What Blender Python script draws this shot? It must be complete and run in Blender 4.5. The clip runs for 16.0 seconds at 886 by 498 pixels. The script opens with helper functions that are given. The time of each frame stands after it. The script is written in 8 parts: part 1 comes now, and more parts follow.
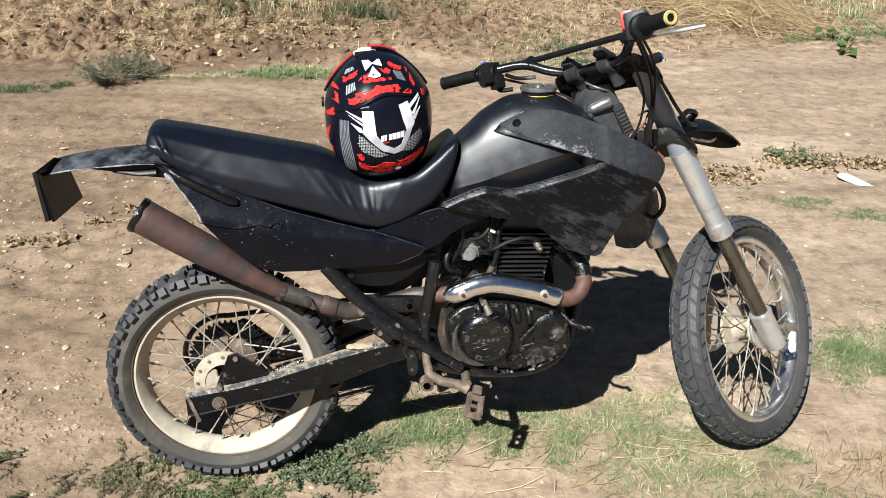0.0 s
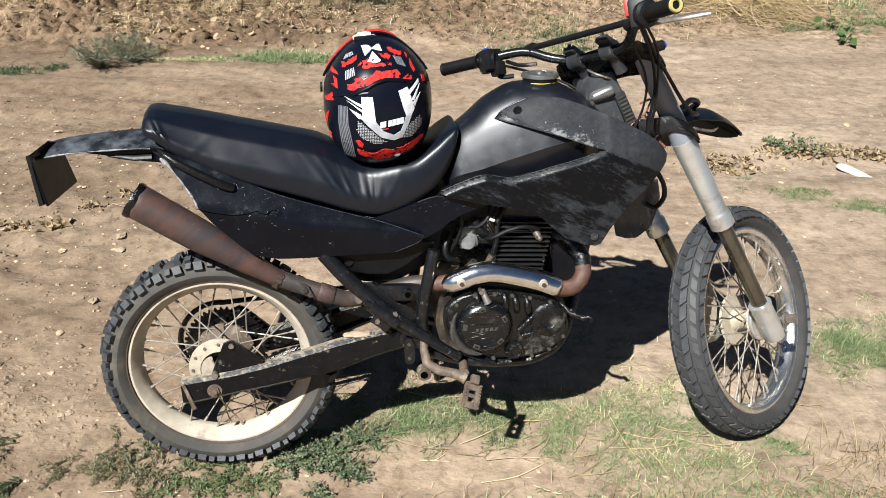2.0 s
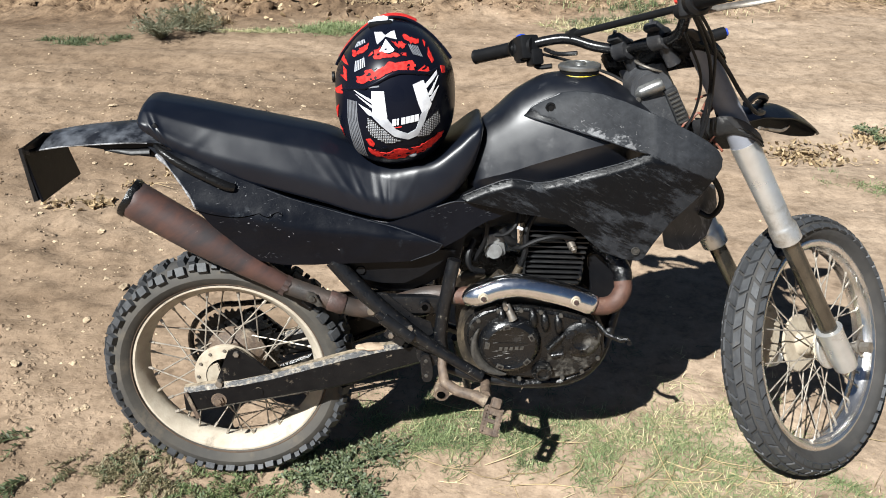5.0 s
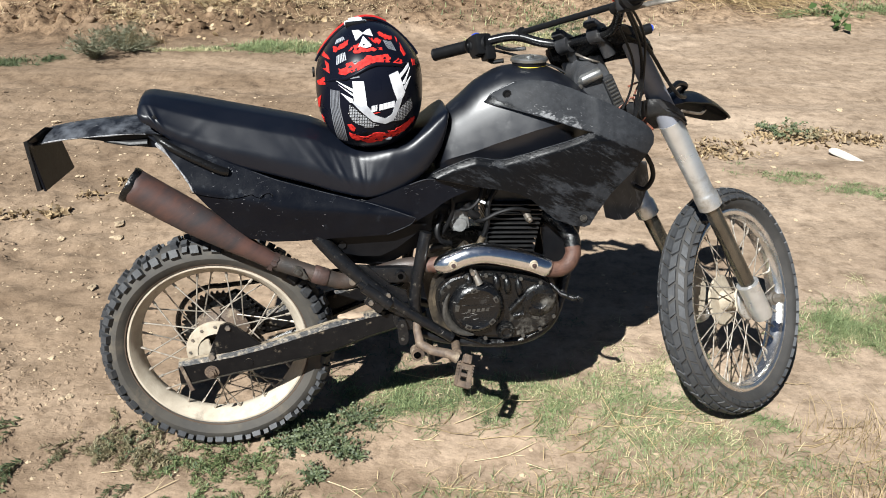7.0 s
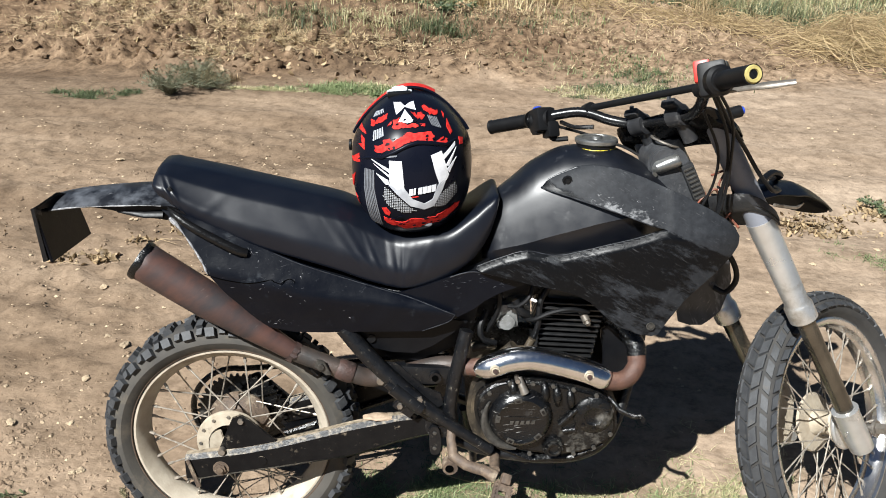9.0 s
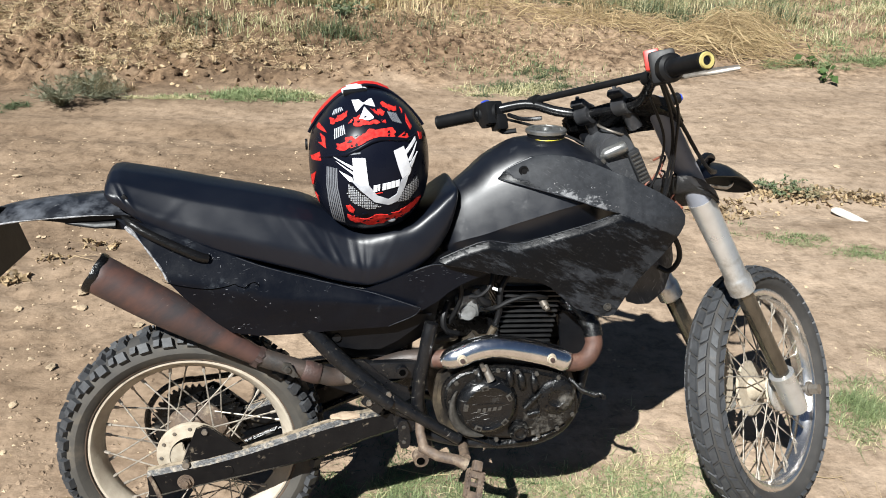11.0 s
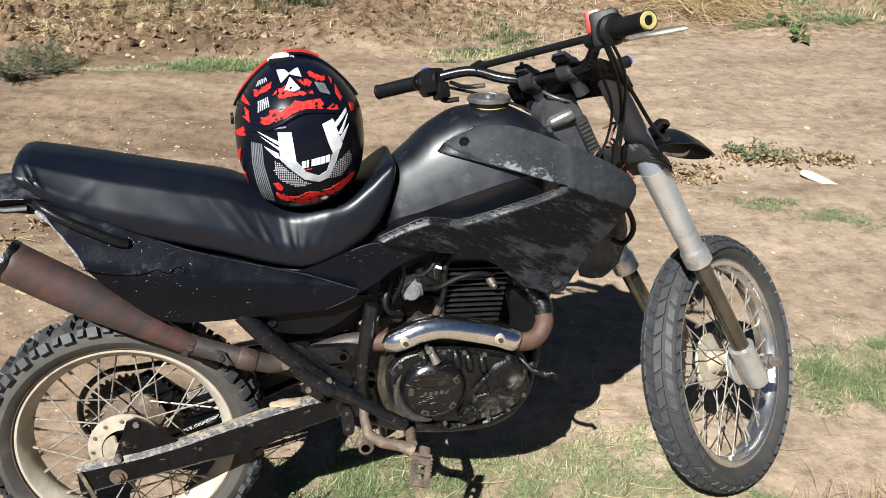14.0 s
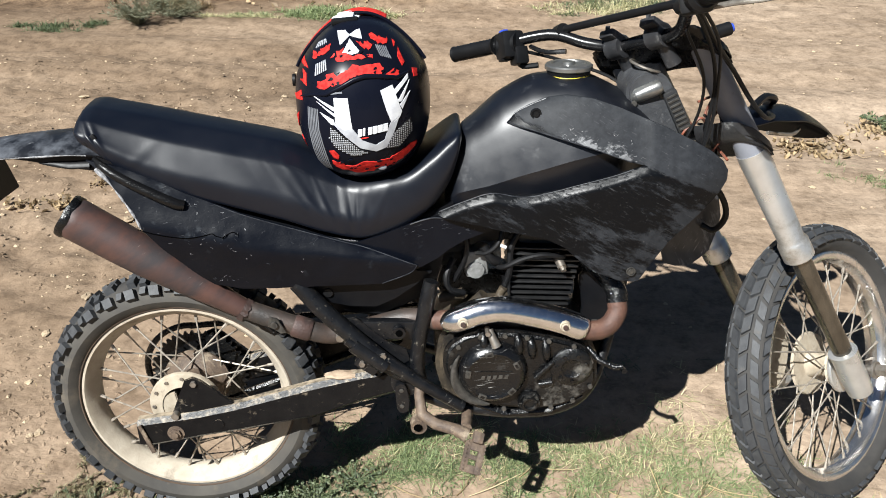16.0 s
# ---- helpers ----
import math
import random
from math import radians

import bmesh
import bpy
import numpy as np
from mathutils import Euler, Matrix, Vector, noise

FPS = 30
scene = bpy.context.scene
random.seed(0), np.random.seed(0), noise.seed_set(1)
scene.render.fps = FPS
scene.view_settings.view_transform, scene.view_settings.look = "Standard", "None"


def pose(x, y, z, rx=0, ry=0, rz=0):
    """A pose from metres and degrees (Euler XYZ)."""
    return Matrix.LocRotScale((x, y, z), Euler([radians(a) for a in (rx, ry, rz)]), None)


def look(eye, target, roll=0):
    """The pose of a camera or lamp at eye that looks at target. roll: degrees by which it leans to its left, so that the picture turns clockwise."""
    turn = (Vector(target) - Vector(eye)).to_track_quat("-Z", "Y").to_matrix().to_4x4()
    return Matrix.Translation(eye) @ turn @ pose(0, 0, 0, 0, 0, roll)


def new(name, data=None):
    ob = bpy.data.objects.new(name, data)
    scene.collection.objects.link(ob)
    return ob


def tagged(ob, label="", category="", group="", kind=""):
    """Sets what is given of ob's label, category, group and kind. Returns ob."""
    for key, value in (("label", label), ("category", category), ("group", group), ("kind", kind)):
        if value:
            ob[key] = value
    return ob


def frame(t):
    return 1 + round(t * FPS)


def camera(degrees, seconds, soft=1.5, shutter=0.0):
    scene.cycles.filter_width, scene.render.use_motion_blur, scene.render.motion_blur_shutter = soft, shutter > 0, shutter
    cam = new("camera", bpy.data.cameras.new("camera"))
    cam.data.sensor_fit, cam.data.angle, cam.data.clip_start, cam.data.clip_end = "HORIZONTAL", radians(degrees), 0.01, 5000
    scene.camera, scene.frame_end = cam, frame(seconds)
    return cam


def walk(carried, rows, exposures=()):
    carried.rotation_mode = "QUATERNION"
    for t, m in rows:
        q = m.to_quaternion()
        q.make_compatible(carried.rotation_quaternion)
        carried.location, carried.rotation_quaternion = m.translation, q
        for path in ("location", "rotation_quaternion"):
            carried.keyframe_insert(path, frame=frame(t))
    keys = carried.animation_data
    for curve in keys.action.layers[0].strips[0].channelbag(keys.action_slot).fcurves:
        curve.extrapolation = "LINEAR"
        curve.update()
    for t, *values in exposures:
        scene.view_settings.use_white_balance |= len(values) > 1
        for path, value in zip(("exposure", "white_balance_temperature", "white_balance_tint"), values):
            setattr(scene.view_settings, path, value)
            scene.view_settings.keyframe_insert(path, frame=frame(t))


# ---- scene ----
cam = camera(56.1, 16.0, 0.95)
PATH = [
    (0, (0.094, 0.136, 1.613), (0.002, 1.898, 0.671), 0.1),
    (0.5, (0.095, 0.138, 1.602), (0.016, 1.888, 0.636), 0.1),
    (1, (0.083, 0.14, 1.598), (0.015, 1.879, 0.611), 0.6),
    (1.5, (0.075, 0.147, 1.604), (0.003, 1.887, 0.62), 1.1),
    (2, (0.084, 0.155, 1.607), (0.005, 1.902, 0.637), 0.8),
    (2.5, (0.089, 0.17, 1.609), (0.005, 1.92, 0.644), 0.6),
    (3, (0.107, 0.184, 1.599), (0.027, 1.925, 0.618), 0.1),
    (3.2, (0.124, 0.192, 1.598), (0.047, 1.925, 0.603), -0.1),
    (5.3, (0.204, 0.394, 1.592), (-0.09, 2.078, 0.555), -0.8),
    (5.5, (0.173, 0.341, 1.592), (-0.138, 2.029, 0.565), -1.0),
    (6, (0.078, 0.155, 1.596), (-0.337, 1.828, 0.582), -2.2),
    (6.5, (0.028, 0.081, 1.596), (-0.402, 1.747, 0.576), -1.9),
    (7, (0.106, 0.114, 1.605), (0.028, 1.851, 0.616), 0.4),
    (7.5, (0.168, 0.169, 1.588), (0.298, 1.917, 0.625), 1.6),
    (8, (0.224, 0.318, 1.594), (0.27, 2.072, 0.636), 2.0),
    (8.5, (0.227, 0.399, 1.606), (0.029, 2.161, 0.681), 1.3),
    (8.7, (0.206, 0.412, 1.61), (-0.075, 2.165, 0.689), 0.9),
    (10.8, (0.012, 0.367, 1.603), (-0.014, 2.146, 0.689), 1.3),
    (11, (0.013, 0.365, 1.599), (0.002, 2.147, 0.691), 1.5),
    (11.5, (0.015, 0.364, 1.602), (0.012, 2.152, 0.704), 1.5),
    (12, (0.022, 0.369, 1.599), (0.02, 2.155, 0.7), 1.1),
    (12.5, (0.038, 0.375, 1.596), (0.046, 2.156, 0.686), 0.9),
    (13, (0.046, 0.389, 1.593), (0.058, 2.163, 0.669), 0.8),
    (13.5, (0.053, 0.408, 1.59), (0.083, 2.173, 0.649), 0.7),
    (14, (0.102, 0.459, 1.575), (0.134, 2.204, 0.599), 0.9),
    (14.5, (0.176, 0.545, 1.578), (0.137, 2.276, 0.577), 0.8),
    (15, (0.215, 0.59, 1.564), (0.068, 2.286, 0.514), 0.8),
    (15.5, (0.218, 0.592, 1.567), (-0.01, 2.256, 0.482), 0.1),
    (16, (0.217, 0.582, 1.57), (-0.043, 2.245, 0.491), -0.9),
]
# the film camera opens and closes a little as it turns
STOPS = [(0, 1.11), (3, 1.11), (5.5, 1.16), (7, 1.10), (8.5, 1.07), (11, 1.11), (12.5, 1.11), (14.5, 1.08), (16, 1.13)]
walk(cam, [(t, look(eye, target, roll)) for t, eye, target, roll in PATH], STOPS)

# ---- light ----
world = bpy.data.worlds.new("sky")
scene.world = world
world.use_nodes = True
wn = world.node_tree.nodes
sky = wn.new("ShaderNodeTexSky")
sky.sky_type, sky.sun_disc = "NISHITA", False
sky.ozone_density, sky.dust_density = 4.0, 0.3
sky.sun_elevation, sky.sun_rotation = radians(48.6), radians(209)
world.node_tree.links.new(sky.outputs[0], wn["Background"].inputs[0])
wn["Background"].inputs[1].default_value = 0.017
sun = new("sun", bpy.data.lights.new("sun", "SUN"))
sun.data.energy, sun.data.angle, sun.data.color = 5.0, radians(0.53), (0.985, 1.0, 0.985)
sun.matrix_world = look((-4.3, -7.7, 10), (0, 0, 0))


# ---- materials ----
def material(name, base, second=None, scale=20.0, rough=0.5, metal=0.0, bump=0.0, bump_scale=200.0,
             dirt=None, dirt_amount=0.5, dirt_scale=12.0, top_dust=None, stretch=(1, 1, 1), random_value=0.0, coat=0.0, fine=6, gloss=0.5, scratch=None, turned=0):
    """A surface with two colours mixed by noise, patches of dirt, dust lying on upward faces, and fine relief."""
    m = bpy.data.materials.new(name)
    m.use_nodes = True
    n, l = m.node_tree.nodes, m.node_tree.links
    b = n["Principled BSDF"]
    b.inputs["Metallic"].default_value = metal
    b.inputs["Coat Weight"].default_value = coat
    b.inputs["Specular IOR Level"].default_value = gloss
    tc = n.new("ShaderNodeTexCoord")
    mp = n.new("ShaderNodeMapping")
    mp.inputs["Scale"].default_value = stretch
    tn = n.new("ShaderNodeMapping")
    tn.inputs["Rotation"].default_value = (0, radians(turned), 0)
    l.new(tc.outputs["Object"], tn.inputs[0])
    l.new(tn.outputs[0], mp.inputs[0])

    def tex(s, detail=fine, roughness=0.6):
        t = n.new("ShaderNodeTexNoise")
        t.inputs["Scale"].default_value, t.inputs["Detail"].default_value, t.inputs["Roughness"].default_value = s, detail, roughness
        l.new(mp.outputs[0], t.inputs["Vector"])
        return t.outputs["Fac"]

    def ramp(src, lo, hi):
        r = n.new("ShaderNodeMapRange")
        r.inputs["From Min"].default_value, r.inputs["From Max"].default_value = lo, hi
        l.new(src, r.inputs["Value"])
        return r.outputs[0]

    def mix(fac, a, c):
        x = n.new("ShaderNodeMix")
        x.data_type = "RGBA"
        l.new(fac, x.inputs["Factor"])
        for v, sock in ((a, x.inputs["A"]), (c, x.inputs["B"])):
            if isinstance(v, tuple):
                sock.default_value = (*v, 1)
            else:
                l.new(v, sock)
        return x.outputs["Result"]

    second = second or tuple(0.75 * v for v in base)
    col = mix(ramp(tex(scale), 0.35, 0.65), base, second)
    rgh = None
    if dirt:
        f = ramp(tex(dirt_scale, 10, 0.68), 0.72 - 0.3 * dirt_amount, 0.88 - 0.24 * dirt_amount)
        col = mix(f, col, dirt)
        rgh = f
    if scratch:
        colour, turn, amount = scratch
        m0 = n.new("ShaderNodeMapping")
        m0.inputs["Rotation"].default_value = (0, radians(turn), 0)
        l.new(tc.outputs["Object"], m0.inputs[0])
        m2 = n.new("ShaderNodeMapping")
        m2.inputs["Scale"].default_value = (22, 22, 330)
        l.new(m0.outputs[0], m2.inputs[0])
        t2 = n.new("ShaderNodeTexNoise")
        t2.inputs["Scale"].default_value, t2.inputs["Detail"].default_value = 1.6, 4
        l.new(m2.outputs[0], t2.inputs["Vector"])
        where = ramp(tex(7, 3), 0.45, 0.62)
        lines = ramp(t2.outputs["Fac"], 0.74 - 0.1 * amount, 0.82 - 0.1 * amount)
        x2 = n.new("ShaderNodeMath")
        x2.operation, x2.use_clamp = "MULTIPLY", True
        l.new(where, x2.inputs[0])
        l.new(lines, x2.inputs[1])
        col = mix(x2.outputs[0], col, colour)
    if top_dust:
        g = n.new("ShaderNodeNewGeometry")
        s = n.new("ShaderNodeSeparateXYZ")
        l.new(g.outputs["Normal"], s.inputs[0])
        add = n.new("ShaderNodeMath")
        add.operation = "MULTIPLY_ADD"
        l.new(tex(dirt_scale * 2, 8), add.inputs[0])
        add.inputs[1].default_value = 0.9
        l.new(s.outputs[2], add.inputs[2])
        f2 = ramp(add.outputs[0], 1.22, 1.50)
        col = mix(f2, col, top_dust)
    if random_value:
        oi = n.new("ShaderNodeObjectInfo")
        hs = n.new("ShaderNodeHueSaturation")
        mr = n.new("ShaderNodeMapRange")
        mr.inputs["To Min"].default_value, mr.inputs["To Max"].default_value = 1 - random_value, 1 + random_value
        l.new(oi.outputs["Random"], mr.inputs["Value"])
        l.new(mr.outputs[0], hs.inputs["Value"])
        l.new(col, hs.inputs["Color"])
        col = hs.outputs[0]
    l.new(col, b.inputs["Base Color"])
    rr = n.new("ShaderNodeMapRange")
    rr.inputs["To Min"].default_value, rr.inputs["To Max"].default_value = max(0.03, rough - 0.1), min(1, rough + 0.12)
    l.new(tex(scale * 2.3), rr.inputs["Value"])
    if rgh is not None:
        mm = n.new("ShaderNodeMath")
        mm.operation, mm.use_clamp = "MULTIPLY_ADD", True
        l.new(rgh, mm.inputs[0])
        mm.inputs[1].default_value = 0.3
        l.new(rr.outputs[0], mm.inputs[2])
        l.new(mm.outputs[0], b.inputs["Roughness"])
    else:
        l.new(rr.outputs[0], b.inputs["Roughness"])
    if bump:
        bp = n.new("ShaderNodeBump")
        bp.inputs["Strength"].default_value, bp.inputs["Distance"].default_value = min(1, bump), 0.004 * max(1, bump)
        l.new(tex(bump_scale, 8, 0.65), bp.inputs["Height"])
        l.new(bp.outputs[0], b.inputs["Normal"])
    return m


def shroud_plastic():
    """Black plastic worn grey and matt in ragged patches: on the wing, the nose and the lower flap."""
    m = bpy.data.materials.new("scuffed black shroud plastic")
    m.use_nodes = True
    n, l = m.node_tree.nodes, m.node_tree.links
    b = n["Principled BSDF"]
    tc = n.new("ShaderNodeTexCoord")
    sep = n.new("ShaderNodeSeparateXYZ")
    l.new(tc.outputs["Object"], sep.inputs[0])

    def tex(scale, detail, rough, stretch=(1, 1, 1), turn=0):
        r = n.new("ShaderNodeMapping")
        r.inputs["Rotation"].default_value = (0, radians(turn), 0)
        l.new(tc.outputs["Object"], r.inputs[0])
        mp = n.new("ShaderNodeMapping")
        mp.inputs["Scale"].default_value = stretch
        l.new(r.outputs[0], mp.inputs[0])
        t = n.new("ShaderNodeTexNoise")
        t.inputs["Scale"].default_value, t.inputs["Detail"].default_value, t.inputs["Roughness"].default_value = scale, detail, rough
        l.new(mp.outputs[0], t.inputs["Vector"])
        return t.outputs["Fac"]

    def span(src, lo, hi, to=1.0):
        r = n.new("ShaderNodeMapRange")
        r.inputs["From Min"].default_value, r.inputs["From Max"].default_value, r.inputs["To Max"].default_value = lo, hi, to
        l.new(src, r.inputs["Value"])
        return r.outputs[0]

    def sum2(a, c, k=1.0):
        x = n.new("ShaderNodeMath")
        x.operation = "MULTIPLY_ADD"
        l.new(a, x.inputs[0])
        x.inputs[1].default_value = k
        l.new(c, x.inputs[2])
        return x.outputs[0]

    def mix(fac, a, c):
        x = n.new("ShaderNodeMix")
        x.data_type = "RGBA"
        l.new(fac, x.inputs["Factor"])
        for v, sock in ((a, x.inputs["A"]), (c, x.inputs["B"])):
            if isinstance(v, tuple):
                sock.default_value = (*v, 1)
            else:
                l.new(v, sock)
        return x.outputs["Result"]

    slant = sum2(sep.outputs[0], sep.outputs[2], 0.34)
    amount = tex(17, 10, 0.74, (0.6, 1, 1.9), -28)
    amount = sum2(span(slant, 0.865, 0.885, 0.30), amount)
    amount = sum2(span(sep.outputs[2], 0.46, 0.36, 0.115), amount)
    amount = sum2(span(sep.outputs[0], 0.93, 1.06, 0.085), amount)
    worn = span(amount, 0.560, 0.640)
    grey = mix(span(tex(70, 6, 0.7), 0.3, 0.7), (0.0115, 0.0128, 0.0152), (0.0245, 0.0266, 0.0305))
    col = mix(worn, (0.0020, 0.0025, 0.0034), grey)
    lines = span(tex(1.6, 4, 0.55, (26, 26, 300), -30), 0.63, 0.72, 0.7)
    col = mix(lines, col, (0.062, 0.063, 0.066))
    flecks = span(tex(160, 3, 0.6), 0.68, 0.73, 0.55)
    col = mix(flecks, col, (0.075, 0.075, 0.076))
    # chalky scuffs above the wing's lower edge
    chalk = sum2(span(slant, 0.904, 0.878, 0.20), tex(52, 9, 0.72, (0.7, 1, 1.3), 20))
    chalk = sum2(span(slant, 0.874, 0.868, -0.5), chalk)
    chalk = sum2(span(sep.outputs[0], 0.83, 0.77, -0.25), chalk)
    chalk = sum2(span(sep.outputs[0], 0.925, 0.945, -0.5), chalk)
    col = mix(span(chalk, 0.66, 0.76, 0.75), col, (0.20, 0.203, 0.21))
    l.new(col, b.inputs["Base Color"])
    r = n.new("ShaderNodeMapRange")
    r.inputs["To Min"].default_value, r.inputs["To Max"].default_value = 0.34, 0.58
    l.new(worn, r.inputs["Value"])
    l.new(r.outputs[0], b.inputs["Roughness"])
    b.inputs["Specular IOR Level"].default_value = 0.18
    bp = n.new("ShaderNodeBump")
    bp.inputs["Strength"].default_value, bp.inputs["Distance"].default_value = 0.35, 0.0015
    l.new(sum2(tex(110, 6, 0.7), worn, 0.8), bp.inputs["Height"])
    l.new(bp.outputs[0], b.inputs["Normal"])
    return m


M = {}
M["vinyl"] = material("black vinyl", (0.0016, 0.0029, 0.0068), (0.0024, 0.0038, 0.0080), 9, 0.385, bump=0.05, bump_scale=420, gloss=0.46)
M["tank"] = material("satin black tank paint", (0.0018, 0.0027, 0.0056), (0.0028, 0.0038, 0.0068), 14, 0.38, dirt=(0.020, 0.022, 0.027), dirt_amount=0.4, dirt_scale=18, bump=0.02, bump_scale=300, gloss=0.75, scratch=((0.05, 0.05, 0.055), 25, 0.35))
M["scuffed"] = shroud_plastic()
M["panel"] = material("black side panel plastic", (0.0015, 0.0023, 0.0048), (0.0028, 0.0037, 0.0064), 18, 0.34, dirt=(0.021, 0.026, 0.033), dirt_amount=0.36, dirt_scale=22, bump=0.12, bump_scale=60, gloss=0.20, scratch=((0.13, 0.13, 0.135), 14, 0.55))
M["plastic"] = material("matt black plastic", (0.0026, 0.0030, 0.0042), (0.0050, 0.0054, 0.0066), 25, 0.42, dirt=(0.06, 0.057, 0.054), dirt_amount=0.26, dirt_scale=20, bump=0.08, gloss=0.2)
M["frame"] = material("worn black frame paint", (0.0030, 0.0034, 0.0046), (0.008, 0.0082, 0.009), 40, 0.30, dirt=(0.27, 0.24, 0.19), dirt_amount=0.37, dirt_scale=85, bump=0.4, bump_scale=90, gloss=0.42, scratch=((0.40, 0.38, 0.35), 40, 0.9))
M["swing"] = material("dusty black swingarm", (0.0030, 0.0032, 0.0040), (0.0060, 0.0060, 0.0064), 40, 0.34, dirt=(0.25, 0.205, 0.15), dirt_amount=0.40, dirt_scale=34, bump=0.2, bump_scale=200, top_dust=(0.33, 0.27, 0.195), gloss=0.20, scratch=((0.30, 0.28, 0.24), -14, 0.35))
# pale dirt and scratches here also stand in for the alloy's highlights
M["engine"] = material("oily black engine alloy", (0.0020, 0.0022, 0.0028), (0.0050, 0.0051, 0.0052), 30, 0.27, dirt=(0.16, 0.150, 0.132), dirt_amount=0.50, dirt_scale=11, bump=0.8, bump_scale=50, gloss=0.45, scratch=((0.30, 0.29, 0.27), 4, 0.7))
M["cover"] = material("scratched black cover", (0.0022, 0.0024, 0.0030), (0.0048, 0.0049, 0.0052), 30, 0.24, dirt=(0.055, 0.054, 0.053), dirt_amount=0.26, dirt_scale=20, bump=0.30, bump_scale=60, gloss=0.5, scratch=((0.45, 0.44, 0.42), 6, 1.0))
M["engine_case"] = material("grimy crankcase", (0.085, 0.066, 0.044), (0.016, 0.014, 0.012), 16, 0.42, metal=0.1, dirt=(0.22, 0.175, 0.115), dirt_amount=0.45, dirt_scale=20, bump=0.6, bump_scale=80)
M["fin"] = material("black cylinder fins", (0.0075, 0.0078, 0.0086), (0.016, 0.0160, 0.0162), 40, 0.42, metal=0.1, dirt=(0.12, 0.1, 0.07), dirt_amount=0.22)
M["rust"] = material("rusty exhaust steel", (0.088, 0.045, 0.036), (0.050, 0.029, 0.026), 14, 0.42, metal=0.1, dirt=(0.026, 0.023, 0.025), dirt_amount=0.90, dirt_scale=7, bump=0.10, bump_scale=160, stretch=(0.45, 1, 1.5), turned=34, scratch=((0.32, 0.27, 0.24), 28, 0.35))
M["flange"] = material("dark rust", (0.060, 0.032, 0.026), (0.030, 0.020, 0.018), 30, 0.6, dirt=(0.14, 0.10, 0.08), dirt_amount=0.35, dirt_scale=30, bump=0.4, bump_scale=160)
M["pipe"] = material("sooty link pipe", (0.030, 0.027, 0.025), (0.060, 0.042, 0.034), 20, 0.5, metal=0.1, dirt=(0.13, 0.09, 0.065), dirt_amount=0.30, dirt_scale=24, bump=0.3, bump_scale=120)
M["header"] = material("rusted header pipe", (0.108, 0.052, 0.035), (0.055, 0.028, 0.021), 26, 0.6, metal=0.1, dirt=(0.25, 0.175, 0.13), dirt_amount=0.42, dirt_scale=18, bump=0.45, bump_scale=160)
M["chrome"] = material("scuffed chrome", (0.82, 0.83, 0.86), (0.7, 0.71, 0.74), 40, 0.17, metal=1, dirt=(0.3, 0.26, 0.22), dirt_amount=0.22, dirt_scale=40, bump=0.05, bump_scale=60)
M["alu"] = material("dull silver fork alloy", (0.66, 0.66, 0.65), (0.52, 0.51, 0.49), 10, 0.29, metal=0.75, dirt=(0.24, 0.20, 0.15), dirt_amount=0.62, dirt_scale=9, bump=0.08, bump_scale=80)
M["grey_alu"] = material("dull grey fork tube paint", (0.20, 0.21, 0.24), (0.155, 0.163, 0.185), 14, 0.42, dirt=(0.10, 0.10, 0.10), dirt_amount=0.35, dirt_scale=20)
M["dark_grey"] = material("dusty dark grey plastic", (0.016, 0.0165, 0.018), (0.03, 0.03, 0.03), 30, 0.42, dirt=(0.10, 0.095, 0.085), dirt_amount=0.4, dirt_scale=24)
M["bar_black"] = material("black bar paint", (0.0045, 0.0047, 0.0055), (0.008, 0.008, 0.0085), 30, 0.25, dirt=(0.07, 0.065, 0.06), dirt_amount=0.22, dirt_scale=40, gloss=0.35)
M["peg_rust"] = material("rusty dusty steel", (0.135, 0.095, 0.065), (0.06, 0.042, 0.032), 50, 0.65, dirt=(0.36, 0.29, 0.205), dirt_amount=0.62, dirt_scale=26, bump=0.6, bump_scale=120)
M["stanchion"] = material("stained fork tube", (0.20, 0.185, 0.155), (0.11, 0.10, 0.085), 22, 0.22, metal=0.9, dirt=(0.10, 0.085, 0.065), dirt_amount=0.28, dirt_scale=16, stretch=(1, 1, 0.4))
M["steel"] = material("dirty steel", (0.36, 0.33, 0.29), (0.22, 0.19, 0.16), 60, 0.42, metal=0.8, dirt=(0.2, 0.13, 0.08), dirt_amount=0.3, dirt_scale=50)
M["spoke"] = material("dusty steel spoke", (0.40, 0.36, 0.30), (0.22, 0.19, 0.16), 90, 0.4, metal=0.4, dirt=(0.34, 0.27, 0.19), dirt_amount=0.6, dirt_scale=60)
M["rim_cream"] = material("dust-caked cream rim", (0.44, 0.385, 0.305), (0.34, 0.29, 0.225), 24, 0.72, dirt=(0.14, 0.115, 0.09), dirt_amount=0.52, dirt_scale=16, bump=0.25, bump_scale=160)
M["rim_chrome"] = material("dusty chrome rim", (0.72, 0.71, 0.71), (0.58, 0.56, 0.53), 20, 0.22, metal=0.95, dirt=(0.44, 0.39, 0.31), dirt_amount=0.62, dirt_scale=7, bump=0.08)
M["bead"] = material("brown caked dirt", (0.085, 0.055, 0.036), (0.05, 0.034, 0.024), 60, 0.9, dirt=(0.20, 0.16, 0.12), dirt_amount=0.3, dirt_scale=30)
M["hub"] = material("dust-caked hub", (0.40, 0.345, 0.265), (0.30, 0.25, 0.185), 40, 0.75, metal=0.05, dirt=(0.14, 0.11, 0.085), dirt_amount=0.45, dirt_scale=34, bump=0.25)
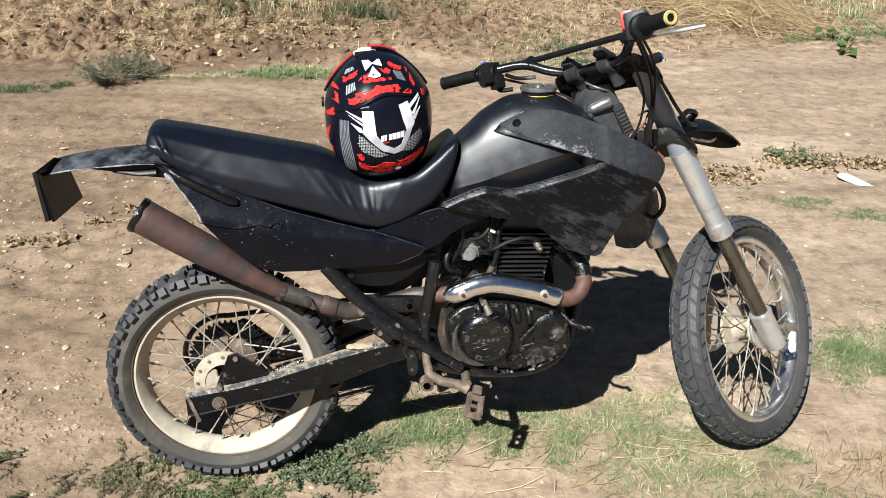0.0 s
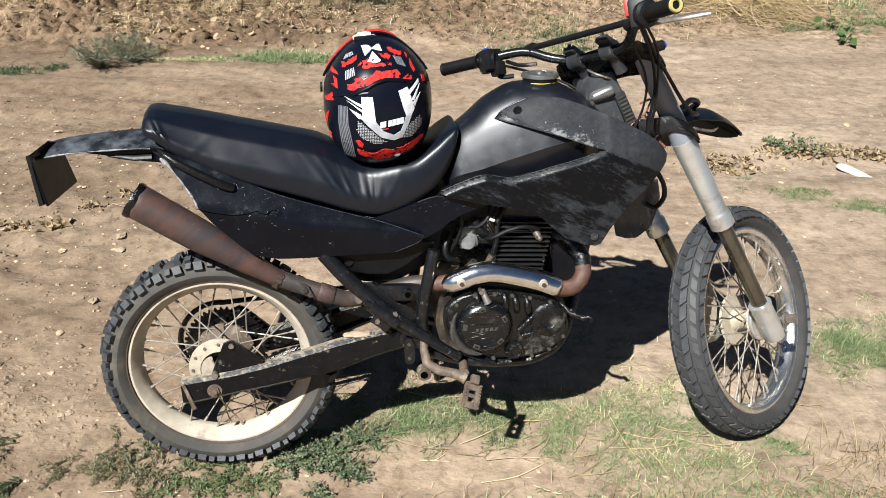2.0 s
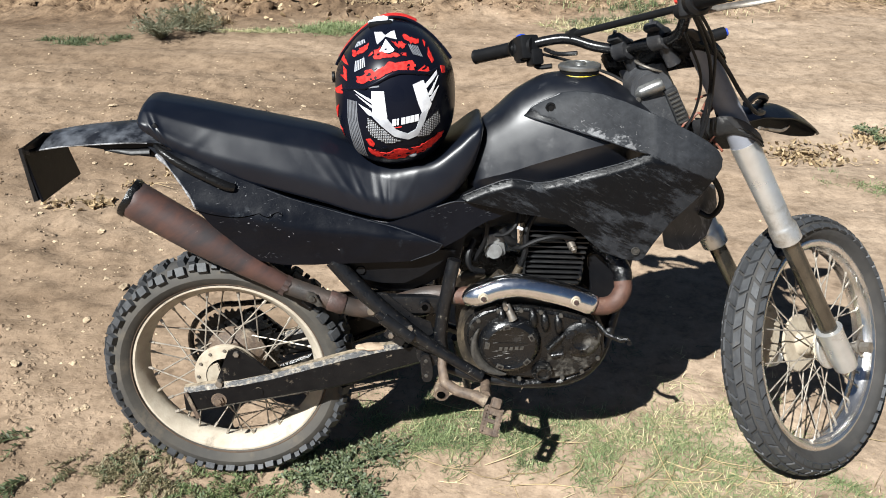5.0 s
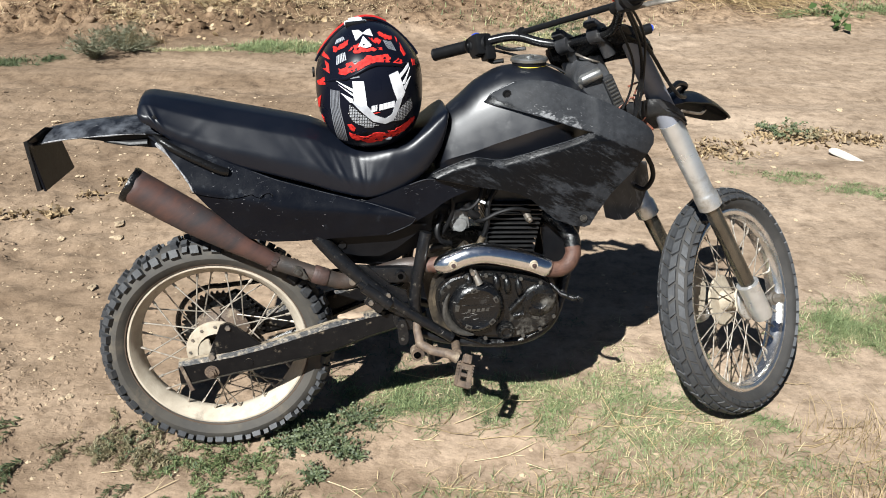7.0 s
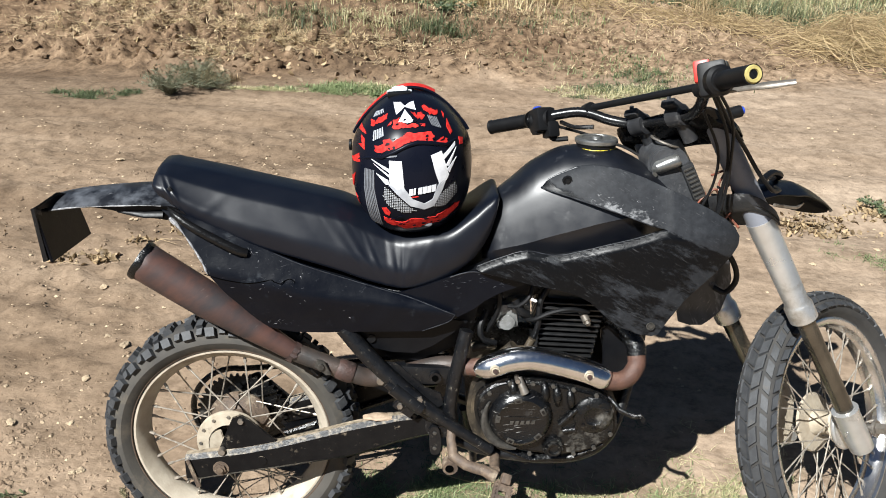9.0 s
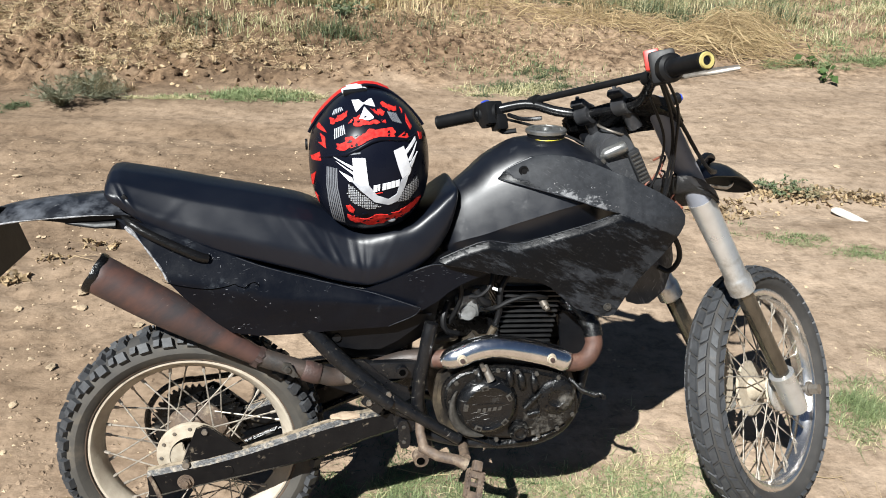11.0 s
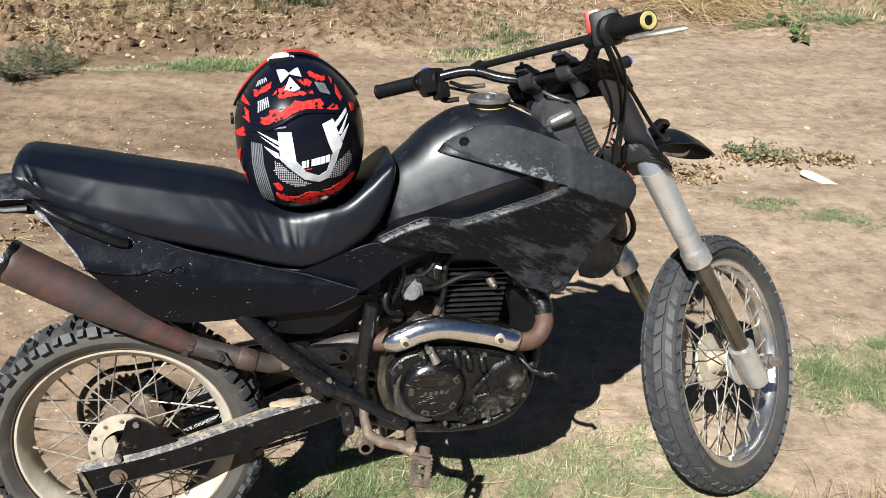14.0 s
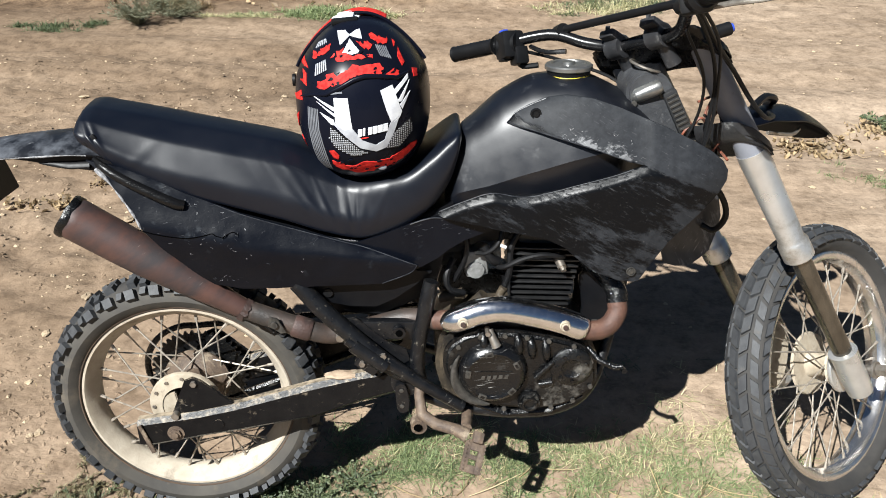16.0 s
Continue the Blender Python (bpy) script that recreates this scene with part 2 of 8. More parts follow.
M["tyre"] = material("dusty tyre rubber", (0.024, 0.023, 0.022), (0.038, 0.035, 0.032), 18, 0.78, dirt=(0.065, 0.058, 0.049), dirt_amount=0.45, dirt_scale=12, bump=0.15, bump_scale=300)
M["side"] = material("dust-browned tyre wall", (0.060, 0.054, 0.045), (0.040, 0.037, 0.033), 14, 0.8, dirt=(0.13, 0.108, 0.08), dirt_amount=0.62, dirt_scale=9, bump=0.12, bump_scale=300)
M["tread"] = material("tyre tread rubber", (0.024, 0.0255, 0.0285), (0.042, 0.044, 0.047), 40, 0.6, dirt=(0.11, 0.098, 0.08), dirt_amount=0.35, dirt_scale=22, bump=0.25, bump_scale=200)
M["rubber"] = material("black rubber", (0.0042, 0.0044, 0.0050), (0.007, 0.007, 0.0075), 40, 0.45, dirt=(0.05, 0.046, 0.042), dirt_amount=0.2, dirt_scale=30, gloss=0.25)
M["taped"] = material("peeling black tape", (0.0034, 0.0034, 0.0038), (0.006, 0.0058, 0.0058), 30, 0.28, dirt=(0.020, 0.019, 0.020), dirt_amount=0.25, dirt_scale=16, bump=0.4, bump_scale=60, stretch=(0.5, 1, 1.6), gloss=0.3)
M["red_plastic"] = material("red switch plastic", (0.5, 0.03, 0.02), None, 40, 0.4)
M["blue_plastic"] = material("blue plastic", (0.02, 0.06, 0.45), None, 40, 0.4)
M["yellow"] = material("yellow rubber ring", (0.62, 0.48, 0.03), None, 30, 0.5)
M["grip_yellow"] = material("faded yellow grip end", (0.42, 0.36, 0.13), (0.30, 0.24, 0.08), 60, 0.6)
M["copper"] = material("reddish wiring", (0.24, 0.07, 0.04), (0.05, 0.03, 0.02), 80, 0.5)
M["carb"] = material("dusty pale carburettor alloy", (0.26, 0.265, 0.26), (0.15, 0.15, 0.145), 40, 0.45, metal=0.3, dirt=(0.12, 0.10, 0.075), dirt_amount=0.45, dirt_scale=30, bump=0.3, bump_scale=120)
M["duct"] = material("scraped grey-black duct", (0.022, 0.023, 0.026), (0.050, 0.052, 0.056), 20, 0.4, dirt=(0.26, 0.265, 0.28), dirt_amount=0.45, dirt_scale=22, stretch=(1.6, 1, 0.5), turned=25, bump=0.1, scratch=((0.45, 0.45, 0.46), 62, 1.0))
M["cap_metal"] = material("scratched filler cap metal", (0.31, 0.31, 0.30), (0.22, 0.22, 0.21), 60, 0.33, metal=0.85, dirt=(0.2, 0.18, 0.15), dirt_amount=0.2, dirt_scale=40, bump=0.1)
M["shell"] = material("satin black helmet shell", (0.0032, 0.0040, 0.0085), (0.0045, 0.0055, 0.0105), 10, 0.28, gloss=0.10)
M["helmet_red"] = material("red helmet graphic", (0.66, 0.036, 0.028), (0.30, 0.010, 0.010), 130, 0.6, gloss=0.12)
M["helmet_white"] = material("white helmet graphic", (0.66, 0.67, 0.69), (0.52, 0.53, 0.56), 50, 0.42, gloss=0.3)
M["helmet_grey"] = material("grey helmet graphic", (0.17, 0.18, 0.20), (0.12, 0.125, 0.14), 60, 0.4, gloss=0.3)
M["helmet_silver"] = material("silver helmet graphic", (0.42, 0.44, 0.47), (0.30, 0.31, 0.34), 50, 0.35)
M["worn"] = material("worn dark alloy", (0.085, 0.08, 0.072), (0.035, 0.033, 0.03), 90, 0.4, metal=0.4, dirt=(0.16, 0.13, 0.09), dirt_amount=0.3, dirt_scale=50)
M["lower_clamp"] = material("worn dark clamp with bare metal", (0.020, 0.021, 0.024), (0.05, 0.051, 0.054), 26, 0.4, metal=0.2, dirt=(0.48, 0.48, 0.47), dirt_amount=0.55, dirt_scale=13, bump=0.3, bump_scale=120)
M["riser"] = material("worn black riser paint", (0.012, 0.0125, 0.014), (0.030, 0.030, 0.032), 30, 0.4, dirt=(0.16, 0.16, 0.155), dirt_amount=0.5, dirt_scale=30, bump=0.2, bump_scale=120)
M["clamp_grey"] = material("scuffed grey clamp paint", (0.050, 0.052, 0.056), (0.028, 0.029, 0.032), 30, 0.45, dirt=(0.16, 0.16, 0.16), dirt_amount=0.45, dirt_scale=24, bump=0.3, bump_scale=120)
M["tail"] = material("scuffed tail plastic", (0.0045, 0.0052, 0.0075), (0.008, 0.009, 0.012), 14, 0.40, dirt=(0.075, 0.082, 0.096), dirt_amount=0.85, dirt_scale=12, bump=0.2, bump_scale=60, gloss=0.4, scratch=((0.2, 0.2, 0.2), 10, 0.5))
# grey for edge highlights drawn as lines, and for fine scratches
M["edge"] = material("edge highlight and scratch grey", (0.036, 0.039, 0.045), (0.008, 0.009, 0.012), 60, 0.35, gloss=0.3)
# near-black that paints the shade inside holes and the panel crack
M["void"] = material("painted gap shade", (0.0015, 0.0015, 0.0015), None, 20, 0.95, gloss=0.0)
M["scrape"] = material("pale scraped plastic", (0.34, 0.34, 0.35), (0.08, 0.08, 0.085), 160, 0.55)
M["soil"] = None
M["stone"] = material("pale stone", (0.40, 0.305, 0.20), (0.27, 0.205, 0.135), 40, 0.9, bump=0.4, bump_scale=120, random_value=0.25)
M["ochre_stone"] = material("ochre stone", (0.42, 0.28, 0.16), (0.34, 0.23, 0.13), 40, 0.9, bump=0.4, bump_scale=120)
M["white_scrap"] = material("white plastic scrap", (0.54, 0.52, 0.47), (0.42, 0.39, 0.34), 20, 0.5)


def soil():
    m = bpy.data.materials.new("dry trodden earth")
    m.use_nodes = True
    n, l = m.node_tree.nodes, m.node_tree.links
    b = n["Principled BSDF"]
    b.inputs["Roughness"].default_value = 0.95
    b.inputs["Specular IOR Level"].default_value = 0.2
    tc = n.new("ShaderNodeTexCoord")

    def tex(scale, detail, stretch=(1, 1, 1), rough=0.62):
        mp = n.new("ShaderNodeMapping")
        mp.inputs["Scale"].default_value = stretch
        l.new(tc.outputs["Object"], mp.inputs[0])
        t = n.new("ShaderNodeTexNoise")
        t.inputs["Scale"].default_value, t.inputs["Detail"].default_value, t.inputs["Roughness"].default_value = scale, detail, rough
        l.new(mp.outputs[0], t.inputs["Vector"])
        return t.outputs["Fac"]

    def ramp(src, stops):
        r = n.new("ShaderNodeValToRGB")
        while len(r.color_ramp.elements) < len(stops):
            r.color_ramp.elements.new(0.5)
        for e, (p, c) in zip(r.color_ramp.elements, stops):
            e.position, e.color = p, (*c, 1)
        l.new(src, r.inputs[0])
        return r.outputs[0]

    def mul(a, c, fac=1.0):
        x = n.new("ShaderNodeMix")
        x.data_type, x.blend_type = "RGBA", "MULTIPLY"
        x.inputs["Factor"].default_value = fac
        l.new(a, x.inputs["A"])
        l.new(c, x.inputs["B"])
        return x.outputs["Result"]

    broad = ramp(tex(1.3, 7, (0.32, 1, 1)), ((0.28, (0.176, 0.126, 0.086)), (0.5, (0.288, 0.216, 0.154)), (0.72, (0.390, 0.303, 0.224))))
    streak = ramp(tex(3.4, 8, (0.45, 1, 1), 0.66), ((0.32, (0.76, 0.74, 0.72)), (0.5, (1.0, 1.0, 1.0)), (0.68, (1.14, 1.15, 1.16))))
    grain = ramp(tex(42, 8, rough=0.72), ((0.32, (0.87, 0.86, 0.85)), (0.5, (1.0, 1.0, 1.0)), (0.68, (1.10, 1.10, 1.10))))
    crumb = ramp(tex(14, 9, rough=0.72), ((0.34, (0.62, 0.60, 0.58)), (0.5, (1.0, 1.0, 1.0)), (0.66, (1.20, 1.21, 1.22))))
    col = mul(mul(mul(broad, streak), grain), crumb)
    # darker towards -x, paler towards +x, with an uneven border
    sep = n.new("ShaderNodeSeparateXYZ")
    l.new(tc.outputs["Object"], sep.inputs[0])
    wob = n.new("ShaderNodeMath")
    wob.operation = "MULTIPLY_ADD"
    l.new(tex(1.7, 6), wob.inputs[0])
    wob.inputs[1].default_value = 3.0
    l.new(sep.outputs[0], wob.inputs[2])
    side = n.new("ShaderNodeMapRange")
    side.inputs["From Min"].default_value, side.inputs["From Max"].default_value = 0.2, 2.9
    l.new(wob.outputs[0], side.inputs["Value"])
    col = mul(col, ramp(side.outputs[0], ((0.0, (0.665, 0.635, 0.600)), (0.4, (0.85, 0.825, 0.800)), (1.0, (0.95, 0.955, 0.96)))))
    # slightly paler towards the near edge, darker and browner beyond it
    deep = n.new("ShaderNodeMath")
    deep.operation = "MULTIPLY_ADD"
    l.new(tex(2.1, 6), deep.inputs[0])
    deep.inputs[1].default_value = 2.0
    l.new(sep.outputs[1], deep.inputs[2])
    strip = n.new("ShaderNodeMapRange")
    strip.inputs["From Min"].default_value, strip.inputs["From Max"].default_value = 2.8, 5.2
    l.new(deep.outputs[0], strip.inputs["Value"])
    col = mul(col, ramp(strip.outputs[0], ((0.0, (1.08, 1.08, 1.08)), (1.0, (0.90, 0.89, 0.88)))))
    # darker, browner dug earth behind the track, crevice shade painted into its mottling
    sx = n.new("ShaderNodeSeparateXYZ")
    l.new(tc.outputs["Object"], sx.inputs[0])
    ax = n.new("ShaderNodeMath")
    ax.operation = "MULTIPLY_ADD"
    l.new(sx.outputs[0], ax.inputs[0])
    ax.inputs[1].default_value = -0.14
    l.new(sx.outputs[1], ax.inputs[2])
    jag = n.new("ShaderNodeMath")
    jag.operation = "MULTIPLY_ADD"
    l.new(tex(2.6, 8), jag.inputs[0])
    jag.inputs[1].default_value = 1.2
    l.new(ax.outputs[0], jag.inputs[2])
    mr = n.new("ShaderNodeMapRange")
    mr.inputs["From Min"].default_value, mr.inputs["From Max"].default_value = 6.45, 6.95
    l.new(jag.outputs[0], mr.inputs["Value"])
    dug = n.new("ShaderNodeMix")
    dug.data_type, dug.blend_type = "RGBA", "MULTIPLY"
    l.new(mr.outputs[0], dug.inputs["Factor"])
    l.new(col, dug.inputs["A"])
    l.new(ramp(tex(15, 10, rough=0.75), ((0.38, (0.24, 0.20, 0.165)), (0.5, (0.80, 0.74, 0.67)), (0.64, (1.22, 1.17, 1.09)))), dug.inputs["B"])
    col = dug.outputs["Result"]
    l.new(col, b.inputs["Base Color"])
    add = n.new("ShaderNodeMath")
    add.operation = "MULTIPLY_ADD"
    l.new(tex(34, 8, rough=0.6), add.inputs[0])
    add.inputs[1].default_value = 0.20
    l.new(tex(7, 8, (0.7, 1, 1), 0.58), add.inputs[2])
    bp = n.new("ShaderNodeBump")
    bp.inputs["Strength"].default_value, bp.inputs["Distance"].default_value = 0.9, 0.024
    l.new(add.outputs[0], bp.inputs["Height"])
    l.new(bp.outputs[0], b.inputs["Normal"])
    return m


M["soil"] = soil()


def blade_material(name, a, c, rough=0.6):
    """Leaf and straw: colours vary from blade to blade."""
    m = bpy.data.materials.new(name)
    m.use_nodes = True
    n, l = m.node_tree.nodes, m.node_tree.links
    b = n["Principled BSDF"]
    b.inputs["Roughness"].default_value = rough
    g = n.new("ShaderNodeNewGeometry")
    r = n.new("ShaderNodeValToRGB")
    r.color_ramp.elements[0].color, r.color_ramp.elements[1].color = (*a, 1), (*c, 1)
    l.new(g.outputs["Random Per Island"], r.inputs[0])
    l.new(r.outputs[0], b.inputs["Base Color"])
    tr = n.new("ShaderNodeBsdfTranslucent")
    l.new(r.outputs[0], tr.inputs[0])
    mx = n.new("ShaderNodeMixShader")
    mx.inputs[0].default_value = 0.25
    l.new(b.outputs[0], mx.inputs[1])
    l.new(tr.outputs[0], mx.inputs[2])
    l.new(mx.outputs[0], n["Material Output"].inputs[0])
    return m


M["grass"] = blade_material("green grass", (0.080, 0.118, 0.046), (0.28, 0.33, 0.155))
M["dry_weed"] = blade_material("withering weed", (0.085, 0.080, 0.038), (0.25, 0.205, 0.115))
M["green_weed"] = blade_material("fresh green weed", (0.055, 0.085, 0.032), (0.17, 0.21, 0.085))
M["dusty_weed"] = blade_material("dusty grey-green weed", (0.075, 0.082, 0.048), (0.20, 0.20, 0.125))
M["weed"] = blade_material("dark green weed", (0.042, 0.064, 0.030), (0.14, 0.165, 0.078))
M["pale_grass"] = blade_material("yellowing grass", (0.21, 0.225, 0.095), (0.64, 0.56, 0.35))
M["straw"] = blade_material("dry straw", (0.17, 0.115, 0.055), (0.56, 0.43, 0.24))
M["pale_straw"] = blade_material("bleached straw", (0.38, 0.29, 0.165), (0.74, 0.60, 0.38))
M["dead_leaf"] = blade_material("dry brown leaves", (0.10, 0.066, 0.034), (0.50, 0.37, 0.215))
M["leaf"] = blade_material("broad green leaves", (0.03, 0.06, 0.014), (0.075, 0.125, 0.035))


# ---- building helpers ----
def part(name, bm, mat, parent=None, label="", sharp=38, xf=None):
    """Links a bmesh as one mesh object, under a thing or a part."""
    if xf is not None:
        bm.transform(xf)
    bmesh.ops.recalc_face_normals(bm, faces=bm.faces)
    for f in bm.faces:
        f.smooth = True
    lim = radians(sharp)
    for e in bm.edges:
        e.smooth = not (len(e.link_faces) == 2 and e.calc_face_angle(0) > lim)
    me = bpy.data.meshes.new(name)
    bm.to_mesh(me)
    bm.free()
    me.materials.append(mat)
    ob = new(name, me)
    if parent is not None:
        ob.parent = parent
    if label:
        tagged(ob, label)
    return ob


def spline(pts, k=5):
    """Smooth curve through the points (Catmull-Rom), k steps a span."""
    p = [Vector(q) for q in pts]
    p = [2 * p[0] - p[1]] + p + [2 * p[-1] - p[-2]]
    out = []
    for i in range(1, len(p) - 2):
        for j in range(k):
            t = j / k
            a, b, c, d = p[i - 1:i + 3]
            out.append(0.5 * ((2 * b) + (c - a) * t + (2 * a - 5 * b + 4 * c - d) * t * t + (3 * b - a - 3 * c + d) * t ** 3))
    out.append(p[-2])
    return out


def loft(bm, rings, cap=True, closed=False):
    rows = [[bm.verts.new(v) for v in r] for r in rings]
    pairs = list(zip(rows, rows[1:])) + ([(rows[-1], rows[0])] if closed else [])
    for a, b in pairs:
        for i in range(len(a)):
            j = (i + 1) % len(a)
            bm.faces.new((a[i], a[j], b[j], b[i]))
    if cap and not closed:
        bm.faces.new(rows[0])
        bm.faces.new(rows[-1])
    return bm


def tube(bm, pts, r, n=10, k=0, flat=1.0):
    """A round bar along the points; r is one radius or one for each point (k=0) or a pair, thick to thin."""
    pts = spline(pts, k) if k else [Vector(p) for p in pts]
    m = len(pts)
    rr = [r] * m if isinstance(r, (int, float)) else [float(v) for v in np.interp(np.linspace(0, 1, m), np.linspace(0, 1, len(r)), r)]
    side = None
    rings = []
    for i, p in enumerate(pts):
        d = (pts[min(i + 1, m - 1)] - pts[max(i - 1, 0)]).normalized()
        if side is None:
            side = d.orthogonal().normalized()
        side = (side - d * side.dot(d)).normalized()
        up = d.cross(side)
        rings.append([p + rr[i] * (math.cos(a) * side + flat * math.sin(a) * up) for a in (2 * math.pi * j / n for j in range(n))])
    return loft(bm, rings)


def lathe(bm, profile, n=48, centre=(0, 0, 0), closed=True):
    """Turns a profile of (radius, y) round the y axis through the centre."""
    c = Vector(centre)
    rings = []
    for i in range(n):
        a = 2 * math.pi * i / n
        rings.append([c + Vector((r * math.cos(a), y, r * math.sin(a))) for r, y in profile])
    rows = [[bm.verts.new(v) for v in r] for r in rings]
    m = len(profile)
    for i in range(n):
        a, b = rows[i], rows[(i + 1) % n]
        for j in range(m if closed else m - 1):
            q = [a[j], a[(j + 1) % m], b[(j + 1) % m], b[j]]
            bm.faces.new(q)
    bmesh.ops.remove_doubles(bm, verts=bm.verts, dist=1e-5)
    return bm


def disc(bm, centre, r, y0, y1, n=32, bevel=0.003):
    """A round boss along y from y0 (outer) to y1 (inner), with a rounded outer edge."""
    s = 1 if y1 > y0 else -1
    return lathe(bm, [(0, y0), (r - bevel, y0), (r - bevel * 0.3, y0 + s * bevel * 0.3), (r, y0 + s * bevel), (r, y1), (0, y1)], n, centre, closed=False)


def box(bm, centre, size, rot=None, bevel=0.004):
    res = bmesh.ops.create_cube(bm, size=1)
    vs = res["verts"]
    bmesh.ops.scale(bm, verts=vs, vec=size)
    if bevel:
        es = list({e for v in vs for e in v.link_edges})
        r2 = bmesh.ops.bevel(bm, geom=es, offset=bevel, segments=2, affect="EDGES", profile=0.6)
        vs = list({v for f in r2["faces"] for v in f.verts} | {v for v in vs if v.is_valid})
        seen = set(vs)
        todo = list(vs)
        while todo:
            v = todo.pop()
            for e in v.link_edges:
                w = e.other_vert(v)
                if w not in seen:
                    seen.add(w)
                    todo.append(w)
        vs = list(seen)
    mat = Matrix.Translation(centre) @ (rot.to_4x4() if rot else Matrix.Identity(4))
    bmesh.ops.transform(bm, matrix=mat, verts=vs)
    return bm


def prism(bm, outline, y0, y1, bevel=0.004, seg=2):
    """An outline in (x, z) from y0 to y1, with rounded edges."""
    f = bm.faces.new([bm.verts.new((x, y0, z)) for x, z in outline])
    r = bmesh.ops.extrude_face_region(bm, geom=[f])
    vs = [g for g in r["geom"] if isinstance(g, bmesh.types.BMVert)]
    bmesh.ops.translate(bm, verts=vs, vec=(0, y1 - y0, 0))
    if bevel:
        bmesh.ops.bevel(bm, geom=[e for e in bm.edges if abs(e.verts[0].co.y - e.verts[1].co.y) < 1e-6], offset=bevel, segments=seg, affect="EDGES")
    return bm


def rounded(outline, k=4):
    """A closed smooth outline through (x, z) points."""
    p = [Vector((x, 0, z)) for x, z in outline]
    m = len(p)
    out = []
    for i in range(m):
        a, b, c, d = p[i - 1], p[i], p[(i + 1) % m], p[(i + 2) % m]
        for j in range(k):
            t = j / k
            v = 0.5 * ((2 * b) + (c - a) * t + (2 * a - 5 * b + 4 * c - d) * t * t + (3 * b - a - 3 * c + d) * t ** 3)
            out.append((v.x, v.z))
    return out


def plate(bm, outline, yfun, thick=0.004, step=0.022):
    """A shaped sheet: outline in (x, z), the side-to-side place by yfun(x, z)."""
    xs, zs = [p[0] for p in outline], [p[1] for p in outline]
    bm.faces.new([bm.verts.new((x, 0, z)) for x, z in outline])
    for lo, hi, axis in ((min(xs), max(xs), (1, 0, 0)), (min(zs), max(zs), (0, 0, 1))):
        v = lo + step
        while v < hi - 0.2 * step:
            bmesh.ops.bisect_plane(bm, geom=bm.verts[:] + bm.edges[:] + bm.faces[:], plane_co=Vector(axis) * v, plane_no=axis, dist=1e-5)
            v += step
    for v in bm.verts:
        v.co.y = yfun(v.co.x, v.co.z)
    bmesh.ops.recalc_face_normals(bm, faces=bm.faces)
    front = bm.faces[:]
    edge = [e for e in bm.edges if e.is_boundary]
    ret = bmesh.ops.duplicate(bm, geom=front)
    twin = {a: b for a, b in ret["vert_map"].items()}
    back = [g for g in ret["geom"] if isinstance(g, bmesh.types.BMFace)]
    done = {b for b in (twin[v] for f in front for v in f.verts)}
    for b in done:
        b.co.y += thick
    bmesh.ops.reverse_faces(bm, faces=back)
    for e in edge:
        a, b = e.verts
        bm.faces.new((a, b, twin[b], twin[a]))
    return bm


def rod(bm, a, b, r, n=8):
    return tube(bm, [a, b], r, n)


def bolt(bm, x, y, z, r=0.007, h=0.006, n=6):
    """A hexagon head that stands out towards -y."""
    return lathe(bm, [(0, y - h), (r * 0.92, y - h), (r, y - h * 0.8), (r, y), (0, y)], n, (x, 0, z), closed=False)


def lerp_table(table, x):
    """Smooth interpolation, without overshoot, in rows of (x, value...)."""
    if x <= table[0][0]:
        return table[0][1:]
    if x >= table[-1][0]:
        return table[-1][1:]
    k = next(i for i in range(len(table) - 1) if x <= table[i + 1][0])

    def slope(i, c):
        if i <= 0 or i >= len(table) - 1:
            j = min(max(i, 0), len(table) - 2) if i <= 0 else len(table) - 2
            return (table[j + 1][c] - table[j][c]) / (table[j + 1][0] - table[j][0])
        a = (table[i][c] - table[i - 1][c]) / (table[i][0] - table[i - 1][0])
        b = (table[i + 1][c] - table[i][c]) / (table[i + 1][0] - table[i][0])
        return 0.0 if a * b <= 0 else 2 * a * b / (a + b)

    out = []
    h = table[k + 1][0] - table[k][0]
    t = (x - table[k][0]) / h
    for c in range(1, len(table[0])):
        p, q, m, n = table[k][c], table[k + 1][c], slope(k, c) * h, slope(k + 1, c) * h
        out.append(p * (1 + 2 * t) * (1 - t) ** 2 + m * t * (1 - t) ** 2 + q * t * t * (3 - 2 * t) + n * t * t * (t - 1))
    return tuple(out)


# ---- ground ----
def smooth01(t):
    t = np.clip(t, 0, 1)
    return t * t * (3 - 2 * t)


WAVES = [(random.uniform(0, 6.28), random.uniform(0, 6.28), random.uniform(-1, 1), random.uniform(0.6, 1.4)) for _ in range(40)]


def lumps(x, y, size, lo, hi):
    """Sum of crossing waves about `size` metres long, from -1 to 1."""
    s = 0
    for p, q, u, v in WAVES[lo:hi]:
        s = s + np.sin((x * math.cos(p) + y * math.sin(p)) * 6.28 / size * v + q)
    return s / math.sqrt(hi - lo) * 0.7


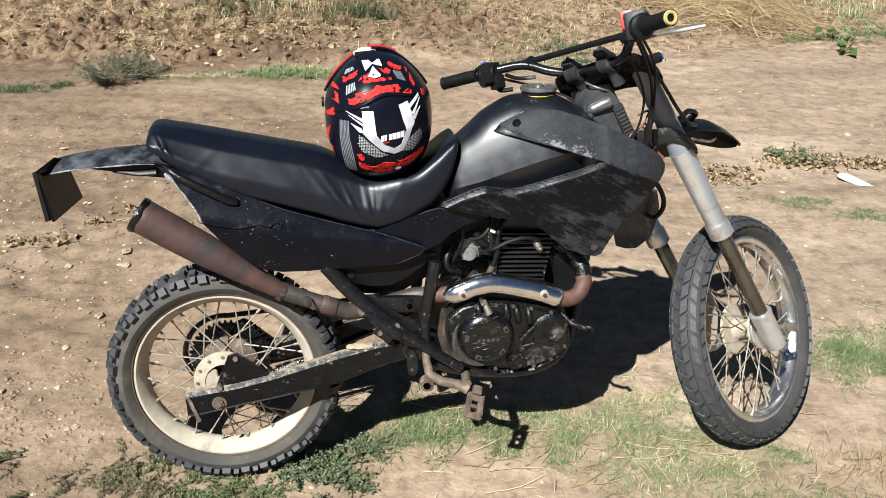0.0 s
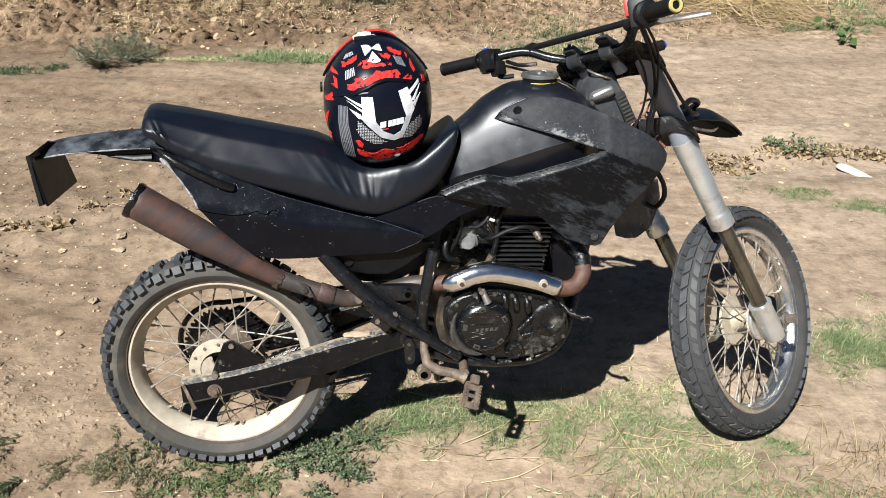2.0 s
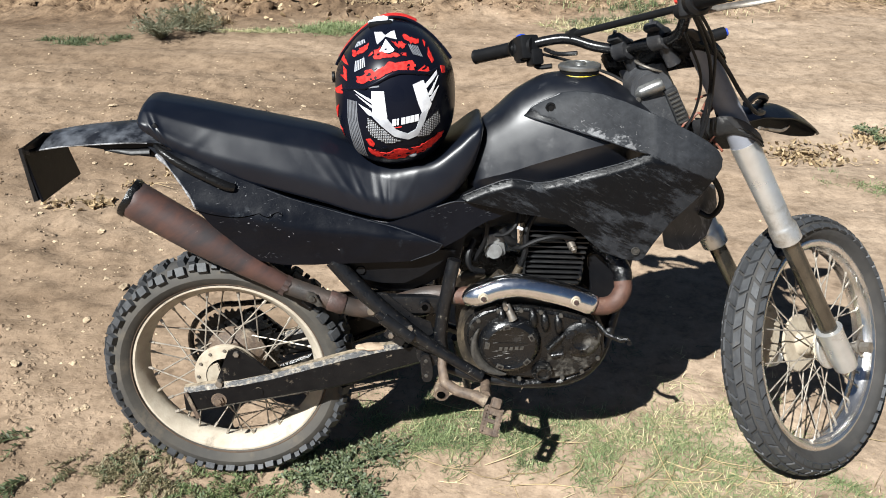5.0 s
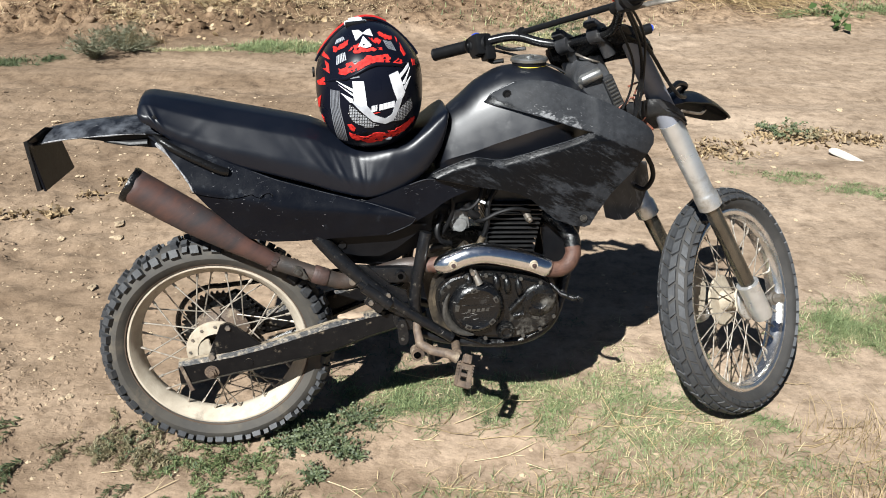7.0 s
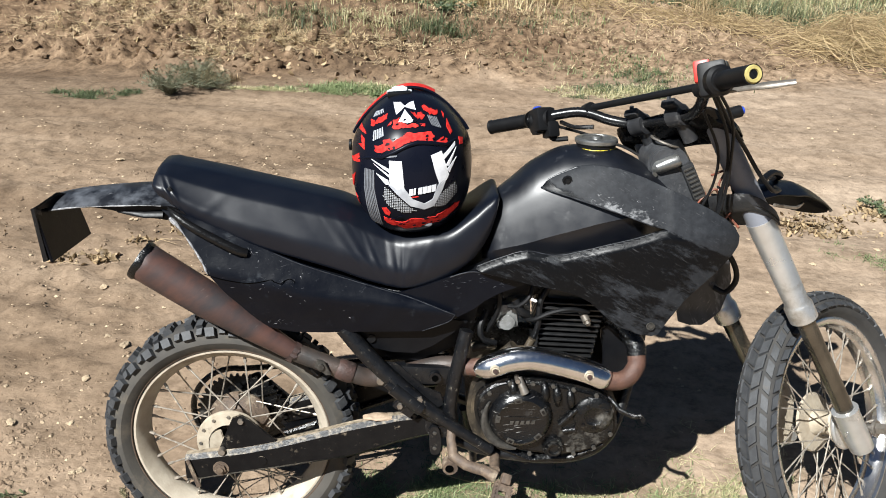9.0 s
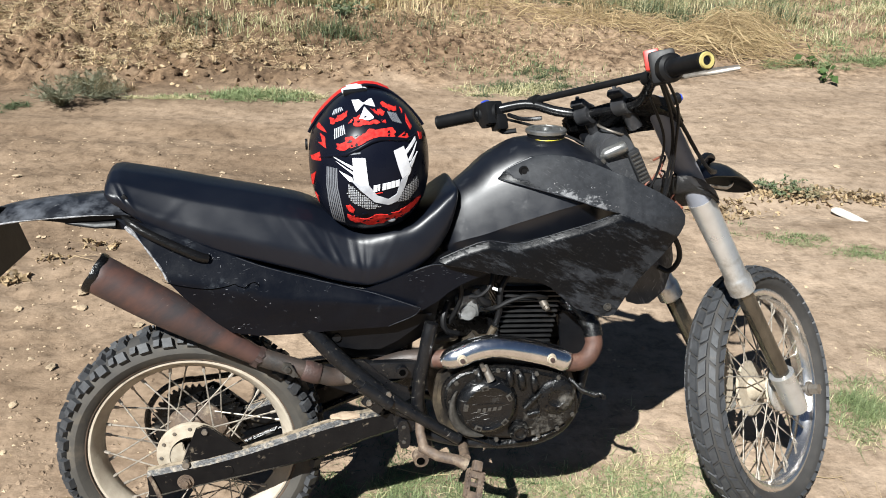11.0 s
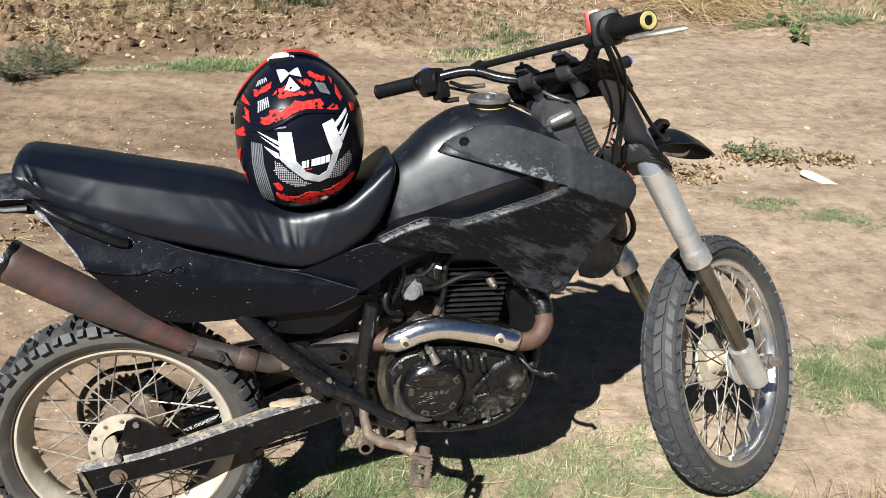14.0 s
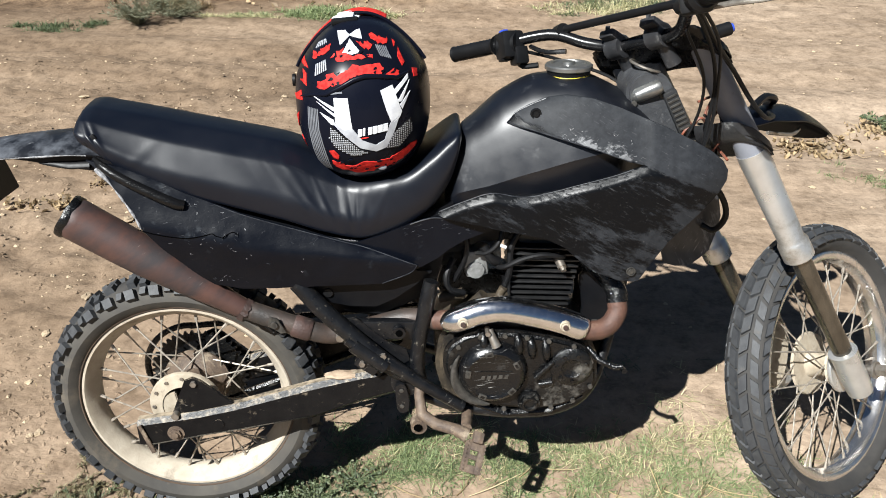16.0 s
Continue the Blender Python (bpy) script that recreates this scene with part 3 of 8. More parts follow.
def ground_height(x, y):
    """The trodden track is level; behind it a low bank of dug earth rises, higher towards -x."""
    x, y = np.asarray(x, float), np.asarray(y, float)
    h = 0.006 * lumps(x, y, 0.9, 0, 8) + 0.004 * lumps(x * 0.4, y, 0.35, 8, 16)
    h = h + 0.0035 * lumps(x, y, 0.16, 20, 30) + 0.0022 * lumps(x, y, 0.085, 28, 40)
    far = smooth01((y - 2.6) / 1.5) + smooth01((-0.9 - x) / 0.8) + smooth01((x - 1.3) / 0.6)
    h = h * 0.5 * (1 + np.clip(far, 0, 1))
    # the rear tyre has settled into the soil
    h = h - 0.017 * np.exp(-((x + 0.56) / 0.24) ** 2 - ((y - 1.86) / 0.16) ** 2)
    # shallow wheel ruts along the track
    h = h + 0.016 * lumps(0.10 * x, y, 0.42, 3, 13) * smooth01((y - 3.0) / 0.8) * smooth01((5.9 - y) / 0.5)
    edge = 5.75 + 0.26 * np.maximum(0, x + 1.0) + 0.12 * lumps(x, 0 * y, 1.7, 16, 22)
    d = y - edge
    top = 0.30 - 0.22 * smooth01((x + 0.3) / 3.2)
    rise = top * smooth01(d / 1.25)
    clods = smooth01(d / 0.3) * (1 - 0.6 * smooth01((d - 1.6) / 1.5))
    rough_left = 0.45 + 0.75 * smooth01((-0.6 - x) / 1.6)
    h = h + rise + clods * rough_left * (0.055 * np.abs(lumps(x, y, 0.42, 22, 30)) + 0.034 * lumps(x, y, 0.16, 30, 40))
    h = h + (0.020 * np.abs(lumps(x * 0.7, y, 0.24, 5, 15)) + 0.008 * lumps(x, y, 0.1, 12, 24)) * smooth01((-0.85 - x) / 0.5) * smooth01((5.3 - y) / 0.8) * (0.45 + 0.55 * smooth01((y - 2.2) / 0.5))
    return h


def axis_lines(lo, hi, fine, grow, limit):
    mid = list(np.arange(lo, hi, fine))
    a, s = [], fine
    v = lo
    while v > -limit:
        s *= grow
        v -= s
        a.append(v)
    b, s = [], fine
    v = hi
    while v < limit:
        b.append(v)
        s *= grow
        v += s
    return np.array(a[::-1] + mid + b)


def build_ground():
    xs, ys = axis_lines(-3.6, 3.6, 0.03, 1.16, 900), axis_lines(1.0, 8.6, 0.03, 1.16, 900)
    gx, gy = np.meshgrid(xs, ys)
    gz = ground_height(gx, gy)
    nx, ny = len(xs), len(ys)
    co = np.stack([gx, gy, gz], -1).reshape(-1, 3)
    i = np.arange(nx * ny).reshape(ny, nx)
    faces = np.stack([i[:-1, :-1], i[:-1, 1:], i[1:, 1:], i[1:, :-1]], -1).reshape(-1, 4)
    me = bpy.data.meshes.new("ground")
    me.from_pydata(co.tolist(), [], faces.tolist())
    me.polygons.foreach_set("use_smooth", [True] * len(me.polygons))
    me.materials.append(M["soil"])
    tagged(new("ground", me), "dry brown trodden earth with grit and ruts", "ground", kind="structure")


build_ground()


# ---- motorcycle: x forward, y to its left, z up, from the rear axle ----
BIKE = pose(-0.574, 1.896, 0.303, -8.2, 0, 9.9)
bike = new("motorcycle")
bike.matrix_world = BIKE
tagged(bike, "worn black enduro motorcycle leaning on its stand on dry earth", "motorcycle")
RAKE = radians(30.8)
PIVOT = Vector((1.430, 0, -0.0185))
AXIS = Vector((-math.sin(RAKE), 0, math.cos(RAKE)))
STEER = Matrix.Translation(PIVOT) @ Matrix.Rotation(radians(41.4), 4, AXIS) @ Matrix.Translation(-PIVOT)
B = bmesh.new


def tyre_profile(r0, r1, half, rim_half):
    """Cross-section of a tyre from bead to bead, as (radius, y)."""
    h = r1 - r0
    pts = [(r0, -rim_half), (r0 + 0.18 * h, -half * 0.86), (r0 + 0.42 * h, -half), (r0 + 0.66 * h, -half * 0.93), (r0 + 0.85 * h, -half * 0.72), (r0 + 0.96 * h, -half * 0.4), (r1, 0)]
    return pts + [(r, -y) for r, y in pts[-2::-1]] + [(r0 - 0.006, rim_half * 0.8), (r0 - 0.006, -rim_half * 0.8)]


def knob(bm, ang, r, y, tilt, dl, dw, h, skew=0.0, taper=0.86):
    """One tread block at an angle round the wheel, tilted sideways with the tyre's shoulder."""
    m = Matrix.Rotation(-ang, 4, "Y") @ Matrix.Translation((r, y, 0)) @ Matrix.Rotation(tilt, 4, "Z")
    lo = [(-0.006, -dw, -dl), (-0.006, dw, -dl + skew), (-0.006, dw, dl + skew), (-0.006, -dw, dl)]
    v = [bm.verts.new(m @ Vector(p)) for p in lo] + [bm.verts.new(m @ Vector((h, p[1] * taper, p[2] * taper))) for p in lo]
    for q in ((4, 5, 6, 7), (0, 1, 5, 4), (1, 2, 6, 5), (2, 3, 7, 6), (3, 0, 4, 7)):
        bm.faces.new([v[i] for i in q])


def spokes(parent, r_hub, y_hub, r_rim, y_rim, n, c, radius=0.0019, xf=None):
    """n laced spokes, in four kinds that share their meshes."""
    kinds = []
    for s in (-1, 1):
        for lead in (-1, 1):
            bm = B()
            a = lead * radians(40)
            p = Vector((r_hub * math.cos(a), s * y_hub, r_hub * math.sin(a)))
            q = Vector((r_rim, s * y_rim, 0))
            rod(bm, p, q, radius, 6)
            rod(bm, q, q + (p - q).normalized() * 0.016, radius * 1.9, 6)
            me = bpy.data.meshes.new("spoke")
            bm.to_mesh(me)
            bm.free()
            me.materials.append(M["spoke"])
            kinds.append(me)
    for i in range(n):
        ob = new("spoke", kinds[(i % 2) * 2 + (i // 2) % 2])
        ob.parent = parent
        m = Matrix.Translation(c) @ Matrix.Rotation(2 * math.pi * i / n, 4, "Y")
        ob.matrix_local = (xf @ m) if xf is not None else m


def rear_wheel():
    rim = B()
    lathe(rim, [(0.222, -0.028), (0.232, -0.033), (0.2335, -0.036), (0.2305, -0.039), (0.226, -0.039), (0.2205, -0.034), (0.212, -0.022), (0.203, -0.010), (0.203, 0.010), (0.212, 0.022), (0.2205, 0.034),
                (0.226, 0.039), (0.2305, 0.039), (0.2335, 0.036), (0.232, 0.033), (0.222, 0.028), (0.212, 0.0)], 96)
    wheel = part("rear_wheel", rim, M["rim_cream"], bike, "rear wheel with a dust-caked cream rim")
    wheel.matrix_local = Matrix.Translation((0.006, 0, -0.013))
    t = B()
    for y in (-1, 1):
        tube(t, [(0.2358 * math.cos(a), y * 0.0405, 0.2358 * math.sin(a)) for a in np.linspace(0, 2 * math.pi, 97)], 0.0022, 6)
    part("bead_line", t, M["bead"], wheel, "brown dirt line where tyre meets rim")
    t = B()
    lathe(t, tyre_profile(0.230, 0.292, 0.054, 0.035), 96)
    tyre = part("tyre", t, M["side"], wheel, "dusty black knobbly off-road tyre")
    k = B()
    for i in range(34):
        a = 2 * math.pi * i / 34
        b = a + math.pi / 34
        for s in (-1, 1):
            if i % 2:
                knob(k, a, 0.289, s * 0.012, 0, 0.0115, 0.010, 0.015)
                knob(k, b, 0.287, s * 0.025, s * 0.35, 0.0085, 0.0095, 0.015, 0.003 * s)
            else:
                knob(k, a, 0.2885, s * 0.017, s * 0.12, 0.0095, 0.0135, 0.015)
            knob(k, a, 0.276, s * 0.042, s * 0.85, 0.0120, 0.0125, 0.0150, 0.004)
            knob(k, b, 0.2785, s * 0.0405, s * 0.80, 0.0075, 0.0085, 0.0140, -0.003)
    tagged(part("tread", k, M["tread"], tyre, "blocky rubber knobs"), kind="stuff")
    # a band of darker rubber stands in for shade between the knobs
    t = B()
    lathe(t, [(0.2745, -0.0435), (0.2845, -0.0385), (0.2915, -0.022), (0.2935, 0.0), (0.2915, 0.022), (0.2845, 0.0385), (0.2745, 0.0435), (0.262, 0.0)], 96)
    part("tread_band", t, M["tyre"], tyre, "dark rubber between the knobs")
    h = B()
    lathe(h, [(0.050, -0.062), (0.058, -0.060), (0.078, -0.056), (0.080, -0.052), (0.080, -0.046), (0.060, -0.044), (0.048, -0.032)], 64)
    part("hub", h, M["hub"], wheel, "dusty hub ring")
    h = B()
    lathe(h, [(0.061, -0.0435), (0.040, -0.03), (0.040, 0.03), (0.060, 0.044), (0.076, 0.046), (0.076, 0.052), (0.050, 0.056), (0.020, 0.056), (0.020, -0.03)], 64)
    part("hub_core", h, M["peg_rust"], wheel, "brown dirt-caked hub core")
    for i in range(12):
        a = 2 * math.pi * i / 12
        rv = B()
        bolt(rv, 0.069 * math.cos(a), -0.0585, 0.069 * math.sin(a), 0.0042, 0.0025, 8)
        part("rivet", rv, M["steel"], wheel)
    bp = B()
    prism(bp, rounded([(-0.055, -0.02), (-0.05, 0.02), (-0.02, 0.035), (-0.012, 0.012), (0.03, 0.0), (0.02, -0.03), (-0.02, -0.04)]), -0.060, -0.052, 0.002)
    part("brake_plate", bp, M["hub"], wheel, "dusty brake back plate")
    spokes(wheel, 0.068, 0.046, 0.206, 0.008, 36, (0, 0, 0))
    s = B()
    teeth = []
    for i in range(44 * 4):
        a = 2 * math.pi * i / (44 * 4)
        teeth.append(((0.112 if i % 4 in (1, 2) else 0.104) * math.cos(a), (0.112 if i % 4 in (1, 2) else 0.104) * math.sin(a)))
    prism(s, teeth, 0.074, 0.079, 0)
    part("sprocket", s, M["engine"], wheel, "oily toothed rear sprocket")
    ch = B()
    tube(ch, [(0.0, 0.0765, 0.112), (0.52, 0.0765, 0.150)], 0.0075, 6)
    tube(ch, [(0.0, 0.0765, -0.112), (0.52, 0.0765, 0.085)], 0.0075, 6)
    tube(ch, [(0.114 * math.cos(a), 0.0765, 0.114 * math.sin(a)) for a in np.linspace(radians(88), radians(272), 20)], 0.0075, 6)
    part("chain", ch, M["engine"], bike, "oily drive chain")


rear_wheel()


def front_wheel():
    c = Vector((1.46, 0, 0))
    x = STEER @ Matrix.Translation(c)
    rim = B()
    lathe(rim, [(0.252, -0.022), (0.262, -0.025), (0.2635, -0.028), (0.258, -0.031), (0.251, -0.030), (0.245, -0.027), (0.243, -0.014), (0.236, -0.006), (0.236, 0.006), (0.243, 0.014), (0.245, 0.027),
                (0.251, 0.030), (0.258, 0.031), (0.2635, 0.028), (0.262, 0.025), (0.252, 0.022), (0.246, 0)], 96)
    wheel = part("front_wheel", rim, M["rim_chrome"], bike, "front wheel with a dust-smeared chrome rim, turned aside", xf=x)
    t = B()
    lathe(t, tyre_profile(0.261, 0.320, 0.046, 0.027), 96)
    tyre = part("tyre", t, M["tyre"], wheel, "dusty black trail tyre with chevron tread", xf=x)
    k = B()
    n = 48
    prof = [(-0.0435, 0.294, -1.05, 0.0070), (-0.030, 0.3095, -0.62, 0.0088), (-0.0105, 0.3185, -0.2, 0.0098), (0.0105, 0.3185, 0.2, 0.0098), (0.030, 0.3095, 0.62, 0.0088), (0.0435, 0.294, 1.05, 0.0070)]
    for i in range(n):
        a = 2 * math.pi * i / n
        for j, (y, r, tilt, dw) in enumerate(prof):
            lane = abs(j - 2.5)
            off = (0.5 if int(lane) % 2 else 0.0) * 2 * math.pi / n
            sk = (-1 if j > 2 else 1) * (0.013 if int(lane) % 2 == 0 else -0.013)
            knob(k, a + off, r - 0.0015, y, tilt, 0.0186 - 0.0012 * lane, 0.95 * dw, 0.0072, sk, 0.93)
    tagged(part("tread", k, M["tread"], tyre, "worn chevron tread blocks", xf=x), kind="stuff")
    h = B()
    lathe(h, [(0.045, -0.036), (0.048, -0.032), (0.030, -0.026), (0.026, 0.0), (0.032, 0.026), (0.072, 0.028), (0.074, 0.034), (0.060, 0.045), (0.012, 0.047), (0.012, -0.036)], 48)
    part("hub", h, M["hub"], wheel, "dusty drum hub", xf=x)
    d = B()
    lathe(d, [(0.055, -0.052), (0.058, -0.049), (0.058, -0.045), (0.030, -0.041), (0.012, -0.041), (0.012, -0.053)], 40)
    part("brake_plate", d, M["alu"], wheel, "pale alloy axle cover", xf=x)
    spokes(wheel, 0.043, 0.033, 0.240, 0.006, 36, c, xf=STEER)
    cal = B()
    prism(cal, rounded([(-0.15, 0.03), (-0.13, 0.10), (-0.07, 0.12), (-0.05, 0.06), (-0.08, -0.01), (-0.13, -0.03)]), 0.044, 0.080, 0.006)
    part("brake_caliper", cal, M["hub"], bike, "dusty pale brake housing", xf=x)


front_wheel()


def fork_x(z):
    return 1.413 - 0.556 * z


def front_end():
    sil, stn, bra = [], [], []
    for s in (-1, 1):
        y = s * 0.097
        p = lambda z: (fork_x(z), y, z)
        b = B()
        tube(b, [p(-0.048), p(-0.044), p(-0.01), p(0.045), p(0.058), p(0.060)], [0.020, 0.027, 0.029, 0.029, 0.031, 0.024], 24)
        foot = part("fork_foot", b, M["alu"], bike, "dull silver fork foot", xf=STEER)
        b = B()
        tube(b, [p(0.05), p(0.30)], 0.0205, 24)
        part("stanchion", b, M["stanchion"], bike, "stained fork tube", xf=STEER)
        b = B()
        tube(b, [p(0.283), p(0.287), p(0.318), p(0.323), p(0.328), p(0.50), p(0.515)], [0.026, 0.0315, 0.0315, 0.029, 0.0265, 0.0305, 0.0305], 28)
        part("fork_tube", b, M["alu"], bike, "dull silver upper fork tube", xf=STEER)
        b = B()
        tube(b, [p(0.50), p(0.53), p(0.56), p(0.60), p(0.65), p(0.70), p(0.735)], [0.030, 0.0285, 0.027, 0.0265, 0.026, 0.025, 0.0245], 28)
        tube(b, [p(0.735), p(0.745)], 0.018, 12)
        part("fork_top", b, M["grey_alu"], bike, "dull grey upper fork tube", xf=STEER)
    b = B()
    tube(b, [(1.46, -0.14, 0), (1.46, 0.14, 0)], 0.009, 12)
    tube(b, [(1.46, -0.150, 0), (1.46, -0.128, 0)], 0.014, 6)
    tube(b, [(1.46, -0.127, 0), (1.46, -0.121, 0)], 0.019, 16)
    part("front_axle", b, M["steel"], bike, "rusty front axle and nut", xf=STEER)
    for z, nm in ((0.535, "lower_clamp"), (0.715, "upper_clamp")):
        b = B()
        xx = fork_x(z)
        o2 = rounded([(xx - 0.040, -0.13), (xx + 0.030, -0.135), (xx + 0.036, -0.10), (xx + 0.02, -0.03), (xx + 0.02, 0.03), (xx + 0.036, 0.10), (xx + 0.03, 0.135), (xx - 0.04, 0.13), (xx - 0.055, 0.04), (xx - 0.055, -0.04)], 3)
        vs = [b.verts.new((u, v, z - 0.016 - 0.5 * (u - xx))) for u, v in o2]
        f = b.faces.new(vs)
        r = bmesh.ops.extrude_face_region(b, geom=[f])
        bmesh.ops.translate(b, verts=[g for g in r["geom"] if isinstance(g, bmesh.types.BMVert)], vec=(-0.016, 0, 0.030))
        bmesh.ops.bevel(b, geom=[e for e in b.edges if abs(abs(e.calc_face_angle(0)) - math.pi / 2) < 0.6], offset=0.004, segments=2, affect="EDGES")
        part(nm, b, M["bar_black" if z > 0.6 else "lower_clamp"], bike, "worn black upper fork clamp" if z > 0.6 else "scuffed grey lower fork clamp", xf=STEER)
    b = B()
    rod(b, (fork_x(0.53) - 0.045, 0, 0.52), (fork_x(0.71) - 0.045, 0, 0.70), 0.026, 20)
    part("steering_head", b, M["frame"], bike, xf=STEER)
    # handlebar
    bar = B()
    tube(bar, [(0.796, 0.365, 0.800), (0.822, 0.25, 0.795), (0.885, 0.165, 0.797), (0.925, 0.11, 0.768), (0.948, 0.06, 0.750), (0.950, 0.0, 0.745), (0.948, -0.06, 0.741), (0.935, -0.11, 0.745), (0.888, -0.165, 0.764), (0.815, -0.235, 0.768), (0.742, -0.365, 0.748)], 0.0115, 14, 5)
    handlebar = part("handlebar", bar, M["bar_black"], bike, "black braced handlebar, turned aside", xf=STEER)
    b = B()
    rod(b, (0.905, 0.150, 0.803), (0.880, -0.165, 0.779), 0.0075, 12)
    for e in ((0.902, 0.150, 0.800), (0.882, -0.165, 0.774)):
        tube(b, [Vector(e) - Vector((0.004, 0.012, 0)), Vector(e) + Vector((0.004, 0.012, 0))], 0.0145, 12)
    part("cross_brace", b, M["rubber"], handlebar, "black bar brace", xf=STEER)
    for s, end, inn in ((1, (0.796, 0.365, 0.800), (0.820, 0.255, 0.795)), (-1, (0.742, -0.365, 0.748), (0.792, -0.270, 0.7625))):
        b = B()
        e, i2 = Vector(end), Vector(inn)
        pts, rr = [], []
        m = 26
        for j in range(m + 1):
            pts.append(i2.lerp(e, j / m))
            rr.append((0.0164 if j % 2 else 0.0154) if 1 < j < m else 0.017)
        rr[0] = 0.020
        tube(b, pts, rr, 20)
        g = part("grip", b, M["rubber"], handlebar, "ribbed black rubber grip" if s > 0 else "ribbed black throttle grip with a worn yellow end", xf=STEER)
        if s < 0:
            d = (e - i2).normalized()
            b = B()
            ring = []
            o1 = d.orthogonal().normalized()
            o3 = d.cross(o1)
            prof = [(0.0152, -0.010), (0.0154, 0.0), (0.0136, 0.003), (0.0088, 0.003), (0.0078, 0.0), (0.0078, -0.010)]
            rings = [[e + d * t + r * (math.cos(a) * o1 + math.sin(a) * o3) for r, t in prof] for a in (2 * math.pi * q / 24 for q in range(24))]
            loft(b, rings, closed=True)
            part("grip_end", b, M["grip_yellow"], g, "torn faded yellow grip end", xf=STEER)
    # switch clusters, throttle, lever
    b = B()
    rot = Matrix.Rotation(radians(78), 3, "Z")
    box(b, (0.832, 0.228, 0.790), (0.045, 0.05, 0.055), rot, 0.010)
    box(b, (0.842, 0.215, 0.766), (0.032, 0.03, 0.036), rot, 0.006)
    box(b, (0.822, 0.236, 0.772), (0.020, 0.022, 0.026), rot, 0.004)
    tube(b, [(0.845, 0.226, 0.760), (0.850, 0.215, 0.745), (0.868, 0.19, 0.742)], 0.006, 8, 3)
    tube(b, [(0.826, 0.246, 0.792), (0.838, 0.208, 0.790)], 0.0215, 18)
    sw = part("switch_housing", b, M["rubber"], handlebar, "black left switch housing", xf=STEER)
    b = B()
    box(b, (0.822, 0.230, 0.816), (0.018, 0.014, 0.010), rot, 0.003)
    part("blue_button", b, M["blue_plastic"], sw, "blue switch button", xf=STEER)
    b = B()
    d = (Vector((0.742, -0.365, 0.748)) - Vector((0.815, -0.235, 0.768))).normalized()
    q = Vector((0.792, -0.272, 0.763))
    tube(b, [q - d * 0.028, q - d * 0.022, q - d * 0.004, q + d * 0.002], [0.020, 0.026, 0.027, 0.021], 28)
    box(b, q - d * 0.034 + Vector((0, 0, 0.004)), (0.05, 0.034, 0.062), Matrix.Rotation(radians(-60), 3, "Z"), 0.008)
    th = part("throttle_housing", b, M["rubber"], handlebar, "black round throttle housing", xf=STEER)
    b = B()
    box(b, q - d * 0.062 + Vector((-0.008, 0, 0.020)), (0.030, 0.024, 0.040), Matrix.Rotation(radians(-60), 3, "Z"), 0.005)
    part("stop_switch", b, M["red_plastic"], th, "red stop switch", xf=STEER)
    b = B()
    box(b, (0.858, -0.215, 0.790), (0.05, 0.05, 0.036), Matrix.Rotation(radians(-60), 3, "Z"), 0.007)
    part("brake_reservoir", b, M["rubber"], handlebar, "black brake reservoir", xf=STEER)
    b = B()
    tube(b, [(0.868, -0.225, 0.757), (0.865, -0.27, 0.752), (0.872, -0.315, 0.747), (0.892, -0.350, 0.745)], [0.008, 0.0075, 0.0085, 0.006], 10, 0, 0.55)
    part("brake_lever", b, M["steel"], handlebar, "bare alloy brake lever", xf=STEER)
    b = B()
    tube(b, [(0.868, 0.205, 0.782), (0.862, 0.16, 0.762), (0.880, 0.12, 0.755)], 0.005, 8, 4)
    part("clutch_stub", b, M["bar_black"], handlebar, xf=STEER)
    for y in (0.05, -0.05):
        b = B()
        rod(b, (0.985, y, 0.695), (0.955, y, 0.750), 0.016, 16)
        tube(b, [(0.949, y - 0.017, 0.746), (0.949, y + 0.017, 0.746)], 0.0225, 18)
        box(b, (0.943, y, 0.764), (0.05, 0.034, 0.016), Matrix.Rotation(radians(25), 3, "Y"), 0.004)
        for u in (-0.017, 0.017):
            rod(b, (0.943 + u, y, 0.768 - 0.46 * u), (0.946 + u, y, 0.779 - 0.46 * u), 0.005, 6)
        part("bar_clamp", b, M["riser"], handlebar, "worn black bar riser", xf=STEER)
    # mirror stub with a blue end
    b = B()
    rod(b, (1.02, -0.065, 0.735), (1.088, -0.105, 0.748), 0.013, 16)
    st = part("mirror_mount", b, M["rubber"], bike, "black stub with a blue end", xf=STEER)
    b = B()
    rod(b, (1.086, -0.104, 0.7475), (1.093, -0.108, 0.749), 0.0085, 12)
    part("blue_cap", b, M["blue_plastic"], st, xf=STEER)
    # headstock: grey housing, ribbed box on its side, lock barrel and ring
    b = B()
    prism(b, rounded([(0.932, 0.660), (0.948, 0.694), (0.978, 0.700), (1.008, 0.688), (1.034, 0.640), (1.052, 0.590), (1.040, 0.556), (0.990, 0.560), (0.955, 0.600)], 3), -0.048, 0.048, 0.006)
    blk = part("headstock_housing", b, M["clamp_grey"], bike, "dusty grey headstock housing")
    b = B()
    box(b, (1.030, -0.054, 0.625), (0.026, 0.018, 0.088), Matrix.Rotation(radians(-27), 3, "Y"), 0.002)
    rib = part("ribbed_box", b, M["dark_grey"], blk, "ribbed grey connector box")
    for i in range(8):
        b = B()
        u = -0.034 + 0.0098 * i
        box(b, Vector((1.030, -0.0636, 0.625)) + Matrix.Rotation(radians(-27), 3, "Y") @ Vector((0, 0, u)), (0.021, 0.003, 0.0042), Matrix.Rotation(radians(-27), 3, "Y"), 0.0008)
        part("slat", b, M["worn"], rib)
    b = B()
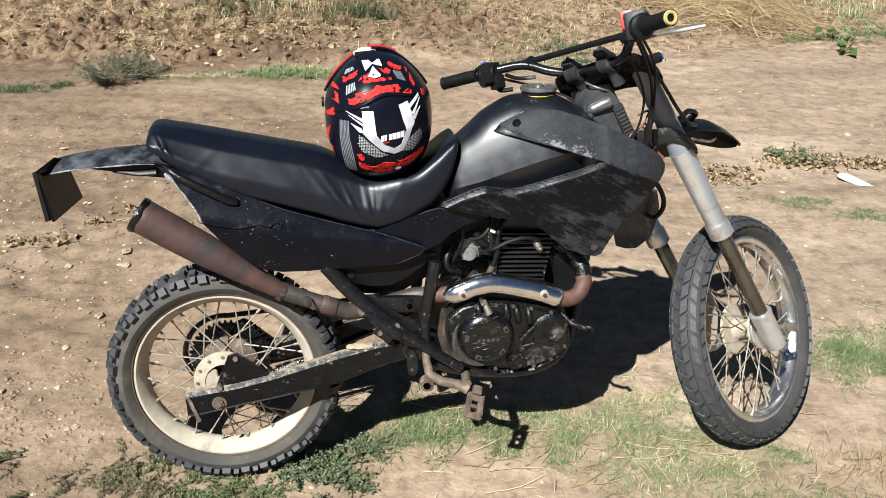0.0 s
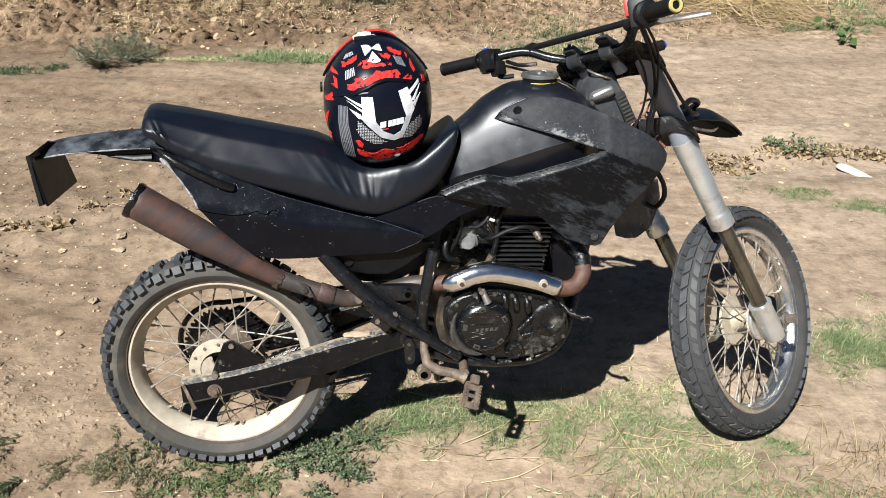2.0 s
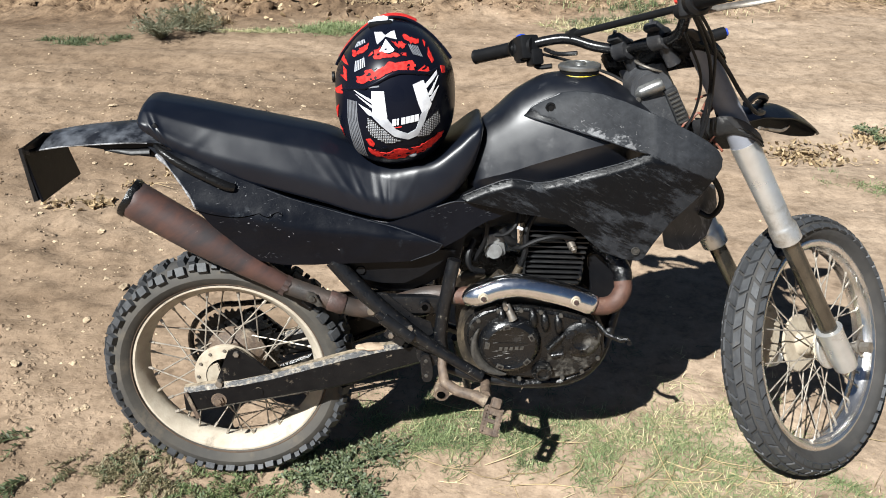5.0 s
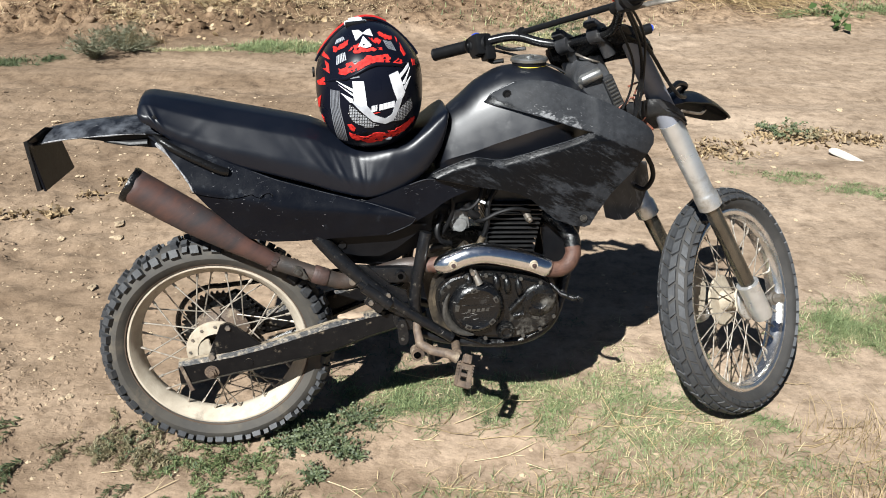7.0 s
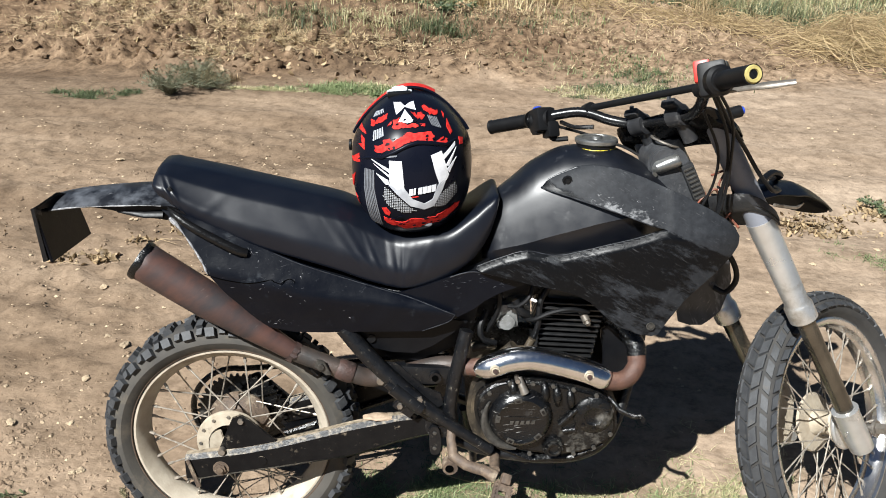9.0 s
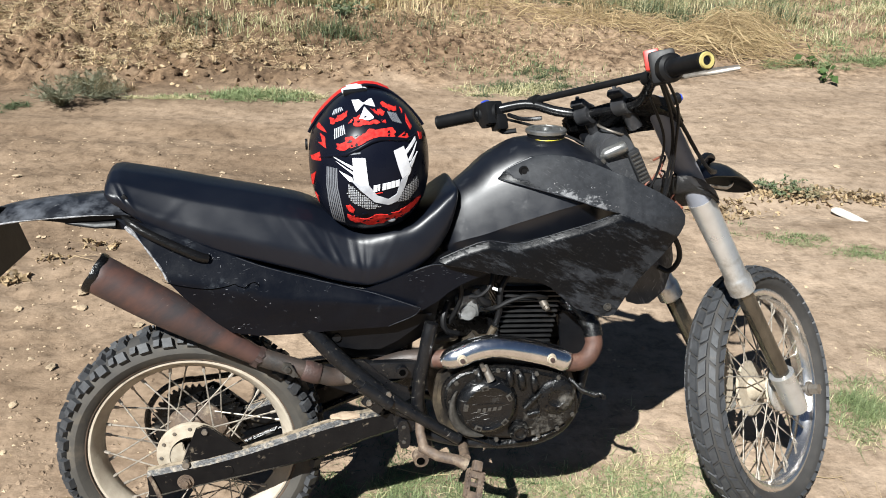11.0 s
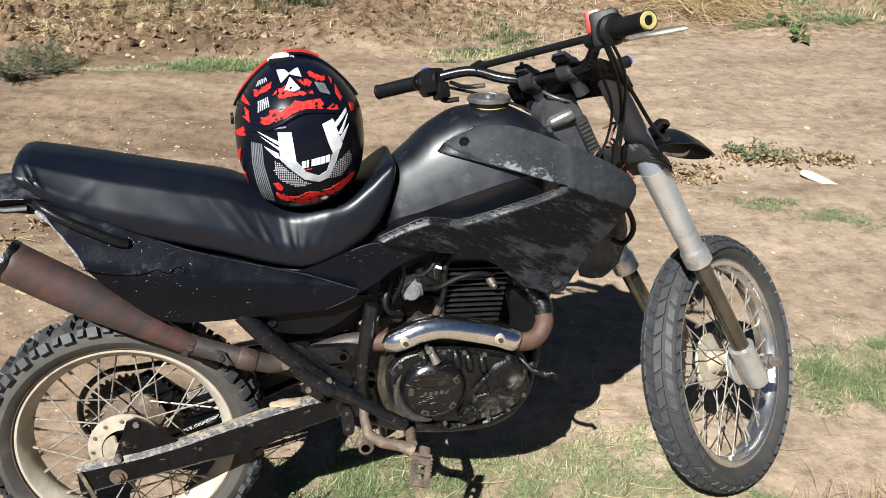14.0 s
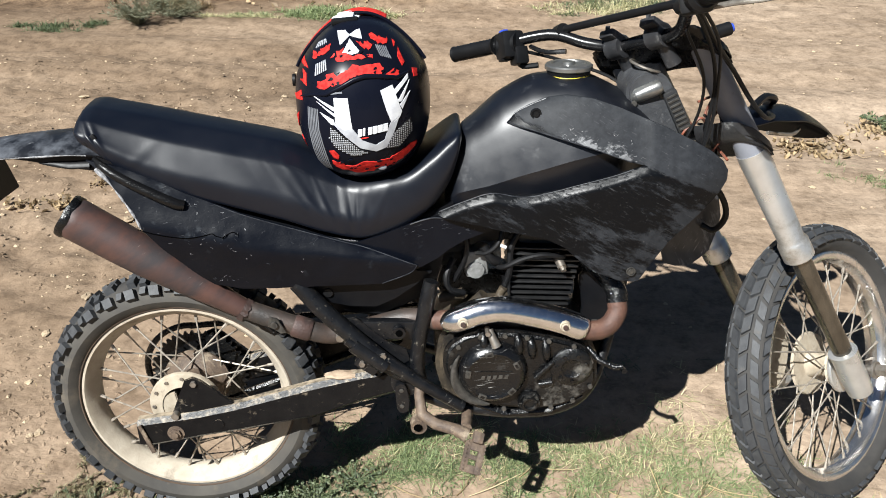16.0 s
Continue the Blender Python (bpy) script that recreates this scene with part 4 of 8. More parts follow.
    tube(b, [(0.948, -0.040, 0.652), (0.953, -0.046, 0.655), (0.992, -0.052, 0.672), (0.996, -0.052, 0.674)], [0.011, 0.0145, 0.0145, 0.012], 18)
    lock = part("lock_barrel", b, M["cap_metal"], blk, "scuffed alloy lock barrel")
    b = B()
    tube(b, [(0.975 + 0.030 * math.cos(a), -0.012 + 0.034 * math.sin(a), 0.703 - 0.010 * math.cos(a)) for a in np.linspace(0, 2 * math.pi, 32)], 0.0028, 8)
    part("lock_ring", b, M["steel"], blk, "bright metal ring")
    for x0, z0 in ((0.948, 0.640), (0.962, 0.618), (1.000, 0.655)):
        b = B()
        bolt(b, x0, -0.048, z0, 0.006, 0.004)
        part("screw", b, M["worn"], blk)
    # hanging cables
    runs = [
        [(0.86, -0.20, 0.765), (0.95, -0.16, 0.70), (0.99, -0.13, 0.64), (1.00, -0.10, 0.58), (1.0, -0.07, 0.50)],
        [(0.87, -0.20, 0.760), (0.965, -0.16, 0.71), (1.035, -0.140, 0.665), (1.085, -0.135, 0.61), (1.135, -0.128, 0.575), (1.20, -0.105, 0.575), (1.24, -0.07, 0.585)],
        [(0.84, -0.22, 0.775), (0.93, -0.19, 0.71), (0.985, -0.14, 0.64), (1.00, -0.10, 0.56), (0.98, -0.06, 0.48)],
        [(0.85, 0.21, 0.775), (0.92, 0.17, 0.745), (0.99, 0.10, 0.69), (1.02, 0.05, 0.60), (1.0, 0.0, 0.52)],
        [(0.90, -0.15, 0.735), (0.96, -0.13, 0.66), (0.99, -0.09, 0.60), (0.98, -0.05, 0.54)],
    ]
    for rr, run in zip((0.0038, 0.0045, 0.0032, 0.0035, 0.003), runs):
        b = B()
        tube(b, run, rr, 8, 6)
        part("cable", b, M["rubber"], bike, "black control cable", xf=STEER)
    rng = random.Random(4)
    for i in range(9):
        b = B()
        p = Vector((1.06, -0.02, 0.60)) + Vector((rng.uniform(-0.03, 0.03), rng.uniform(-0.05, 0.04), rng.uniform(-0.03, 0.03)))
        tube(b, [p, p + Vector((rng.uniform(-.03, .03), -0.02, rng.uniform(-.01, .02))), p + Vector((rng.uniform(-.05, .05), rng.uniform(-.05, .0), -0.03)), p + Vector((rng.uniform(-.04, .04), rng.uniform(-.05, .02), -0.07))], 0.0028, 6, 4)
        part("wire", b, M["copper"] if i % 3 else M["rubber"], bike, "loose reddish wire" if i % 3 else "loose black wire", xf=STEER)
    # front mudguard
    b = B()
    rows = []
    table = [(1.20, 0.592, 0.050, 0.03), (1.27, 0.606, 0.062, 0.04), (1.34, 0.606, 0.064, 0.045), (1.42, 0.586, 0.056, 0.04), (1.49, 0.556, 0.040, 0.028), (1.535, 0.534, 0.020, 0.014), (1.55, 0.526, 0.006, 0.006)]
    for i in range(25):
        u = 1.20 + 0.35 * i / 24
        z, w, dp = lerp_table(table, u)
        arc = []
        for a in np.linspace(-1, 1, 13):
            arc.append((u, w * a - 0.015, z - dp * abs(a) ** 2.2))
        for a in np.linspace(1, -1, 13):
            arc.append((u, (w - 0.003) * a - 0.015, z - 0.004 - (dp - 0.002) * abs(a) ** 2.2))
        rows.append(arc)
    loft(b, rows)
    fen = part("front_mudguard", b, M["panel"], bike, "short black beak mudguard", xf=STEER)
    b = B()
    tube(b, [(1.19, -0.07, 0.60), (1.24, -0.066, 0.618), (1.29, -0.055, 0.612), (1.31, -0.02, 0.605)], 0.008, 8, 4)
    part("bracket", b, M["plastic"], fen, xf=STEER)
    b = B()
    tube(b, [(1.23, -0.07, 0.545), (1.33, -0.06, 0.535), (1.37, -0.055, 0.545)], 0.004, 6, 3)
    part("stay", b, M["steel"], fen, xf=STEER)


front_end()


def body():
    # tank: sections along x, each a rounded arch
    table = [(0.585, 0.500, 0.060, 0.430), (0.61, 0.580, 0.080, 0.432), (0.65, 0.618, 0.092, 0.434), (0.70, 0.660, 0.102, 0.436), (0.77, 0.690, 0.114, 0.44), (0.84, 0.694, 0.120, 0.44), (0.91, 0.668, 0.115, 0.45), (0.96, 0.634, 0.092, 0.46), (1.0, 0.59, 0.085, 0.47), (1.03, 0.53, 0.06, 0.48)]
    # a crease runs forward and upward along each flank; the tank tucks in below it
    crease = [(0.585, 0.464), (0.612, 0.480), (0.676, 0.502), (0.73, 0.523), (0.78, 0.540), (0.83, 0.556), (0.88, 0.566), (0.95, 0.572), (1.03, 0.520)]

    def tank_side(x):
        """Half a cross-section of the tank, from its lower edge over the crease to the top."""
        zt, w, zb = lerp_table(table, x)
        zc = min(lerp_table(crease, x)[0], zt - 0.02)
        w *= 1.10
        h = zt - zc
        low = [(0.80 * w, zb), (0.86 * w, zb + 0.35 * (zc - zb)), (0.975 * w, zc - 0.006)]
        up = [(v.x, v.z) for v in spline([(w, 0, zc + 0.002), (0.93 * w, 0, zc + 0.22 * h), (0.83 * w, 0, zc + 0.47 * h), (0.70 * w, 0, zc + 0.71 * h), (0.52 * w, 0, zc + 0.88 * h), (0.27 * w, 0, zc + 0.97 * h), (0, 0, zt)], 5)]
        return low + up

    def tank_half(x, z):
        """Half the tank's width at a height."""
        side = tank_side(x)
        return float(np.interp(z, [q for p, q in side], [p for p, q in side]))

    b = B()
    rows = []
    for i in range(70):
        x = 0.585 + (1.03 - 0.585) * i / 69
        side = tank_side(x)
        rows.append([(x, -y, z) for y, z in side] + [(x, y, z) for y, z in side[-2::-1]])
    loft(b, rows)
    tank = part("fuel_tank", b, M["tank"], bike, "satin black fuel tank", sharp=30)
    b = B()
    n = 40
    for r, z0, z1, mm in ((0.046, 0.706, 0.720, "cap"),):
        prof = [(0, 0.711), (0.012, 0.713), (0.013, 0.708), (0.030, 0.707), (0.032, 0.710), (0.043, 0.709), (0.046, 0.706), (0.046, 0.700), (0.040, 0.696), (0, 0.696)]
        vs = [[b.verts.new((0.828 + q * math.cos(2 * math.pi * i / n), q * math.sin(2 * math.pi * i / n), z)) for q, z in prof] for i in range(n)]
        for i in range(n):
            for j in range(len(prof) - 1):
                b.faces.new((vs[i][j], vs[i][j + 1], vs[(i + 1) % n][j + 1], vs[(i + 1) % n][j]))
    bmesh.ops.remove_doubles(b, verts=b.verts, dist=1e-5)
    cap = part("filler_cap", b, M["cap_metal"], tank, "scratched round metal filler cap")
    b = B()
    tube(b, [(0.828 + 0.031 * math.cos(a), 0.031 * math.sin(a), 0.695) for a in np.linspace(0, 2 * math.pi, 30)], 0.012, 8)
    part("neck", b, M["rubber"], cap)
    b = B()
    tube(b, [(0.828 + 0.039 * math.cos(a), 0.039 * math.sin(a), 0.6880) for a in np.linspace(0, 2 * math.pi, 40)], 0.0030, 8)
    part("seal", b, M["yellow"], cap, "yellow rubber seal")

    # seat: sections along x; crown height, half width, lower edge
    seat_rows = [(-0.110, 0.636, 0.102, 0.616), (-0.106, 0.646, 0.109, 0.610), (-0.096, 0.654, 0.117, 0.603), (-0.08, 0.656, 0.121, 0.594), (-0.060, 0.6525, 0.123, 0.579), (-0.018, 0.645, 0.125, 0.548), (0.025, 0.636, 0.125, 0.524), (0.09, 0.621, 0.126, 0.500), (0.2, 0.597, 0.125, 0.466), (0.28, 0.578, 0.123, 0.440), (0.35, 0.545, 0.122, 0.415), (0.42, 0.522, 0.120, 0.400), (0.50, 0.530, 0.116, 0.420), (0.56, 0.566, 0.108, 0.460), (0.595, 0.592, 0.098, 0.510), (0.612, 0.600, 0.088, 0.560), (0.618, 0.596, 0.07, 0.585)]
    # flat top, sloping shoulder, tucked skirt
    sloped = [(0.0, 1.0), (0.28, 0.985), (0.40, 0.945), (0.52, 0.885), (0.64, 0.820), (0.715, 0.770), (0.755, 0.715), (0.815, 0.600), (0.875, 0.485), (0.925, 0.390), (0.945, 0.30), (0.940, 0.17), (0.92, 0.03), (0.88, 0.0)]
    steep = [(0.0, 1.0), (0.42, 0.995), (0.66, 0.98), (0.80, 0.945), (0.90, 0.88), (0.95, 0.78), (0.975, 0.66), (0.99, 0.54), (1.0, 0.42), (1.0, 0.33), (0.99, 0.24), (0.965, 0.13), (0.93, 0.03), (0.88, 0.0)]

    def pad(x):
        """The cover's cross-section: broad sloping shoulders at the back, squarer before the dip."""
        k = float(smooth01((x - 0.36) / 0.12))
        half = [(p + k * (u - p), 0, q + k * (v - q)) for (p, q), (u, v) in zip(sloped, steep)]
        line = [(v.x, v.z) for v in spline(half, 3)]
        return [(-p, q) for p, q in line] + [(p, q) for p, q in line[:0:-1]]

    b = B()
    rows = []
    for i in range(230):
        x = -0.110 + 0.728 * i / 229
        zt, w, zb = lerp_table(seat_rows, x)
        sec = []
        hh = zt - zb
        for fy, fz in pad(x):
            yy, zz = w * fy, zb + hh * fz
            # creases in the cover round the dip
            fold = 0
            for x0, k, wid, amp in ((0.318, 0.9, 0.010, 0.0035), (0.350, 0.5, 0.007, 0.0035), (0.392, 0.2, 0.009, 0.0045), (0.424, -0.15, 0.010, 0.004), (0.285, 1.1, 0.012, 0.002), (0.409, 0.05, 0.007, -0.003), (0.455, -0.5, 0.012, 0.0025), (0.02, -0.9, 0.012, 0.002), (-0.082, 0.7, 0.006, -0.007), (-0.066, 0.7, 0.006, 0.005)):
                u = x - (x0 + k * ((zt + zb) / 2 - zz))
                t = max(0, 1 - abs((zz - zb) / hh - 0.42) / 0.6)
                fold += 0.55 * amp * math.exp(-(u / wid) ** 2) * t
            fold += 0.0005 * math.sin(x * 41 + zz * 30) * math.sin(x * 23)
            yy += math.copysign(fold, yy)
            sec.append((x - 0.10 * yy * max(0, 1 - (x + 0.110) / 0.2), yy, zz))
        rows.append(sec)
    loft(b, rows)
    seat = part("seat", b, M["vinyl"], bike, "long black vinyl seat with creases in its cover", sharp=60)
    b = B()
    box(b, (-0.066, -0.111, 0.611), (0.026, 0.005, 0.012), Matrix.Rotation(radians(-38), 3, "Y"), 0.0022)
    part("strap_slot", b, M["rubber"], seat)

    # shrouds, one each side, with a notch that shows the tank
    outline = [(0.702, 0.630), (0.718, 0.648), (0.742, 0.660), (0.775, 0.672), (0.812, 0.676), (0.86, 0.668), (0.905, 0.653), (0.99, 0.617), (1.048, 0.588), (1.081, 0.568), (1.102, 0.550), (1.113, 0.532), (1.112, 0.513), (1.098, 0.493), (1.06, 0.448), (1.012, 0.392), (0.985, 0.345), (0.968, 0.308), (0.955, 0.303),
               (0.925, 0.308), (0.878, 0.328), (0.845, 0.355), (0.815, 0.383), (0.78, 0.402), (0.74, 0.413), (0.69, 0.420), (0.62, 0.436), (0.566, 0.450), (0.572, 0.4555), (0.6225, 0.478), (0.675, 0.4945), (0.70, 0.4915), (0.734, 0.4875), (0.7916, 0.501), (0.833, 0.5145), (0.8955, 0.5325), (0.935, 0.5465), (0.955, 0.552), (0.93, 0.557), (0.87, 0.5785), (0.79, 0.604)]

    def spline2(pts):
        return [(v.x, v.z) for v in spline([(x, 0, z) for x, z in pts], 5)]

    def wing_in(x, z):
        """How far the wing draws in, to lie close on the tank."""
        wing = float(np.interp(x, (0.702, 0.93, 1.12), (0.632, 0.558, 0.530)))
        full = 0.136 + 0.026 * min(1, max(0, (x - 0.57) / 0.4)) - 0.40 * max(0, z - wing)
        return max(0.0, full - tank_half(x, z) - 0.011) * min(1, max(0, (0.965 - x) / 0.20)) if x < 0.965 else 0.0

    def lower(bm):
        for v in bm.verts:
            edge = float(np.interp(v.co.x, (0.566, 0.675, 0.734, 0.8955, 0.935, 1.12), (0.456, 0.4945, 0.4875, 0.5325, 0.5465, 0.530)))
            wing = float(np.interp(v.co.x, (0.702, 0.93, 1.12), (0.632, 0.556, 0.530)))
            if v.co.z <= 0.5 * (edge + wing):
                u = max(0, edge - 0.03 - v.co.z)
                out = 0.15 * u * u / (u + 0.02)
                v.co.x -= 0.28 * out
                v.co.z += 0.19 * out
            else:
                v.co.z -= 0.19 * wing_in(v.co.x, v.co.z)
        return bm

    def shroud_y(s):
        def f(x, z):
            edge = float(np.interp(x, (0.566, 0.572, 0.6225, 0.675, 0.70, 0.734, 0.7916, 0.833, 0.8955, 0.935, 0.955, 1.12), (0.450, 0.4555, 0.478, 0.4945, 0.4915, 0.4875, 0.501, 0.5145, 0.5325, 0.5465, 0.552, 0.530))) + 0.0005
            wing = float(np.interp(x, (0.702, 0.93, 1.12), (0.632, 0.558, 0.530)))
            t = min(1, max(0, (x - 0.57) / 0.4))
            y = 0.114 + 0.026 * t - 0.03 * max(0, (x - 1.02) / 0.1) ** 2
            if z > 0.5 * (edge + wing):
                y += 0.022 - 0.40 * max(0, z - wing)
                y -= wing_in(x, z)
            else:
                u = min(1, max(0, (edge - z) / 0.014))
                v = max(0, edge - 0.03 - z)
                y += 0.021 * t + 0.012 * u * (1 - 0.8 * max(0, min(1, (x - 0.93) / 0.1))) - 0.11 * v * v / (v + 0.02)
            y += 0.0022 * math.sin(31 * x + 7) * math.sin(27 * z)
            return s * y
        return f

    for s in (-1, 1):
        b = B()
        lower(plate(b, outline, shroud_y(s), 0.005 * (1 if s < 0 else -1), 0.0048))
        sh = part("tank_shroud", b, M["scuffed"], bike, "scuffed black plastic tank shroud", sharp=50)
        if s < 0:
            # branching pale scrapes along the wing's lower edge
            rs = random.Random(8)
            bb = B()
            low_line = lambda x: float(np.interp(x, (0.702, 0.79, 0.87, 0.93), (0.633, 0.6050, 0.5795, 0.5580)))
            for i in range(260):
                x = 0.785 + 0.158 * rs.random() ** 0.6
                z = low_line(x) + 0.003 + 0.036 * rs.random() ** 2.6 * min(1, (x - 0.74) / 0.10)
                a, run = rs.choice((-0.45, -0.35, -0.9, 0.5)) + rs.uniform(-0.3, 0.3), []
                for k in range(rs.randint(3, 7)):
                    run.append((x, shroud_y(s)(x, z) + 0.0004, z))
                    a += rs.uniform(-0.7, 0.7)
                    x += 0.0024 * math.cos(a) + 0.0004
                    z = max(z + 0.0022 * math.sin(a), low_line(x) + 0.0015)
                r0 = rs.uniform(0.00015, 0.0005)
                tube(bb, run, [0.0001] + [r0 * rs.uniform(0.3, 1.3) for _ in run[1:-1]] + [0.0001], 5)
            lower(bb)
            tagged(part("scrape_marks", bb, M["scrape"], sh, "branching pale scrapes in the plastic"), kind="stuff")
            # highlights on the notch edges, drawn as grey lines; the upper one is pale
            rim = [(0.572, 0.4550), (0.6225, 0.4775), (0.672, 0.4938), (0.734, 0.4870), (0.7916, 0.5005), (0.833, 0.5140), (0.8955, 0.5320), (0.930, 0.5445)]
            low = [(0.706, 0.6310), (0.79, 0.6045), (0.87, 0.5790), (0.925, 0.5590)]
            upper = [(0.7035, 0.6325), (0.718, 0.6472), (0.742, 0.6592), (0.775, 0.6712)]
            for line in (rim, low, upper):
                bb = B()
                tube(bb, [(x, shroud_y(s)(x, z) - 0.0003, z) for x, z in spline2(line)], 0.0011 if line is not upper else 0.0008, 6)
                lower(bb)
                part("worn_edge", bb, M["edge" if line is not upper else "scrape"], sh, "worn lighter shroud edge")
        for x, z, rad in ((0.755, 0.645, 0.0095), (0.942, 0.334, 0.0085)):
            b = B()
            yy = abs(shroud_y(1)(x, z))
            lathe(b, [(0.0, -0.0045), (rad * 0.55, -0.0045), (rad * 0.6, -0.001), (rad, -0.0025), (rad * 1.15, 0.004), (0, 0.004)], 20, (x, 0, z), closed=False)
            bmesh.ops.translate(b, verts=b.verts, vec=(0, -yy - 0.001, 0))
            if s > 0:
                bmesh.ops.scale(b, verts=b.verts, vec=(1, -1, 1))
            if z > 0.5:
                bmesh.ops.translate(b, verts=b.verts, vec=(0, 0, -0.19 * wing_in(x, z)))
            part("fixing_bolt", b, M["worn"] if z < 0.5 else M["rubber"], sh)

    # side panels under the seat, one each side: a creased rear shell over a flatter front piece
    rear = [(-0.078, 0.576), (-0.02, 0.560), (0.045, 0.532), (0.093, 0.507), (0.1466, 0.4835), (0.1967, 0.4625), (0.2997, 0.4275), (0.4053, 0.3955), (0.470, 0.3740), (0.528, 0.3520), (0.5127, 0.3335), (0.485, 0.3190), (0.4567, 0.3095), (0.40, 0.308), (0.29, 0.3077), (0.2475, 0.306), (0.18, 0.3076),
            (0.1285, 0.3174), (0.1085, 0.3341), (0.0851, 0.3586), (0.04, 0.4101), (0.0130, 0.4475), (0.0000, 0.4759), (-0.0250, 0.5149), (-0.0450, 0.542), (-0.064, 0.563)]
    front = [(0.36, 0.404), (0.4053, 0.3945), (0.4604, 0.4112), (0.5152, 0.4325), (0.545, 0.4405), (0.5715, 0.4420), (0.6233, 0.4305), (0.6855, 0.4128), (0.6228, 0.392), (0.5901, 0.3747), (0.568, 0.357), (0.5125, 0.3276), (0.4567, 0.312), (0.38, 0.315)]
    for s in (-1, 1):
        def py(x, z, s=s):
            zc = float(np.interp(x, (-0.05, 0.0, 0.096, 0.197, 0.30, 0.407, 0.53), (0.462, 0.4496, 0.4274, 0.400, 0.384, 0.372, 0.352)))
            yc = float(np.interp(x, (-0.05, 0.05, 0.2, 0.4, 0.53), (0.147, 0.153, 0.150, 0.141, 0.135)))
            top = float(np.interp(x, (-0.078, 0.1466, 0.2997, 0.4053, 0.53), (0.576, 0.4835, 0.4275, 0.3955, 0.3525)))
            d = math.sqrt((z - zc) ** 2 + 0.005 ** 2) - 0.005
            y = yc - (min(1, d / max(0.02, top - zc)) ** 1.2 * (yc - 0.118) if z > zc else 0.24 * d)
            # a torn, crumpled spot and shallow dents
            torn = math.exp(-((x - 0.165) / 0.030) ** 2 - ((z - 0.428) / 0.014) ** 2)
            y += torn * (0.004 + 0.009 * noise.noise(Vector((x * 95, 1.7, z * 95))))
            y += 0.0022 * noise.noise(Vector((x * 17, 4.0, z * 26)))
            return s * y
        b = B()
        plate(b, rear, py, 0.005 * (1 if s < 0 else -1), 0.0085)
        p = part("side_panel", b, M["panel"], bike, "cracked and scraped black side panel", sharp=50)
        b = B()
        fy = lambda x, z, s=s: s * (0.1195 - 0.016 * max(0, (x - 0.5) / 0.19) + 0.0016 * noise.noise(Vector((x * 15, 2.0, z * 22))) - 0.10 * max(0, 0.35 - z))
        plate(b, front, fy, 0.005 * (1 if s < 0 else -1), 0.014)
        fp = part("front_side_panel", b, M["panel"], bike, "scuffed black front side panel")
        if s < 0:
            b = B()
            crack = [(0.006, 0.4475), (0.04, 0.437), (0.09, 0.4285), (0.12, 0.4305), (0.142, 0.4345), (0.150, 0.4300), (0.160, 0.4265), (0.168, 0.4310), (0.182, 0.4340), (0.190, 0.4295)]
            tube(b, [(x, py(x, z) - 0.0004, z) for x, z in spline2(crack)], 0.0009, 6)
            part("crack", b, M["void"], p, "dark crack")
            # grey lines paint the highlights along the panel edges
            for own, fun, nm, line, rad in ((p, py, "seam_edge", [(0.4053, 0.3950), (0.470, 0.3735), (0.526, 0.3518)], 0.0011), (p, py, "seam_edge", [(0.526, 0.3512), (0.511, 0.3335), (0.4567, 0.3100)], 0.0009), (fp, fy, "front_edge", [(0.5152, 0.4310), (0.545, 0.4395), (0.5715, 0.4410), (0.6233, 0.4295), (0.684, 0.4122)], 0.0015), (p, py, "panel_lip", [(0.1466, 0.4828), (0.1967, 0.4618), (0.2997, 0.4268), (0.4053, 0.3948)], 0.0010)):
                b = B()
                tube(b, [(x, fun(x, z) - 0.0003, z) for x, z in spline2(line)], rad, 6)
                part(nm, b, M["edge"], own, "worn lighter panel edge")
            # pale nicks and scratches, thickest about the torn spot, the rail and the rear edge
            rs = random.Random(17)
            marks, fine = B(), B()
            spots = [(0.165, 0.428, 0.024, 0.012, 34), (0.100, 0.490, 0.008, 0.005, 16), (0.135, 0.476, 0.022, 0.006, 4), (0.002, 0.458, 0.006, 0.014, 22), (-0.016, 0.495, 0.004, 0.016, 12), (0.10, 0.440, 0.030, 0.018, 10), (0.05, 0.470, 0.030, 0.016, 5), (0.22, 0.43, 0.05, 0.016, 8), (0.15, 0.335, 0.03, 0.004, 18), (0.33, 0.40, 0.08, 0.012, 14), (0.30, 0.35, 0.10, 0.02, 8)]
            for cx, cz, rx, rz, count in spots:
                for i in range(count):
                    x, z = rs.gauss(cx, rx), rs.gauss(cz, rz)
                    a, run = rs.uniform(-1.2, 0.5), []
                    for k in range(rs.randint(2, 5)):
                        if not (-0.03 < x < 0.52 and 0.312 < z < 0.555 - 0.47 * max(x, -0.03) + 0.10 * max(0, x - 0.15) and z > 0.452 - 1.10 * max(x, 0) and (x > 0 or z > 0.45 - 2.4 * x)):
                            break
                        run.append((x, py(x, z) + 0.0002, z))
                        a += rs.uniform(-0.8, 0.8)
                        x, z = x + 0.0020 * math.cos(a), z + 0.0020 * math.sin(a)
                    if len(run) > 1:
                        tube(marks if i % 6 == 0 else fine, run, [0.0001] + [rs.uniform(0.0002, 0.0007) for _ in run[1:]], 5)
            tagged(part("scrape_marks", marks, M["scrape"], p, "pale nicks in the plastic"), kind="stuff")
            tagged(part("scratches", fine, M["edge"], p, "fine grey scratches"), kind="stuff")
            mk = B()
